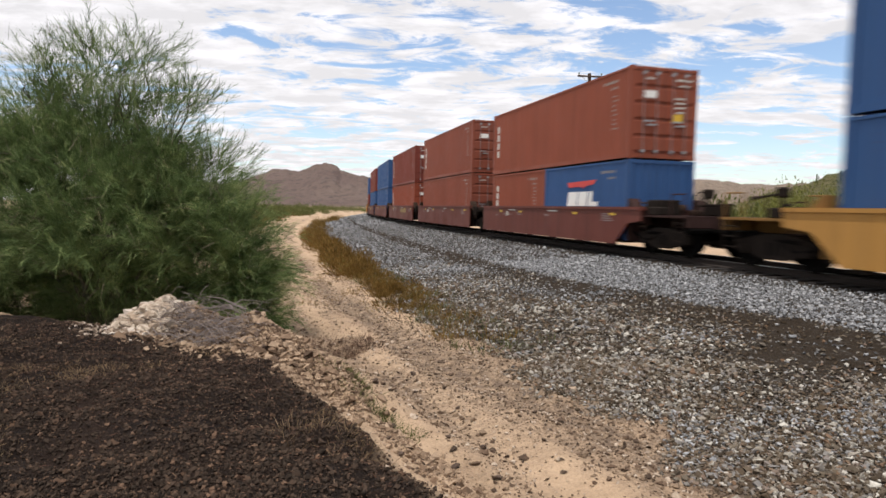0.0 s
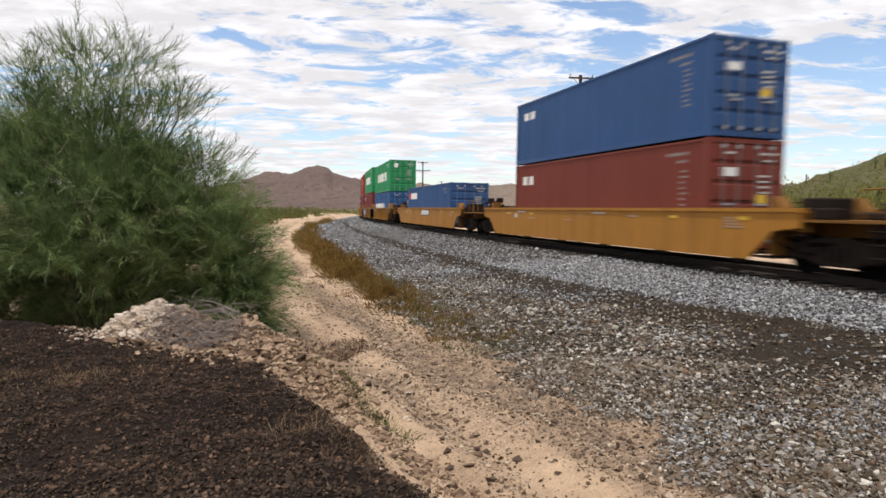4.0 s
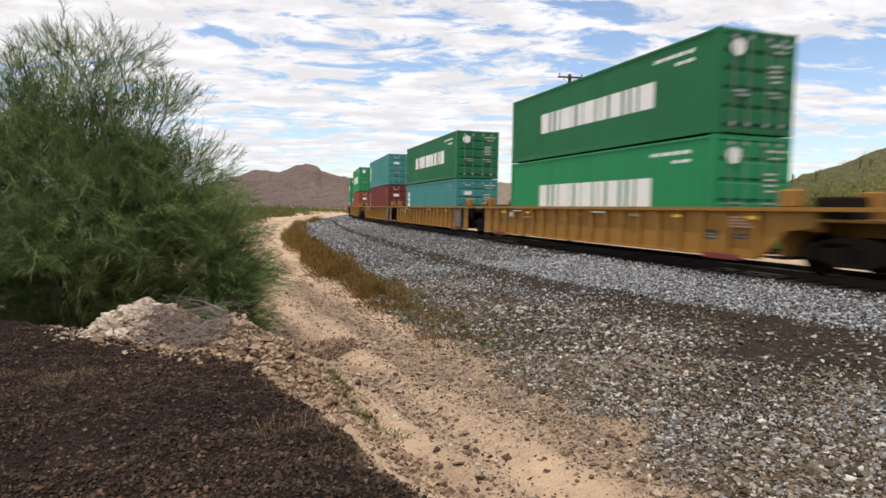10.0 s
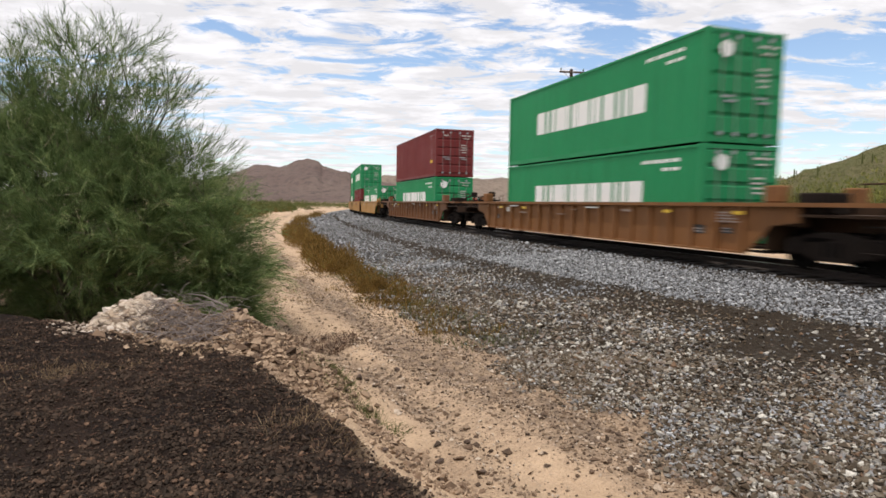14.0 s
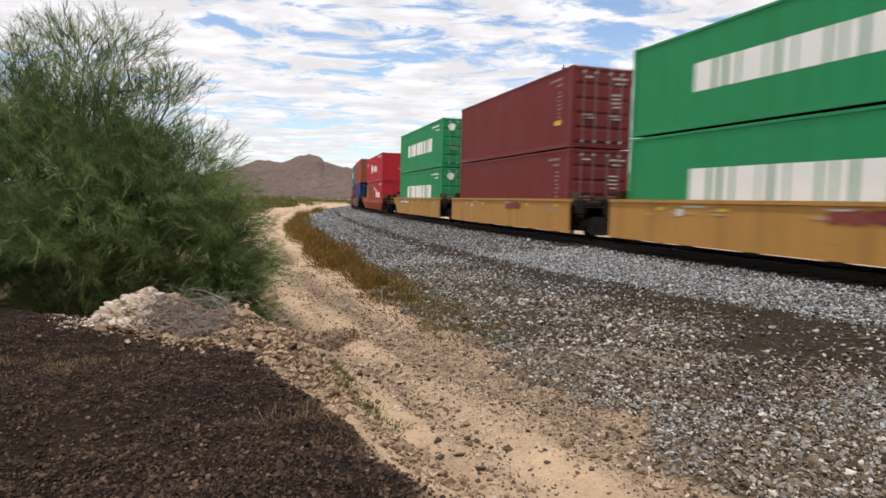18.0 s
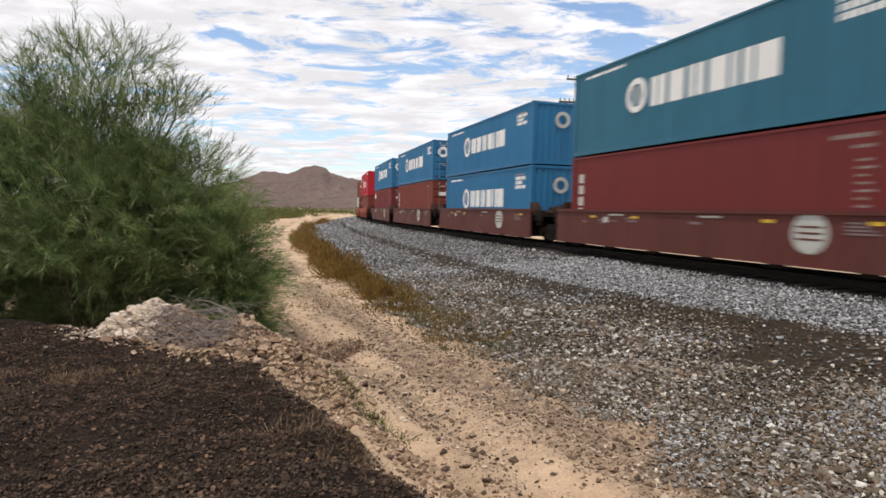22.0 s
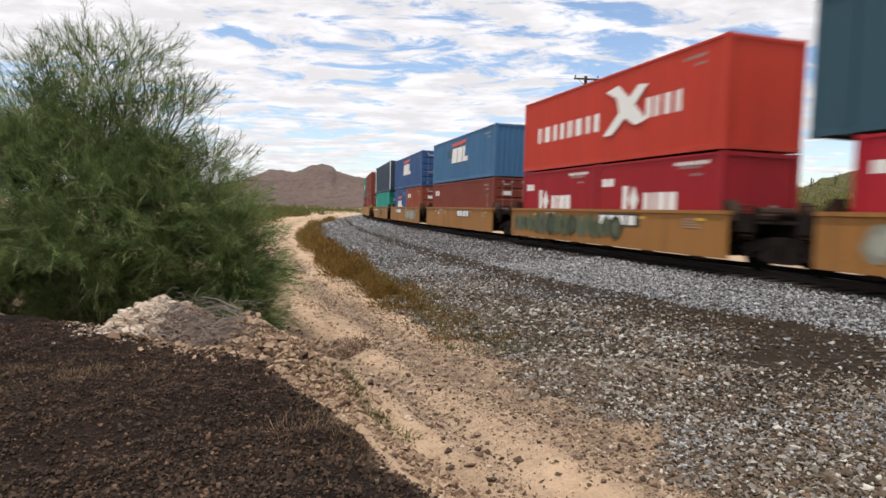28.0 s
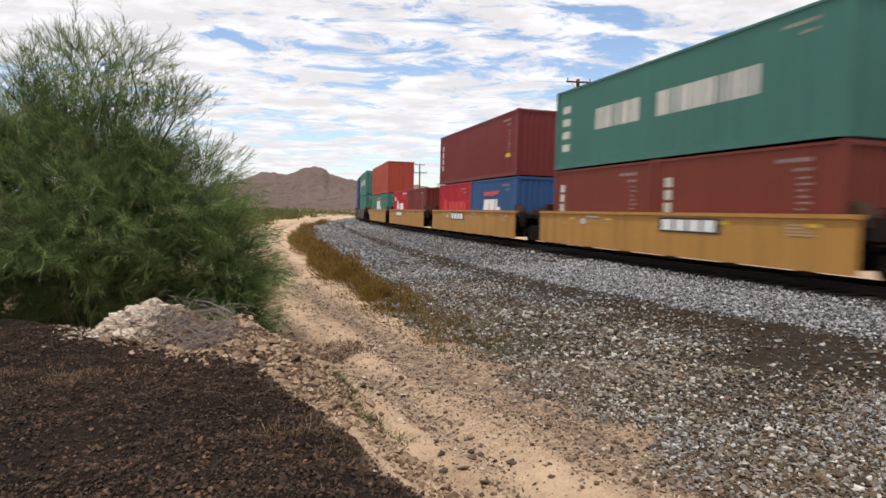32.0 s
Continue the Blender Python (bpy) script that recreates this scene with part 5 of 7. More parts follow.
        # black joint gear between the cars
        if kind == "A" or style == "smooth":
            for y in (-1, 1):
                ya, yb = sorted((y * 1.02, y * 1.34))
                bm = bmesh.new()
                add_prism(bm, [(sx * (hw + 0.08), 1.16), (sx * (hw + 0.52), 1.16), (sx * (hw + 0.40), 1.42), (sx * (hw + 0.20), 1.66), (sx * (hw + 0.08), 1.66)], "y", ya, yb)
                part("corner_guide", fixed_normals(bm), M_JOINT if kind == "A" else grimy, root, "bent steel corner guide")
                xa, xb = sorted((sx * (hw + 0.55), sx * (hw + 1.05)))
                ya, yb = sorted((y * 0.55, y * 1.12))
                part("bracket", bevelled(box_bm((xa, xb, ya, yb, 1.16, 1.34)), 0.04), M_JOINT, root)
                bm = bmesh.new()
                add_cyl(bm, (sx * (hw + 0.62), y * 1.24, 0.72), (sx * (hw + 0.62), y * 1.24, 1.52), 0.022, n=6)
                add_cyl(bm, (sx * (hw + 0.95), y * 1.24, 0.72), (sx * (hw + 0.95), y * 1.24, 1.52), 0.022, n=6)
                for z in (0.82, 1.02, 1.40, 1.52):
                    add_cyl(bm, (sx * (hw + 0.62), y * 1.24, z), (sx * (hw + 0.95), y * 1.24, z), 0.018, n=6)
                part("grab_iron", bm, M_JOINT, root)
            bm = bmesh.new()
            add_cyl(bm, (sx * (hw + 0.35), -0.55, 1.36), (sx * (hw + 0.35), 0.55, 1.36), 0.15, n=12)
            part("air_reservoir", fixed_normals(bm), M_JOINT, root)
            bm = bmesh.new()
            for y, z in ((-1.1, 0.62), (-0.9, 0.74), (0.9, 0.66)):
                bent = [(hw + 0.15, y, z), (hw + 0.55, y * 1.05, z - 0.16), (hw + 1.0, y, z - 0.20), (hw + 1.4, y * 0.95, z + 0.02)]
                for p0, p1 in zip(bent[:-1], bent[1:]):
                    add_cyl(bm, (sx * p0[0], p0[1], p0[2]), (sx * p1[0], p1[1], p1[2]), 0.028, n=6)
            hose = part("brake_hose", bm, M_GREASE, root)
            hose["kind"] = "stuff"
        if style == "ribbed":
            xa, xb = sorted((sx * (hw + 0.5), sx * (out + 0.02)))
            for y in (-1, 1):
                ya, yb = sorted((y * 1.16, y * 1.49))
                part("walkway", box_bm((xa, xb, ya, yb, 1.31, 1.395)), mat, root)
            for y in (-1, 1):
                ya, yb = sorted((y * 1.02, y * 1.34))
                xa, xb = sorted((sx * (hw - 0.02), sx * (hw + 0.42)))
                part("corner_guide", bevelled(box_bm((xa, xb, ya, yb, 1.40, 1.78)), 0.03), mat, root)
        if kind == "E":
            add_truck(root, sx * (hw + 1.55))
            bm = bmesh.new()
            xa, xb = sorted((sx * out, sx * (out + 0.62)))
            add_box(bm, xa, xb, -0.12, 0.12, 0.74, 0.98)
            xa, xb = sorted((sx * (out + 0.45), sx * (out + 0.78)))
            add_box(bm, xa, xb, -0.22, 0.16, 0.70, 1.02)
            part("coupler", bevelled(bm, 0.03), M_GREASE, root, "cast knuckle coupler")
            # grab irons, ladder and brake gear on the platform
            for y in (-1.34, 1.34):
                x = sx * (out - 0.12)
                bm = bmesh.new()
                add_cyl(bm, (x, y, 1.16), (x, y, 1.75), 0.02, n=6)
                add_cyl(bm, (x - sx * 0.6, y, 1.16), (x - sx * 0.6, y, 1.75), 0.02, n=6)
                add_cyl(bm, (x, y, 1.75), (x - sx * 0.6, y, 1.75), 0.02, n=6)
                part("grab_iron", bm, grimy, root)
                bm = bmesh.new()
                for z in (0.45, 0.70, 0.95):
                    add_cyl(bm, (x, y, z), (x - sx * 0.42, y, z), 0.016, n=6)
                add_cyl(bm, (x, y, 0.42), (x, y, 1.16), 0.018, n=6)
                add_cyl(bm, (x - sx * 0.42, y, 0.42), (x - sx * 0.42, y, 1.16), 0.018, n=6)
                part("ladder", bm, M_STEEL, root)
            for y in (-1.30, 0.95):
                part("step_box", bevelled(box_bm((min(sx * (hw + 1.1), sx * (hw + 1.6)), max(sx * (hw + 1.1), sx * (hw + 1.6)), y, y + 0.35, 1.16, 1.40)), 0.03), M_STEEL, root)
            bm = bmesh.new()
            for u, y, h in ((0.72, -0.15, 1.85), (0.50, 0.10, 1.62)):
                add_cyl(bm, (sx * (out - u), y, 1.14), (sx * (out - u), y, h), 0.06, 0.05, 8)
            add_cyl(bm, (sx * (out - 0.72), -0.15, 1.78), (sx * (out - 0.30), -0.75, 1.60), 0.03, n=6)
            add_cyl(bm, (sx * (out - 0.85), -0.30, 1.45), (sx * (out - 0.40), 0.45, 1.50), 0.035, n=6)
            stand = part("valve_stand", bm, M_STEEL, root)
            stand["kind"] = "stuff"
            part("valve_box", bevelled(box_bm((min(sx * (out - 0.82), sx * (out - 0.60)), max(sx * (out - 0.82), sx * (out - 0.60)), -0.30, 0.02, 1.66, 1.92)), 0.04), M_STEEL, root)
            bm = bmesh.new()
            for y in (-1.1, -0.55, 0.4, 1.0):
                add_cyl(bm, (sx * (hw + 0.9), y, 0.62), (sx * (out + 0.1), y * 0.8, 0.74), 0.05, n=6)
            add_cyl(bm, (sx * (out + 0.05), -1.3, 0.78), (sx * (out + 0.05), 1.3, 0.78), 0.035, n=6)
            rods = part("pipework", bm, M_GREASE, root)
            rods["kind"] = "stuff"
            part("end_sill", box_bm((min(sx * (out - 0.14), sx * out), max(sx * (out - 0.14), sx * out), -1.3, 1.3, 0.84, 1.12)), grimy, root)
            if sx > 0:
                part("brake_box", bevelled(box_bm((hw + 0.5, hw + 1.25, -0.95, -0.25, 1.16, 1.62)), 0.03), M_STEEL, root)
                part("air_reservoir", bevelled(box_bm((hw + 1.5, hw + 2.1, 0.3, 0.9, 1.16, 1.5)), 0.05), M_STEEL, root)
                bm = bmesh.new()
                for k in range(14):
                    a, b = 2 * math.pi * k / 14, 2 * math.pi * (k + 1) / 14
                    add_cyl(bm, (out - 0.35, -0.7 + 0.20 * math.cos(a), 1.62 + 0.20 * math.sin(a)), (out - 0.35, -0.7 + 0.20 * math.cos(b), 1.62 + 0.20 * math.sin(b)), 0.018, n=5, caps=False)
                add_cyl(bm, (out - 0.35, -0.7, 1.16), (out - 0.35, -0.7, 1.62), 0.03, n=6)
                for a in (0, 2.09, 4.19):
                    add_cyl(bm, (out - 0.35, -0.7, 1.62), (out - 0.35, -0.7 + 0.20 * math.cos(a), 1.62 + 0.20 * math.sin(a)), 0.012, n=5)
                part("brake_wheel", bm, M_STEEL, root)
        elif sx > 0:
            add_truck(root, hw + 1.65)
    words = {"smooth": "smooth-sided", "ribbed": "ribbed-sided"}[style]
    tone = CAR_WORDS[color]
    return tagged(root, "%s %s articulated railway well car" % (tone, words), "well car", "cars of the train")


STENCILS = {}


def plain_stencil(color):
    c = tuple(min(0.6, 0.5 * x + 0.12) for x in color)
    if c not in STENCILS:
        STENCILS[c] = plain("worn_stencil_paint", c, 0.6, 0, 0.3)
    return STENCILS[c]


YEL, OCH, BRN, MRN, ORG, RST, DRK = ((0.53, 0.275, 0.070), (0.40, 0.185, 0.050), (0.165, 0.046, 0.034), (0.135, 0.037, 0.029), (0.44, 0.075, 0.030),
                                     (0.230, 0.105, 0.048), (0.07, 0.04, 0.035))
RYEL, RRST, GLD = (0.385, 0.195, 0.038), (0.25, 0.110, 0.038), (0.46, 0.205, 0.030)
CAR_WORDS = {YEL: "faded yellow", OCH: "dusty ochre", BRN: "weathered brown", MRN: "dull maroon-brown", ORG: "orange-red", RST: "rust-brown", DRK: "dark brown",
             RYEL: "grimy yellow", GLD: "golden yellow", RRST: "rusty ochre"}

HC, ST = 2.896, 2.591
# packs: side style, colour, half length of the well, s of the first container's front, pitch, side sign, then (top, lower) loads front to rear;
# a load: feet, height, colour, mark, front end
ev, evs = (40, HC, "green", "band", "door"), (40, ST, "green", "band", "door")
W40, W48, W53 = 6.25, 7.4, 8.25
PACKS = (
    ("smooth", YEL, W40, -19.7, 15.7, "", [((40, HC, "blue", "", "door"), [(40, HC, "blue", "", "door")])]),
    ("smooth", BRN, W40, 0.05, 15.66, ["", "", "tan:0.6", "", "tan:-1.6"], [
        ((40, HC, "orangebrown", "vertical", "door"), [(20, ST, "blue", "bird", "wall"), (20, ST, "orangebrown", "vertical", "door")]),
        ((40, HC, "brown", "vertical", "door"), [(40, HC, "brown", "", "door")]),
        ((40, HC, "redbrown", "vertical", "door"), [(40, HC, "rust", "vertical", "door")]),
        ((40, HC, "blue", "", "door"), [(40, HC, "blue", "", "door")]),
        ((40, HC, "redbrown", "plate", "door"), [(40, HC, "blue", "", "door")])]),
    ("smooth", GLD, W53, 82.7, 20, "", [((40, ST, "blue", "corner", "door"), [(40, HC, "redbrown", "corner", "door")])]),
    ("smooth", GLD, W53, 105.1, 20, "panel:-0.4", [(None, [(40, ST, "blue", "redwhite", "door")])]),
    ("ribbed", RYEL, W40, 126.75, 15.8, ["", "blue:-4.4 red:0.85", "", "", ""], [
        (ev, [(40, ST, "midblue", "lowband", "door")]), (ev, [(40, HC, "maroon", "corner", "door")]),
        ((40, HC, "darkred", "smallword", "wall"), [(40, HC, "maroon", "corner", "door")]),
        (evs, [(40, HC, "maroon", "corner", "door")]), (ev, [(40, HC, "maroon", "corner", "door")])]),
    ("ribbed", RYEL, W53, 212.0, 19.8, "", [
        ((40, ST, "darkgreen", "band", "door"), [ev]), ((40, ST, "darkgreen", "band", "door"), [(40, ST, "teal", "vertical", "door")]),
        ((40, ST, "teal", "vertical", "door"), [(40, HC, "maroon", "vertical", "door")])]),
    ("ribbed", RYEL, W53, 275.5, 20, "", [(ev, [(40, HC, "rust", "vertical", "door")])]),
    ("ribbed", RRST, W53, 299.1, 20, "", [(ev, [evs])]),
    ("ribbed", RST, W53, 322.9, 20, "", [((40, HC, "maroon", "", "door"), [evs])]),
    ("smooth", YEL, W40, 345.1, 15.85, ["", "red:0.9", "red:0.9", "red:0.9", "strip:-4.6"], [
        (None, [(20, ST, "green", "band", "door"), (20, ST, "green", "band", "door")]), (ev, [(40, ST, "maroon", "vertical", "door")]), (evs, [ev]),
        ((40, HC, "maroon", "", "door"), [(40, HC, "maroon", "", "door")]), (ev, [ev])]),
    ("smooth", ORG, W48, 430.0, 20, "", [((40, ST, "red", "initial", "wall"), [(20, ST, "red", "initial", "wall"), (20, ST, "rust", "vertical", "wall")])]),
    ("smooth", MRN, W40, 451.6, 15.65, ["roundel:-3.65", "roundel:4.2", "roundel:3.2", "roundel:3.2", "roundel:3.65"], [
        ((45, HC, "orangebrown", "vertical", "wall"), [(40, HC, "navy", "yellowsign", "door")]),
        ((40, HC, "tealblue", "emblem", "door"), [(40, HC, "maroon", "vertical", "door")]),
        ((40, ST, "skyblue", "emblem", "wall"), [(40, HC, "skyblue", "emblem", "wall")]),
        ((40, ST, "skyblue", "emblem", "door"), [(40, HC, "redbrown", "vertical", "door")]),
        ((40, ST, "skyblue", "emblem", "door"), [(40, HC, "maroon", "plate", "door")])]),
    ("smooth", ORG, W40, 534.2, 16.1, ["", "grey:0.8", ""], [
        ((40, HC, "red", "initial", "wall"), [(20, ST, "redbrown", "vertical", "wall"), (20, ST, "maroon", "whitesign", "wall")]),
        (None, [(20, ST, "redbrown", "corner", "wall"), (20, ST, "white", "blueword", "wall")]),
        ((40, ST, "brown", "vertical", "door"), [(40, HC, "white", "redword", "door")])]),
    ("smooth", OCH, W40, 586.4, 15.78, ["pale:-5.6", "green:-6.3 panel:0.65", "panel:0.65", "panel:-3.3 pale:1.1", "strip:-4.9 green:0.4"], [
        ((45, HC, "slate", "wing", "wall"), [(40, ST, "red", "initial", "wall")]),
        ((40, HC, "orange", "sail", "wall"), [(20, ST, "darkred", "initial", "wall"), (20, ST, "darkred", "initial", "wall")]),
        ((40, ST, "steelblue", "bird", "wall"), [(40, ST, "redbrown", "corner", "door")]),
        ((40, ST, "blue", "bird", "door"), [(20, ST, "rust", "corner", "door"), (20, ST, "blue", "bird", "door")]),
        ((45, HC, "slatenavy", "post45", "door"), [(40, ST, "brightteal", "vertical", "door")])]),
    ("smooth", YEL, W40, 669.4, 15.8, ["strip:-0.15", "panel:0.7", "panel:-2.7", "panel:-3.2", ""], [
        ((40, HC, "redbrown", "", "door"), [(40, ST, "redbrown", "", "door")]),
        ((40, HC, "seagreen", "twowords", "wall"), [(20, ST, "redbrown", "vertical", "wall"), (20, ST, "redbrown", "vertical", "wall")]),
        ((40, HC, "maroon", "vertical", "wall"), [(20, ST, "blue", "bird", "wall"), (20, ST, "red", "redword", "wall")]),
        (None, [(20, ST, "maroon", "", "wall"), (20, ST, "red", "initial", "wall")]),
        ((40, HC, "tomato", "", "wall"), [(40, ST, "seagreen", "bird", "door")])]),
    ("smooth", DRK, W40, 752.6, 15.7, "", [
        ((40, HC, "seagreen", "twowords", "door"), [(40, HC, "seagreen", "", "door")]), ((40, HC, "navy", "", "door"), [(40, HC, "navy", "", "door")])]),
)
SPEED = 21.66
FLOOR_Z = 0.328
MOVERS = []
CARS = {}


def build_train():
    for style, color, hw, start, pitch, sign, units in PACKS:
        for i, (top, lower) in enumerate(units):
            mid = start + i * pitch + 6.095
            ends = ("E" if i == 0 else "A", "E" if i == len(units) - 1 else "A")
            k = (style, color, hw, ends, sign if isinstance(sign, str) else sign[i])
            car = copy_thing(CARS[k], FAR_AWAY) if k in CARS else build_car(*k)
            CARS.setdefault(k, car)
            MOVERS.append((car, mid, 0.0))
            z = FLOOR_Z
            if len(lower) == 1:
                MOVERS.append((container(*lower[0]), mid, z))
            else:
                MOVERS.append((container(*lower[0]), mid - 3.065, z))
                MOVERS.append((container(*lower[1]), mid + 3.065, z))
            if top:
                shift = {"orangebrown": -0.65, "slate": 0.3}.get(top[2], 0.0) if top[0] == 45 else 0.0
                MOVERS.append((container(*top), mid + shift, z + lower[0][1] + 0.03))


build_train()


def rail_pose(s, z):
    x, y, phi = track(s, -HALF)
    return pose(x, y, z, 0, 0, math.degrees(math.atan2(-math.cos(phi), -math.sin(phi))))


def motions():
    for ob, mid, z in MOVERS:
        walk(ob, [(float(t), rail_pose(mid - SPEED * t, z)) for t in range(33)])

# ---- plants ----


def unit(v):
    return v / np.maximum(np.linalg.norm(v, axis=-1, keepdims=True), 1e-9)


def blades(name, base, way, length, width, bend, mat, seed):
    """Thin bent ribbons: base points, directions, lengths, widths; bend: how far the tip droops, in lengths."""
    r = np.random.RandomState(seed)
    n = len(base)
    way = unit(way)
    side = unit(np.cross(way, r.normal(size=(n, 3))))
    length, width = np.asarray(length)[:, None], np.asarray(width)[:, None]
    sag = np.zeros((n, 3))
    sag[:, 2] = -1
    mid = base + way * length * 0.55 + sag * length * 0.25 * np.asarray(bend)[:, None]
    tip = base + way * length + sag * length * np.asarray(bend)[:, None]
    V = np.stack([base - side * width / 2, base + side * width / 2, mid - side * width * 0.42, mid + side * width * 0.42, tip], 1).reshape(-1, 3)
    F = np.array([(0, 1, 3), (0, 3, 2), (2, 3, 4)])
    F = (F[None] + 5 * np.arange(n)[:, None, None]).reshape(-1, 3)
    return fast_mesh(name, V, F, mat)


def leaf_material(name, stops, trans=0.35):
    m, nt, b = material(name, 0.7)
    b.inputs["Specular IOR Level"].default_value = 0.2
    g = nt.nodes.new("ShaderNodeNewGeometry")
    cr = nt.nodes.new("ShaderNodeValToRGB")
    els = cr.color_ramp.elements
    els[0].position, els[0].color = stops[0][0], rgba(stops[0][1])
    els[1].position, els[1].color = stops[-1][0], rgba(stops[-1][1])
    for p, c in stops[1:-1]:
        els.new(p).color = rgba(c)
    tc = nt.nodes.new("ShaderNodeTexCoord")
    n = node_noise(nt, tc.outputs["Object"], 2.4, 6, 0.62)
    f = node_math(nt, "ADD", node_math(nt, "MULTIPLY", g.outputs["Random Per Island"], 0.55), node_range(nt, n, 0.36, 0.64, -0.12, 0.5))
    nt.links.new(f, cr.inputs[0])
    nt.links.new(cr.outputs[0], b.inputs["Base Color"])
    if trans:
        tr, mix = nt.nodes.new("ShaderNodeBsdfTranslucent"), nt.nodes.new("ShaderNodeMixShader")
        nt.links.new(cr.outputs[0], tr.inputs["Color"])
        mix.inputs[0].default_value = trans
        nt.links.new(b.outputs[0], mix.inputs[1])
        nt.links.new(tr.outputs[0], mix.inputs[2])
        nt.links.new(mix.outputs[0], nt.nodes["Material Output"].inputs["Surface"])
    return m


M_LEAF = leaf_material("green_twig_foliage", ((0.0, (0.038, 0.062, 0.024)), (0.35, (0.105, 0.158, 0.056)), (0.7, (0.205, 0.275, 0.102)), (1.0, (0.40, 0.43, 0.20))), 0.32)
M_DRYTWIG = leaf_material("dry_grey_twig", ((0.0, (0.11, 0.085, 0.055)), (0.6, (0.19, 0.155, 0.11)), (1.0, (0.30, 0.26, 0.20))), 0.0)
M_WEED = leaf_material("ochre_weed", ((0.0, (0.080, 0.052, 0.014)), (0.4, (0.160, 0.092, 0.022)), (0.75, (0.235, 0.145, 0.040)), (1.0, (0.20, 0.175, 0.05))))
M_STRAW = leaf_material("straw", ((0.0, (0.13, 0.085, 0.045)), (0.6, (0.24, 0.165, 0.095)), (1.0, (0.34, 0.26, 0.16))), 0.2)
M_LITTER = leaf_material("soil_litter", ((0.0, (0.03, 0.015, 0.01)), (0.5, (0.085, 0.042, 0.026)), (0.85, (0.16, 0.095, 0.06)), (1.0, (0.30, 0.22, 0.15))), 0.0)
M_SCRUB = leaf_material("desert_scrub", ((0.0, (0.048, 0.058, 0.018)), (0.5, (0.088, 0.104, 0.030)), (0.85, (0.135, 0.145, 0.048)), (1.0, (0.19, 0.165, 0.07))))
M_MESQUITE = leaf_material("mesquite_foliage", ((0.0, (0.075, 0.085, 0.022)), (0.5, (0.150, 0.165, 0.040)), (1.0, (0.26, 0.25, 0.08))), 0.4)
M_BARK = plain("green_grey_bark", (0.075, 0.070, 0.040), 0.85, 0, 0.5, 12.0, 0.4)


def bent_limb(bm, p0, p1, r0, r1, rng, lift=0.15, steps=6, n=6):
    """Tapered crooked limb; returns its points."""
    p0, p1 = Vector(p0), Vector(p1)
    L = (p1 - p0).length
    pts = []
    for k in range(steps + 1):
        f = k / steps
        p = p0.lerp(p1, f) + Vector((0, 0, lift * L * math.sin(math.pi * f)))
        if 0 < k < steps:
            p += Vector((rng.uniform(-1, 1), rng.uniform(-1, 1), rng.uniform(-1, 1))) * 0.05 * L
        pts.append(p)
    for k in range(steps):
        add_cyl(bm, pts[k], pts[k + 1], r0 + (r1 - r0) * k / steps, r0 + (r1 - r0) * (k + 1) / steps, n, False)
    return pts


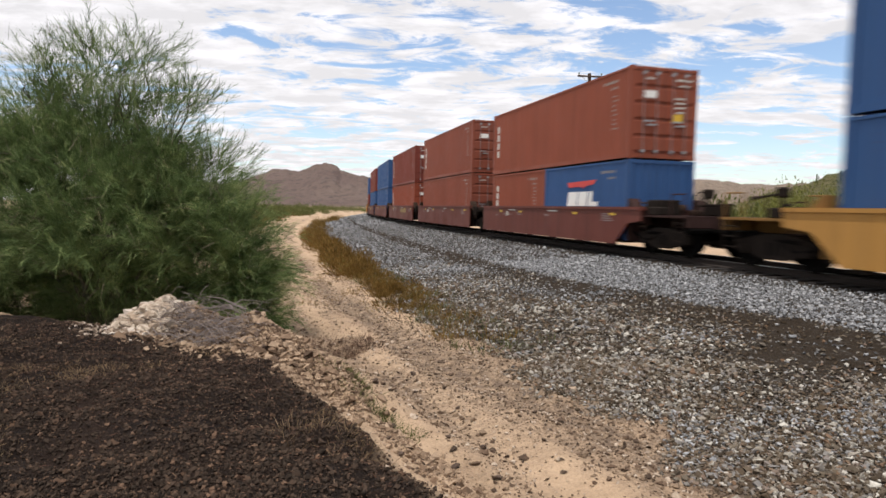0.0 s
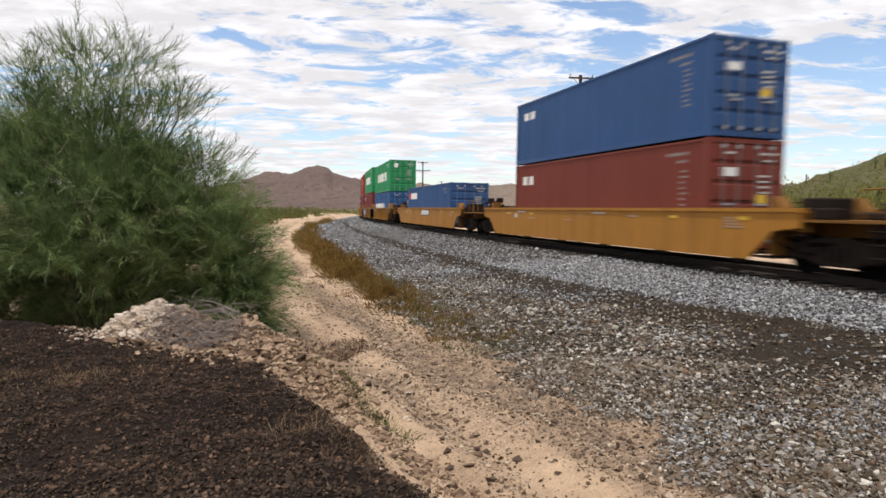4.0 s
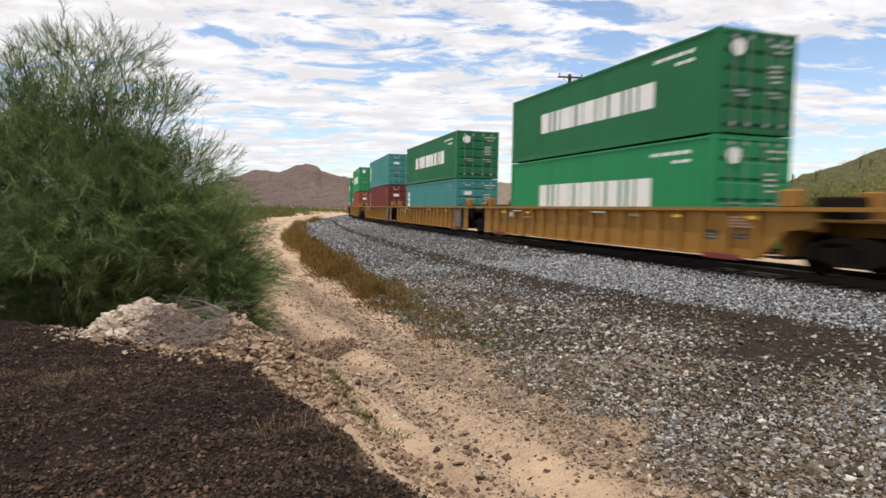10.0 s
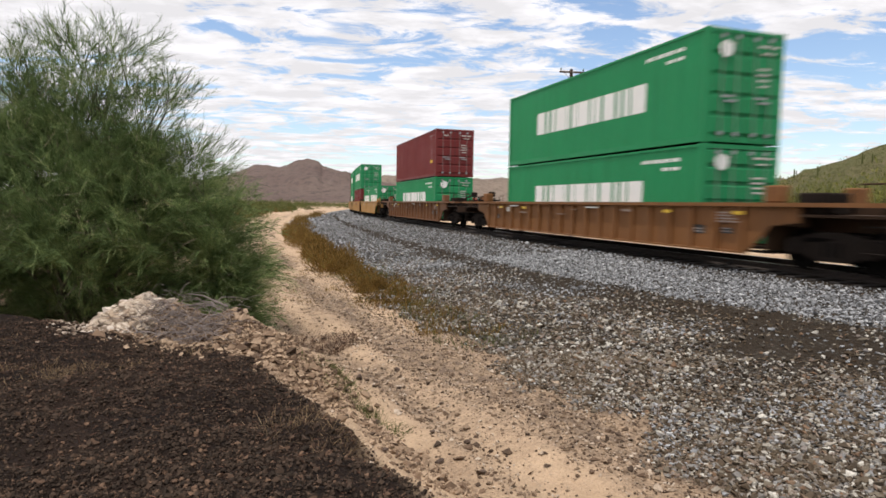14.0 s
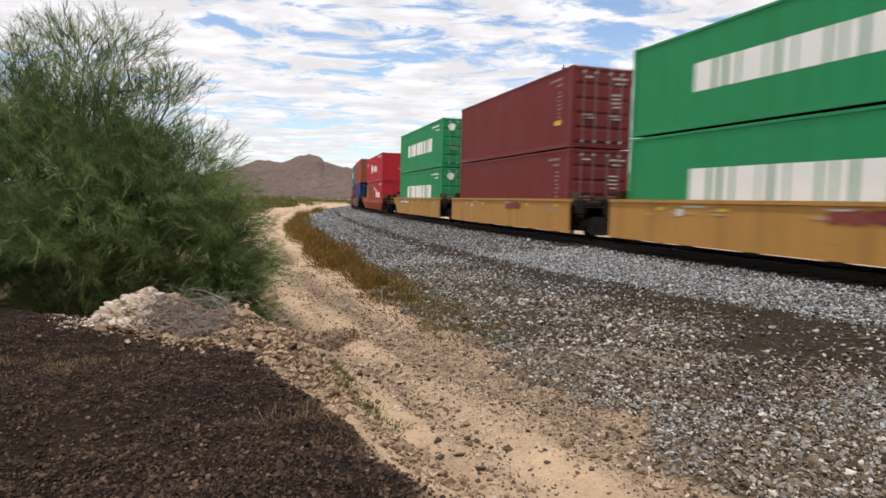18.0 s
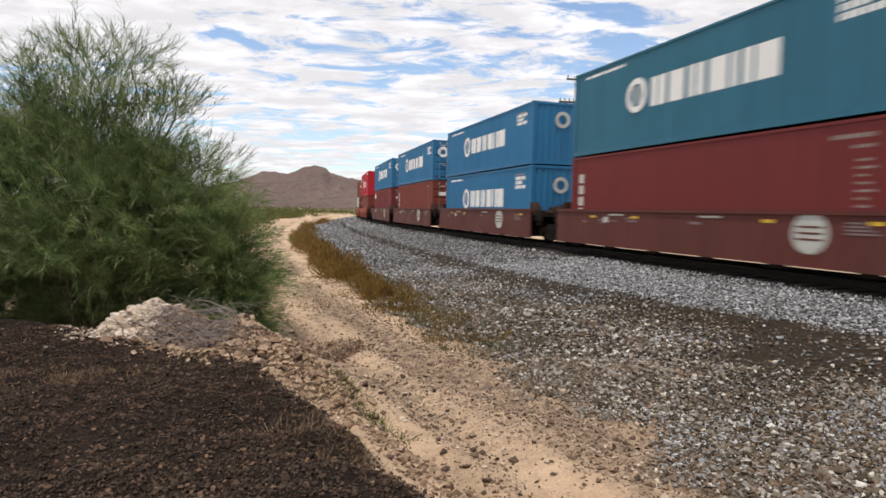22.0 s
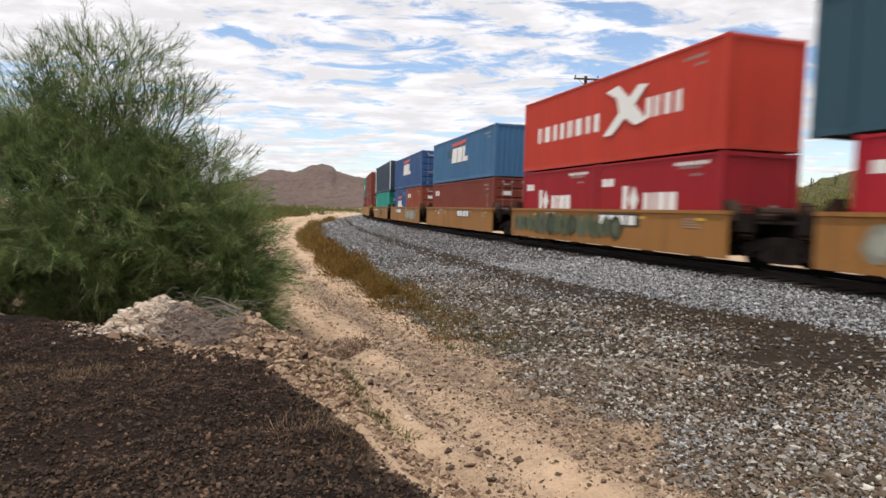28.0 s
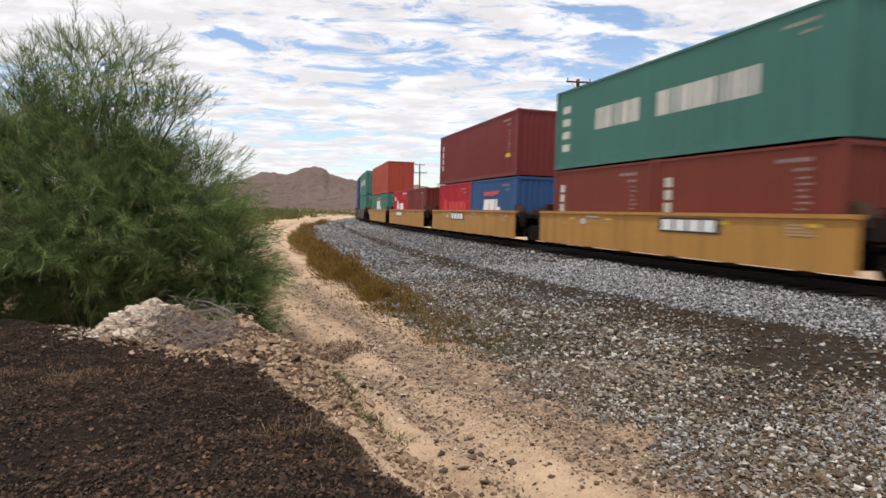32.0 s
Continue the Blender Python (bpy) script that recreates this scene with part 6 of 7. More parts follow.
def palo_verde():
    rng, r = random.Random(77), np.random.RandomState(77)
    root = tagged(new("palo_verde_tree"), "large bushy green palo verde with wispy upper twigs", "tree")
    base = Vector((-5.75, 10.9, float(ground_z(np.array(-5.75), np.array(10.9))) - 0.05))
    root.location = (0, 0, 0)
    # masses of foliage: centre, radii, share, uprightness
    blobs = ((-5.6, 10.25, 0.9, 1.45, 1.3, 1.25, 0.80, 0.35), (-4.05, 10.6, 0.05, 1.0, 1.0, 0.95, 0.50, 0.1), (-4.45, 10.2, 1.0, 0.85, 0.9, 0.80, 0.30, 0.45),
             (-5.55, 10.7, 2.45, 0.75, 0.8, 0.70, 0.10, 0.85), (-4.95, 10.6, 1.95, 0.60, 0.7, 0.50, 0.12, 0.6), (-7.6, 10.6, 1.0, 1.4, 1.3, 1.6, 0.55, 0.3),
             (-7.0, 10.8, 2.35, 0.75, 0.7, 0.6, 0.09, 0.75), (-6.15, 10.8, 3.25, 0.65, 0.6, 0.75, 0.055, 0.95), (-5.3, 10.7, 3.20, 0.60, 0.6, 0.65, 0.055, 0.9),
             (-6.2, 11.0, 0.0, 1.5, 1.1, 0.9, 0.45, 0.05), (-3.45, 10.4, 0.85, 0.45, 0.6, 0.65, 0.055, 0.6), (-4.6, 10.7, 2.95, 0.55, 0.5, 0.55, 0.028, 0.8),
             (-5.7, 10.8, 3.75, 0.6, 0.5, 0.55, 0.022, 0.95),
             (-3.95, 10.6, 1.35, 0.72, 0.7, 0.62, 0.20, 0.5), (-3.35, 10.4, 0.75, 0.55, 0.6, 0.55, 0.12, 0.45), (-3.30, 10.1, 0.0, 0.62, 0.6, 0.70, 0.20, 0.2),
             (-3.15, 9.95, -0.55, 0.55, 0.5, 0.45, 0.10, 0.05), (-4.55, 10.6, 1.9, 0.75, 0.7, 0.50, 0.13, 0.6), (-6.75, 10.4, 2.0, 0.85, 0.8, 0.75, 0.22, 0.6),
             (-6.4, 10.8, -0.45, 1.1, 0.7, 0.5, 0.16, 0.1), (-4.6, 10.4, -0.5, 0.9, 0.6, 0.45, 0.14, 0.1), (-3.85, 10.6, 2.15, 0.42, 0.4, 0.42, 0.014, 0.8),
             (-6.9, 10.9, 3.1, 0.6, 0.5, 0.6, 0.04, 0.85), (-5.1, 10.7, 3.9, 0.5, 0.5, 0.5, 0.014, 0.9),
             (-4.25, 10.6, 3.2, 0.42, 0.4, 0.40, 0.010, 0.75), (-6.7, 10.8, 3.65, 0.45, 0.4, 0.40, 0.010, 0.85), (-6.0, 10.8, 4.0, 0.4, 0.4, 0.4, 0.008, 0.9), (-7.2, 10.5, 0.2, 0.9, 0.8, 1.0, 0.32, 0.2), (-7.4, 10.5, -0.5, 0.9, 0.7, 0.5, 0.12, 0.1),
             (-6.0, 10.6, 2.05, 0.60, 0.6, 0.62, 0.15, 0.62), (-5.45, 10.6, 2.20, 0.45, 0.5, 0.75, 0.11, 0.66), (-7.15, 10.5, 1.9, 0.65, 0.6, 0.7, 0.17, 0.6), (-5.0, 10.5, 1.55, 0.60, 0.6, 0.55, 0.14, 0.6),
             (-6.55, 10.6, 2.75, 0.40, 0.4, 0.55, 0.05, 0.68))
    blobs = [(b[0], b[1] + (0.4 if b[2] < 0.3 else 0.0), *b[2:]) for b in blobs]
    limbs = bmesh.new()
    for cx, cy, cz, rx, ry, rz, share, upr in blobs:
        foot = base + Vector((rng.uniform(-0.25, 0.25), rng.uniform(-0.2, 0.2), 0))
        pts = bent_limb(limbs, foot, (cx, cy, cz - (0.55 if upr >= 0.7 else 0.25) * rz), 0.036, 0.008, rng, 0.10, 7, 7)
        fan = upr >= 0.7
        for k in range(3 if fan else 5):
            d = Vector((rng.gauss(0, 0.55) * rx, rng.gauss(0, 0.5) * ry, (rng.uniform(-0.1, 0.6) if fan else rng.uniform(-0.5, 0.8)) * rz))
            q = bent_limb(limbs, pts[rng.randint(4, 7)], Vector((cx, cy, cz)) + d, 0.010 if fan else 0.017, 0.003, rng, 0.05, 4, 5)
            for j in range(1 if fan else 3):
                e = Vector((rng.gauss(0, 0.35) * rx, rng.gauss(0, 0.35) * ry, rng.uniform(-0.1 if upr < 0.5 else 0.15, 0.55) * rz))
                bent_limb(limbs, q[rng.randint(1, 4)], q[-1] + e, 0.006, 0.002, rng, 0.04, 3, 4)
    part("trunk", limbs, M_BARK, root, "several crooked greenish stems from one base")
    Bs, Ws, Ls, Wd, Bn = [], [], [], [], []

    def grow(b, w, l0, l1, w0, w1, b0, b1):
        ok = b[:, 2] > -0.95
        k = ok.sum()
        Bs.append(b[ok])
        Ws.append(w[ok])
        Ls.append(r.uniform(l0, l1, k))
        Wd.append(r.uniform(w0, w1, k))
        Bn.append(r.uniform(b0, b1, k))

    for cx, cy, cz, rx, ry, rz, share, upr in blobs:
        c0, rad = np.array((cx, cy, cz)), np.array((rx, ry, rz))
        if upr >= 0.7:
            # wispy fans: long fine switches with broom-like side twigs that point up along them
            n = int(1900 * share) + 36
            foot = c0 + r.normal(size=(n, 3)) * rad * np.array((0.50, 0.5, 0.30)) - np.array((0, 0, 0.60 * rz))
            way = unit((foot - c0) * np.array((1.2, 1.1, 0.1)) / rad + np.array((0.15, 0, 1.0)) + r.normal(size=(n, 3)) * 0.34)
            ln = r.uniform(0.45, 1.25, n) * rz
            Bs.append(foot), Ws.append(way), Ls.append(ln), Wd.append(r.uniform(0.005, 0.009, n)), Bn.append(np.zeros(n))
            m = 22
            per = np.repeat(np.arange(n), m)
            f = r.uniform(0.1, 1.0, n * m)
            grow(foot[per] + way[per] * (ln[per] * f)[:, None], way[per] + r.normal(size=(n * m, 3)) * 0.40, 0.07, 0.24, 0.0036, 0.0066, -0.05, 0.1)
            continue
        # dense masses: plumes, each a curved switch set with twigs that run along it and droop at its end
        n = int((3500 if cz < 0.4 else 2700) * share)
        v = unit(r.normal(size=(n, 3))) * (r.uniform(0.10, 1, n)[:, None] ** 0.40)
        lump = 1 + 0.24 * np.sin(5 * v[:, 0] + 3 * v[:, 2] + cx) + 0.18 * np.sin(9 * v[:, 2] - 4 * v[:, 0] + cy) + 0.12 * np.sin(17 * v[:, 0] + 13 * v[:, 2])
        c = c0 + v * rad * lump[:, None]
        # hollows between the masses, and the open foot under the oldest stems
        keep = np.sin(4.1 * c[:, 0] + 2.0 * c[:, 1]) * np.sin(3.7 * c[:, 2] + 1.3 * c[:, 0]) + 0.5 * r.normal(size=n) > -0.5
        keep &= ((c[:, 0] + 6.15) / 0.75) ** 2 + ((c[:, 2] + 0.10) / 0.40) ** 2 + np.clip((c[:, 1] - 10.3) * 4, 0, 9) + 0.35 * r.normal(size=n) > 1.0
        keep &= ((c[:, 0] + 4.75) / 0.50) ** 2 + ((c[:, 2] + 0.25) / 0.30) ** 2 + np.clip((c[:, 1] - 10.3) * 4, 0, 9) + 0.35 * r.normal(size=n) > 1.0
        c, v = c[keep], v[keep]
        n = len(c)
        way = unit(unit(v * np.array((1.0, 1.0, 0.35)) + np.array((0.10, 0, 0.42 + 0.9 * upr))) + r.normal(size=(n, 3)) * 0.26)
        ln, droop = r.uniform(0.35, 0.85, n), r.uniform(0.05, 0.55, n)
        m = 25
        per = np.repeat(np.arange(n), m)
        f = r.uniform(0.0, 1.0, n * m)
        at = c[per] + way[per] * (ln[per] * (f - 0.5))[:, None]
        at[:, 2] -= droop[per] * ln[per] * f * f
        tang = way[per].copy()
        tang[:, 2] -= 2 * droop[per] * f
        grow(at + r.normal(size=(n * m, 3)) * 0.016, unit(tang) + r.normal(size=(n * m, 3)) * 0.26, 0.12, 0.34, 0.0038, 0.0068, -0.05, 0.3)
    B, W, L, D, N = (np.concatenate(q) for q in (Bs, Ws, Ls, Wd, Bn))
    part("crown", blades("crown", B, W, L, D, N, M_LEAF, 3), M_LEAF, root, "masses of fine green leafless twigs")
    # bare and dead twigs showing in the lower mass and at the tips
    n = 2600
    pick = r.randint(0, len(B), n)
    dead = part("dead_wood", blades("dead_wood", B[pick] + r.normal(size=(n, 3)) * 0.05 + np.array((0, -0.25, 0)), W[pick] + r.normal(size=(n, 3)) * 0.5, r.uniform(0.15, 0.45, n), r.uniform(0.005, 0.010, n), r.uniform(-0.1, 0.5, n), M_DRYTWIG, 4),
         M_DRYTWIG, root, "grey dead twigs")
    dead["kind"] = "stuff"
    # long stray shoots along the outline
    n = 110
    top = np.argsort(-(B[:, 2] + 0.6 * B[:, 0] + r.normal(size=len(B)) * 0.8))[:30000]
    pick = r.choice(top, n)
    shoots = part("stray_growth", blades("stray_growth", B[pick], W[pick] + np.array((0.25, 0, 0.7)), r.uniform(0.2, 0.4, n), r.uniform(0.004, 0.007, n), r.uniform(0.0, 0.2, n), M_LEAF, 5), M_LEAF, root)
    shoots["kind"] = "stuff"


palo_verde()


def tuft_field(name, pts, per, h, spread, mat, seed, label, cat, width=(0.006, 0.014), lean=0.5):
    r = np.random.RandomState(seed)
    n = len(pts)
    k = np.repeat(np.arange(n), per)
    sz = r.uniform(0.6, 1.3, n)[k]
    off = r.normal(size=(n * per, 2)) * spread * sz[:, None]
    xy = pts[k] + off
    base = np.column_stack([xy, ground_z(xy[:, 0], xy[:, 1]) - 0.01])
    way = np.column_stack([off / spread * lean * 0.6 + r.normal(size=(n * per, 2)) * lean * 0.6, np.full(n * per, 1.0)])
    return tagged(new(name, blades(name, base, way, h * sz * r.uniform(0.5, 1.15, n * per), r.uniform(*width, n * per), r.uniform(0, 0.4, n * per), mat, seed + 1)), label, cat, kind="stuff")


def along_track(n, s0, s1, d, sd, seed, power=1.0):
    r = np.random.RandomState(seed)
    s = s0 + (s1 - s0) * r.uniform(0, 1, n) ** power
    dd = np.broadcast_to(d(s) if callable(d) else d, (n,)) + r.normal(size=n) * sd
    return np.array([track(a, b)[:2] for a, b in zip(s, dd)])


def weeds():
    r = np.random.RandomState(50)
    for n, s0, s1, d0, h0, h1, per, seed in ((95, 2.0, 34.0, 8.05, 0.38, 0.72, 290, 51), (60, 32.0, 85.0, 7.2, 0.5, 0.9, 110, 55), (46, -4.5, 4.0, 8.1, 0.18, 0.42, 240, 67)):
        p = along_track(n, s0, s1, (lambda q: d0 - 2.4 * smooth(45, 85, q)), 0.30, seed, 1.0)
        k = np.repeat(np.arange(n), per)
        h = r.uniform(h0, h1, n)
        v = unit(r.normal(size=(n * per, 3)))
        v[:, 2] = np.abs(v[:, 2])
        rr = r.uniform(0.15, 1.0, (n * per, 1)) ** 0.5
        c = np.column_stack([p, ground_z(p[:, 0], p[:, 1]) - 0.02])[k] + v * rr * np.column_stack([0.8 * h, 0.8 * h, h])[k]
        way = v + np.array((0, 0, 0.7)) + 0.4 * r.normal(size=(n * per, 3))
        L = 0.26 * h[k] * r.uniform(0.6, 1.4, n * per)
        tagged(new("weed_strip", blades("weed_strip", c, way, L, L * 0.10 + 0.004, r.uniform(0, 0.3, n * per), M_WEED, seed + 1)), "ochre and yellow-brown dry weed bushes at the foot of the ballast", "weeds", kind="stuff")
    tuft_field("weed_strip", along_track(90, -8, 8, 7.85, 0.38, 68, 0.8), 45, 0.26, 0.15, M_WEED, 69, "ochre dry weeds thinning out along the ballast", "weeds")
    tuft_field("sparse_grass", along_track(150, -9, 8, 7.9, 0.45, 53), 22, 0.28, 0.10, M_SCRUB, 54, "sparse green grass at the ballast's foot", "grass", (0.004, 0.008))
    tuft_field("sparse_grass", along_track(60, -4, 16, 9.9, 0.5, 55), 22, 0.16, 0.09, M_WEED, 56, "low dry tufts between the wheel ruts", "grass", (0.004, 0.008))
    # dry straw on the dark soil
    x, y, r = by_range(1500, 2.6, 8.0, -44, 4, 57, 1.3)
    ok = (ground_zones(x, y)[2] > 0.6) & (waves(x, y, 2.4, 58) > 0.25)
    tuft_field("dry_straw", np.column_stack([x[ok], y[ok]]), 16, 0.10, 0.05, M_STRAW, 59, "short dry straw in the dark soil", "grass", (0.003, 0.005), 0.8)
    # litter of straw and twigs lying on the dark soil
    x, y, r = by_range(15000, 2.3, 9.0, -46, 4, 64, 1.5)
    ok = (ground_zones(x, y)[2] > 0.4) & (waves(x, y, 1.7, 65) + 0.5 * r.normal(size=15000) > 0.1)
    x, y = x[ok], y[ok]
    n = len(x)
    base = np.column_stack([x, y, ground_z(x, y) + r.uniform(0.002, 0.016, n)])
    way = np.column_stack([r.normal(size=(n, 2)), r.uniform(-0.1, 0.5, n)])
    tagged(new("soil_litter", blades("soil_litter", base, way, r.uniform(0.015, 0.07, n), r.uniform(0.002, 0.006, n), r.uniform(0, 0.1, n), M_LITTER, 66)), "reddish straw and twig litter on the dark soil", "litter", kind="stuff")
    # scruffy growth at the tree's foot and behind the heap
    r = np.random.RandomState(60)
    p = np.column_stack([r.uniform(-3.7, -2.85, 30), r.uniform(9.3, 10.3, 30)])
    tuft_field("dry_brush", p, 50, 0.40, 0.16, M_WEED, 61, "brown dry brush beside the tree", "brush", (0.004, 0.009), 0.8)
    p = np.column_stack([-1.75 + 0.32 * r.normal(size=60), 9.8 + 0.2 * r.normal(size=60)])
    tuft_field("dry_brush", p, 40, 0.15, 0.10, M_LITTER, 62, "low grey-brown brush in the hollow by the track", "brush", (0.004, 0.008), 0.9)
    t = r.uniform(0, 1, 34)
    p = np.column_stack([-1.15 + 0.95 * t + r.normal(size=34) * 0.06, 6.75 - 1.0 * t + r.normal(size=34) * 0.09])
    tuft_field("sparse_grass", p, 34, 0.13, 0.07, M_SCRUB, 63, "low olive tufts on the dirt lip", "grass", (0.003, 0.007), 0.9)


weeds()


def shrub_points(n, a0, a1, r0, r1, seed):
    x, y, r = by_range(n, r0, r1, a0, a1, seed, 0.8)
    d, s = side_distance(x, y)
    ok = (d > 13.5) | (d < -7.0)
    return x[ok], y[ok], r


def scrub(name, x, y, zf, h0, h1, per, seed, label, mat=None, leaf=0.10):
    """Many far shrubs: each a clump of small leaf ribbons round a few stems."""
    r = np.random.RandomState(seed)
    n = len(x)
    h = r.uniform(h0, h1, n)
    k = np.repeat(np.arange(n), per)
    v = unit(r.normal(size=(n * per, 3))) * (r.uniform(0, 1, (n * per, 1)) ** 0.5)
    v[:, 2] = np.abs(v[:, 2]) * 1.0
    v *= (1 + 0.3 * np.sin(7 * v[:, :1] + k[:, None]))
    c = np.column_stack([x, y, zf(x, y)])[k] + v * np.column_stack([h * 0.75, h * 0.75, h])[k]
    L = (leaf * (0.5 + 0.5 * h))[k] * r.uniform(1.0, 2.6, n * per)
    me = blades(name, c, v + np.array((0, 0, 0.5)) + r.normal(size=(n * per, 3)) * 0.5, L, L * 0.36, np.zeros(n * per), mat or M_SCRUB, seed + 1)
    return tagged(new(name, me), label, "scrub", kind="stuff")


def far_plants():
    x, y, r = shrub_points(1500, -22, -2, 130, 520, 71)
    scrub("far_scrub", x, y, ground_z, 1.0, 3.0, 32, 72, "green and brown desert scrub across the flats", None, 0.15)
    x, y, r = shrub_points(300, -22, -4, 75, 150, 83)
    scrub("far_scrub", x, y, ground_z, 0.4, 1.1, 60, 84, "low brown desert bushes on the sandy flats", M_WEED, 0.09)
    x, y, r = shrub_points(46, -24, -12, 30, 60, 73)
    scrub("far_scrub", x, y, ground_z, 0.35, 0.8, 60, 74, "low brown desert bushes beside the dirt track", M_WEED, 0.08)
    x, y, r = shrub_points(420, -20, -5, 80, 175, 87)
    scrub("far_scrub", x, y, ground_z, 1.0, 2.4, 90, 88, "dark green and brown brush along the far edge of the sand", None, 0.12)
    x, y, r = by_range(70, 42, 90, -18.5, -12.5, 97)
    ok = side_distance(x, y)[0] > 11.5
    scrub("far_scrub", x[ok], y[ok], ground_z, 0.4, 0.95, 160, 98, "brown and olive bushes scattered on the sand", M_WEED, 0.07)
    x, y, r = shrub_points(110, -18, -7, 52, 100, 69)
    scrub("far_scrub", x, y, ground_z, 0.6, 1.5, 90, 70, "dark green desert shrubs past the bend of the dirt track")
    x, y, r = shrub_points(90, 12, 42, 42, 130, 75)
    scrub("mesquite_thicket", x, y, ground_z, 1.8, 3.8, 260, 76, "green mesquite thicket beyond the railway", None, 0.11)
    x, y, r = shrub_points(40, 26, 44, 60, 112, 85)
    scrub("mesquite_thicket", x, y, ground_z, 3.4, 5.8, 1900, 86, "tall yellow-green mesquite trees beyond the railway", M_MESQUITE, 0.050)
    x, y, r = shrub_points(260, -3, 42, 130, 420, 77)
    scrub("far_scrub", x, y, ground_z, 1.2, 2.6, 60, 78, "green desert scrub across the flats")
    # scrub on the right-hand hillside: cast down on its slope
    dep = bpy.context.evaluated_depsgraph_get()
    hill = bpy.data.objects["hillside"].evaluated_get(dep)
    r = np.random.RandomState(79)
    hx, hy, hz = [], [], []
    for _ in range(700):
        yy = r.uniform(122, 189)
        xx = r.uniform(0.44, 1.0) * yy
        hit, loc, _n, _i = hill.ray_cast(Vector((xx, yy, 80)), Vector((0, 0, -1)))
        if hit:
            hx.append(xx), hy.append(yy), hz.append(loc.z - 0.1)
    zz = np.array(hz)
    scrub("hill_scrub", np.array(hx), np.array(hy), lambda a, b: zz, 0.5, 1.7, 42, 80, "green scrub dotting the hillside")
    # tall cacti on the crest
    rng = random.Random(81)
    for k in range(4):
        yy = rng.uniform(165, 188)
        xx = rng.uniform(0.52, 0.75) * yy
        hit, loc, _n, _i = hill.ray_cast(Vector((xx, yy, 80)), Vector((0, 0, -1)))
        if not hit:
            continue
        root = tagged(new("saguaro_cactus"), "tall green columnar cactus on the hillside", "cactus", "cacti on the hillside")
        root.location = loc
        bm = bmesh.new()
        H = rng.uniform(2.2, 3.4)
        add_cyl(bm, (0, 0, -0.3), (0, 0, H), 0.22, 0.17, 9)
        part("stem", bm, M_SCRUB, root)
        bm = bmesh.new()
        add_cyl(bm, (0, 0, 0.5 * H), (0.6, 0, 0.55 * H), 0.12, 0.12, 7)
        add_cyl(bm, (0.6, 0, 0.53 * H), (0.6, 0, 0.85 * H), 0.13, 0.10, 7)
        part("arm", bm, M_SCRUB, root)


far_plants()

# ---- rubble heap before the tree, loose stones ----


def rock_mesh(rng, n_cut=11):
    bm = bmesh.new()
    bmesh.ops.create_icosphere(bm, subdivisions=2, radius=1.15)
    for v in bm.verts:
        v.co *= 1 + 0.22 * noise.noise(v.co * 1.3 + Vector((rng.uniform(0, 90), 0, 0)))
    for _ in range(n_cut):
        d = Vector((rng.gauss(0, 1), rng.gauss(0, 1), rng.gauss(0, 1))).normalized()
        lim = rng.uniform(0.42, 0.8)
        for v in bm.verts:
            over = v.co.dot(d) - lim
            if over > 0:
                v.co -= d * over
    me = mesh_of(bm, "rock")
    return me


def stone_material(name, c1, c2, c3):
    m, nt, b = material(name, 0.9)
    b.inputs["Specular IOR Level"].default_value = 0.2
    v = object_coords(nt)
    info = nt.nodes.new("ShaderNodeObjectInfo")
    n1, n2 = node_noise(nt, v, 1.6, 6, 0.6), node_noise(nt, v, 9.0, 5, 0.65)
    c = node_mix(nt, info.outputs["Random"], c1, c2)
    c = node_mix(nt, node_range(nt, n1, 0.42, 0.7, 0, 0.8), c, c3)
    c = node_mix(nt, node_range(nt, n2, 0.5, 0.75, 0, 0.5), c, tuple(0.5 * k for k in c3))
    nt.links.new(c, b.inputs["Base Color"])
    node_bump(nt, b, n2, 0.5, 0.08)
    return m


M_PALESTONE = stone_material("pale_limestone", (0.66, 0.58, 0.48), (0.42, 0.33, 0.245), (0.24, 0.17, 0.12))
M_GREYTWIG = plain("grey_dead_twig", (0.215, 0.180, 0.165), 0.9, 0, 0.4)
M_PALERUBBLE = island_material("pale_rock_chips", ((0.0, (0.14, 0.10, 0.075)), (0.4, (0.30, 0.235, 0.18)), (1.0, (0.60, 0.53, 0.46))))
M_TANCLOD = island_material("tan_dirt_clod", ((0.0, (0.060, 0.038, 0.026)), (0.3, (0.19, 0.125, 0.082)), (1.0, (0.42, 0.31, 0.215))))
M_DARKSTONE = stone_material("brown_stone", (0.10, 0.07, 0.055), (0.17, 0.12, 0.09), (0.07, 0.05, 0.04))


def put(name, me, parent, x, y, size, rng, sink=0.25):
    z = float(ground_z(np.array(x), np.array(y)))
    ob = new(name, me)
    ob.parent = parent
    ob.matrix_local = Matrix.LocRotScale((x, y, z + size * (0.55 - sink)), Euler((rng.uniform(-0.5, 0.5), rng.uniform(-0.5, 0.5), rng.uniform(0, 6.28))),
                                         (size * rng.uniform(0.8, 1.25), size * rng.uniform(0.75, 1.1), size * rng.uniform(0.55, 0.8)))
    return ob


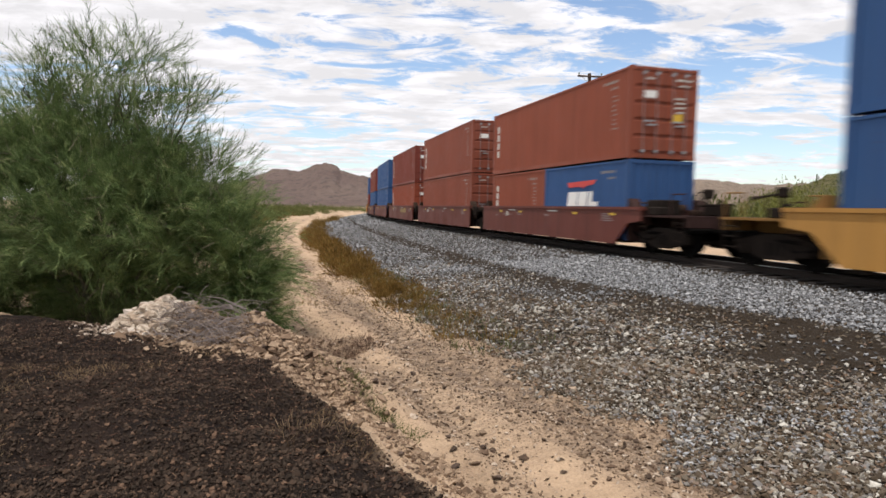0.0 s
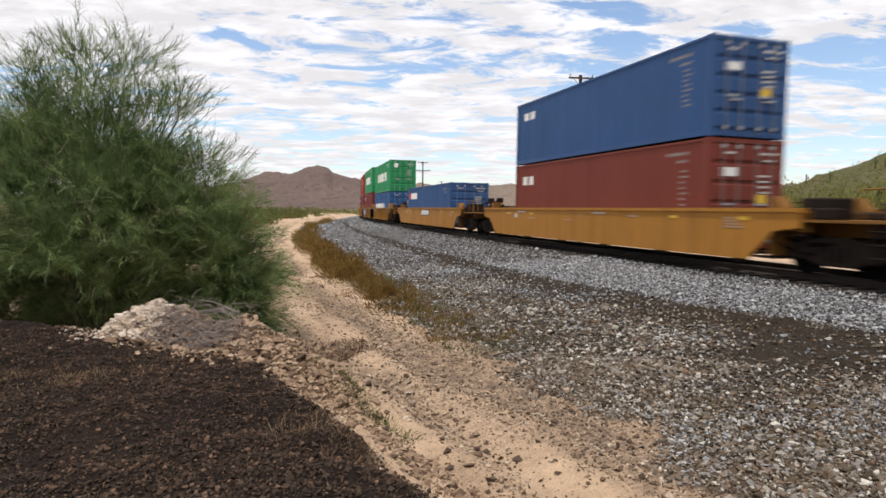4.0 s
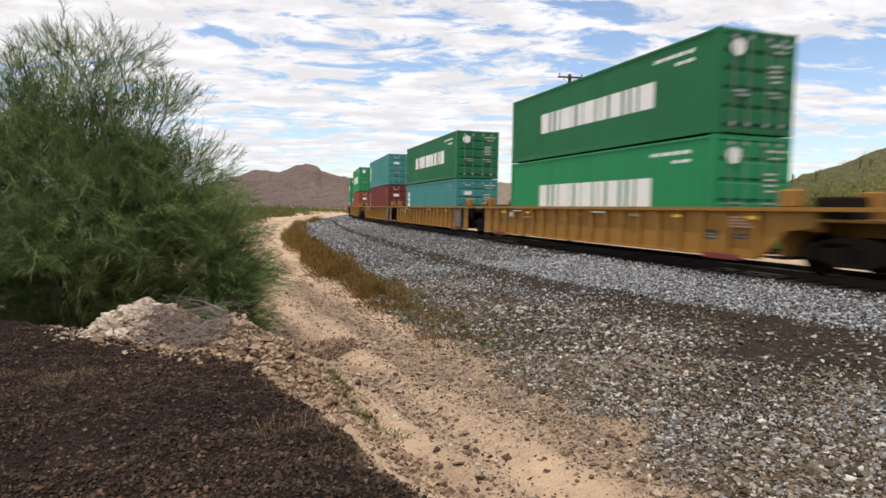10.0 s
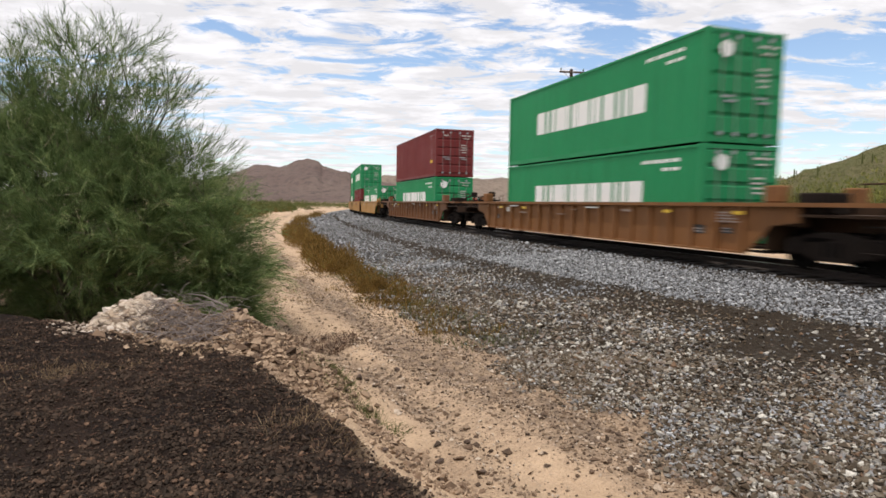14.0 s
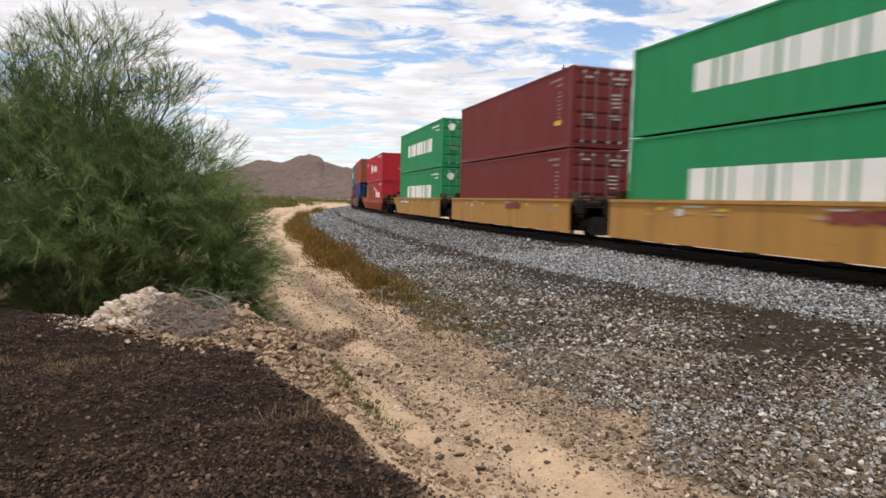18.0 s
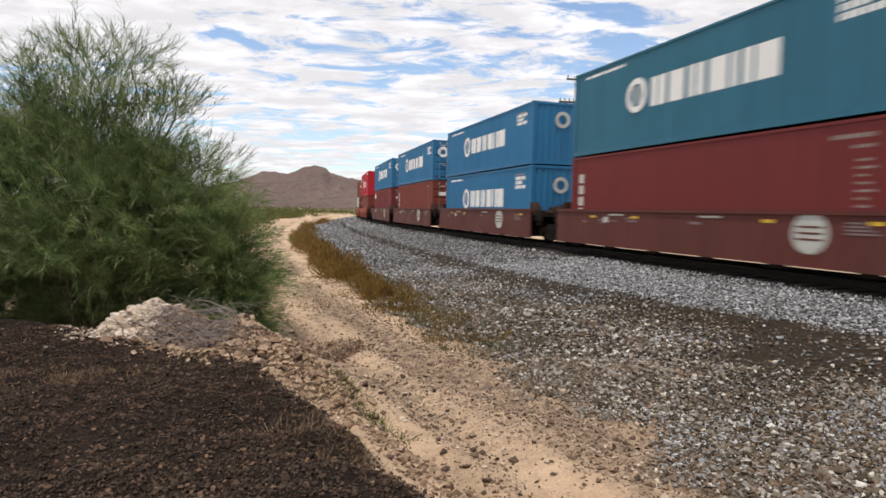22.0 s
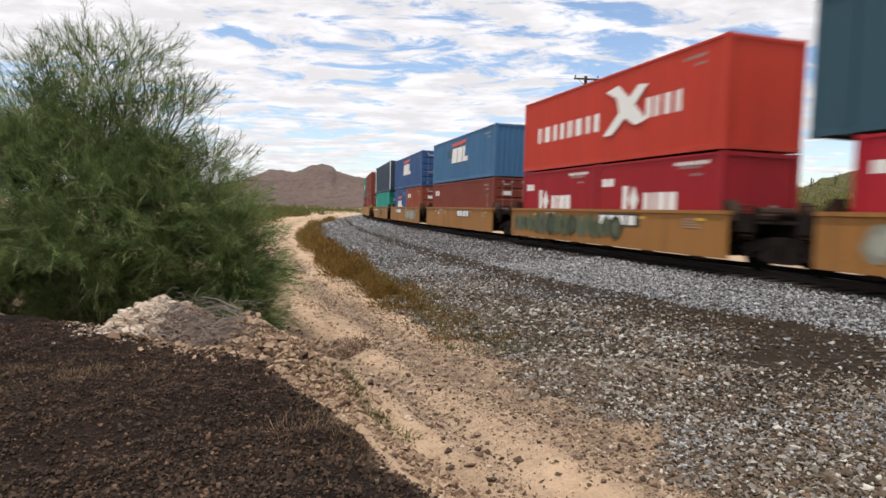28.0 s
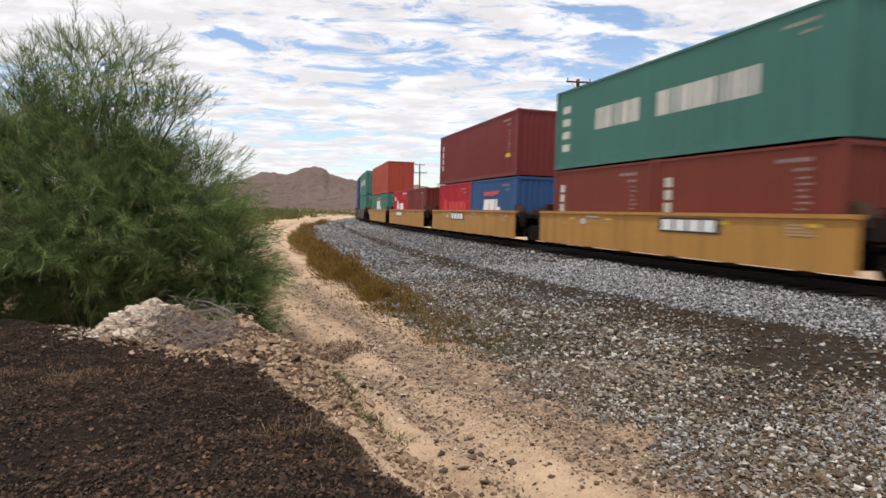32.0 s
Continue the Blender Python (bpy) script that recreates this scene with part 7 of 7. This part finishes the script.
def rubble_heap():
    rng = random.Random(91)
    rocks = []
    for k in range(7):
        me = rock_mesh(rng)
        me.materials.append(M_PALESTONE)
        rocks.append(me)
    heap = tagged(new("rubble_heap"), "heap of pale broken rock and tan dirt clods before the tree", "rubble heap")
    # pale broken rock on the peak and down its near flank
    for k in range(240):
        f = rng.uniform(0, 1) ** 0.8
        x = -4.05 + 0.88 * f + rng.gauss(0, 0.06)
        y = 8.05 - 0.33 * f + rng.gauss(-0.20, 0.18)
        put("rock", rng.choice(rocks), heap, x, y, min(0.12, max(0.022, rng.lognormvariate(-3.1, 0.5))), rng)
    for x, y, s in ((-3.42, 7.78, 0.10), (-3.28, 7.70, 0.09), (-3.55, 7.80, 0.09), (-3.75, 7.86, 0.08), (-3.50, 7.55, 0.08), (-3.85, 7.80, 0.08), (-3.62, 7.62, 0.09), (-4.05, 7.95, 0.07)):
        put("rock", rng.choice(rocks), heap, x, y, s, rng, 0.2)
    r = np.random.RandomState(92)
    P = np.array(((-4.2, 8.0), (-3.37, 7.75), (-2.75, 7.5), (-2.1, 7.2), (-1.6, 6.95), (-1.0, 6.35)))
    for n, t0, t1, mat, size, seed, lab in ((1300, 0.25, 1.05, M_PALERUBBLE, 0.018, 93, "pale broken chips"), (7000, 0.95, 4.99, M_TANCLOD, 0.015, 95, "tan and brown dirt clods"), (800, 2.0, 4.9, M_TANCLOD, 0.025, 96, "large tan dirt clods")):
        t = r.uniform(t0, t1, n)
        i = t.astype(int)
        xy = P[i] + (P[i + 1] - P[i]) * (t - i)[:, None] + np.column_stack([r.normal(size=n) * 0.24, r.normal(size=n) * 0.28 - 0.22])
        ob = part("small_rubble", lumps("small_rubble", xy[:, 0], xy[:, 1], np.clip(size * r.lognormal(0, 0.5, n), 0.006, 0.075), mat, seed, jit=0.25, simple=size < 0.02, odd=(0.7, 1.3)), None, heap, lab)
        ob["kind"] = "stuff"
    # dead branches thrown on it
    bm = bmesh.new()
    for k in range(340):
        f = rng.uniform(0, 1)
        x, y = -3.2 + 0.95 * f + rng.gauss(0, 0.08), 7.55 - 0.45 * f + rng.gauss(-0.14, 0.15)
        z = float(ground_z(np.array(x), np.array(y))) + rng.uniform(0.02, 0.17)
        a = rng.uniform(0, 6.28)
        stout = k % 26 == 0
        L = rng.uniform(0.45, 0.9) if stout else rng.uniform(0.12, 0.5)
        r0 = rng.uniform(0.009, 0.014) if stout else rng.uniform(0.002, 0.005)
        bent_limb(bm, (x, y, z + 0.03), (x + L * math.cos(a), y + 0.5 * L * math.sin(a), z + rng.uniform(-0.08, 0.16)), r0, 0.002, rng, 0.12, 4, 4)
    ob = part("dead_wood", bm, M_GREYTWIG, heap, "tangle of thin grey dead branches")
    ob["kind"] = "stuff"
    dark = []
    for k in range(4):
        me = rock_mesh(rng)
        me.materials.append(M_DARKSTONE)
        dark.append(me)
    # the ones on the heap (x below -1.6) stand in for shaded holes between clods
    for k, (x, y, s) in enumerate(((0.15, 5.19, 0.04), (0.47, 4.92, 0.045), (-0.81, 7.83, 0.07), (0.09, 5.82, 0.035), (0.41, 5.73, 0.04), (0.51, 5.70, 0.035), (-0.28, 4.51, 0.035), (-2.3, 7.0, 0.06), (-2.2, 6.95, 0.06), (-1.95, 6.85, 0.06), (-1.85, 6.75, 0.05), (-2.12, 7.2, 0.045), (-0.15, 5.3, 0.025), (0.62, 5.6, 0.03), (-0.35, 8.2, 0.04), (0.2, 6.9, 0.03), (-2.05, 6.95, 0.07), (-2.18, 6.98, 0.06), (-2.3, 7.1, 0.05), (-1.8, 6.75, 0.06), (-1.95, 6.6, 0.05), (-1.7, 6.85, 0.05), (-0.45, 6.05, 0.05), (-0.8, 6.3, 0.04), (-1.3, 7.55, 0.05))):
        ob = put("loose_stone", rng.choice(dark), None, x, y, s, rng, 0.15)
        tagged(ob, "small dark brown stone, on the heap standing in for a dark hole", "stone", "loose stones")
    # tan clods along the lip of the dirt track
    n = 2600
    t = r.uniform(0, 1, n)
    x = -1.45 + 1.9 * t + r.normal(size=n) * 0.16
    y = 6.5 - 2.6 * t + 0.2 + r.normal(size=n) * 0.22
    tagged(new("dirt_clods", lumps("dirt_clods", x, y, np.clip(0.013 * r.lognormal(0, 0.5, n), 0.005, 0.045), M_TANCLOD, 94)), "tan and brown dirt clods on the track's edge", "dirt", kind="stuff")


rubble_heap()

# ---- telegraph poles ----


def telegraph_pole():
    root = tagged(new("telegraph_pole"), "old dark wooden telegraph pole with two crossarms", "telegraph pole", "poles along the railway")
    H = 11.6
    bm = bmesh.new()
    add_cyl(bm, (0, 0, -0.4), (0, 0, 5.5), 0.17, 0.145, 12)
    add_cyl(bm, (0, 0, 5.5), (0, 0, H), 0.145, 0.115, 12)
    part("post", bm, M_WOODPOLE, root)
    pin = bmesh.new()
    add_cyl(pin, (0, 0, 0), (0, 0, 0.13), 0.018, n=6)
    pin = mesh_of(pin, "pin")
    pin.materials.append(M_STEEL)
    cup = bmesh.new()
    add_cyl(cup, (0, 0, 0.08), (0, 0, 0.15), 0.06, 0.055, 8)
    add_cyl(cup, (0, 0, 0.15), (0, 0, 0.20), 0.05, 0.02, 8)
    cup = mesh_of(cup, "insulator")
    cup.materials.append(M_GLASSY)
    for z, half, xs in ((H - 0.22, 0.95, (-0.85, 0.85)), (H - 1.78, 1.52, (-1.42, -1.08, -0.74, -0.42, 0.42, 0.74, 1.08, 1.42))):
        arm = part("crossarm", bevelled(box_bm((-half, half, -0.19, -0.10, z - 0.06, z + 0.06)), 0.012), M_WOODPOLE, root)
        for x in xs:
            a = part("pin", pin, None, arm)
            a.matrix_local = pose(x, -0.145, z + 0.06)
            b = part("insulator", cup, None, arm)
            b.matrix_local = pose(x, -0.145, z + 0.06)
        bm = bmesh.new()
        for sx in (-1, 1):
            add_cyl(bm, (sx * 0.62, -0.17, z - 0.05), (sx * 0.08, -0.15, z - 0.55), 0.012, n=5)
        part("brace", bm, M_STEEL, root)
    return root


pole = telegraph_pole()
pole.matrix_basis = pose(10.2, 44.4, -0.86, 0, -1.7, 14)
copy_thing(pole, pose(-2.65, 125.0, -0.86, 0, -0.6, 8))
copy_thing(pole, pose(1.5, 208.0, -0.86, 0, 0.5, -4))

motions()
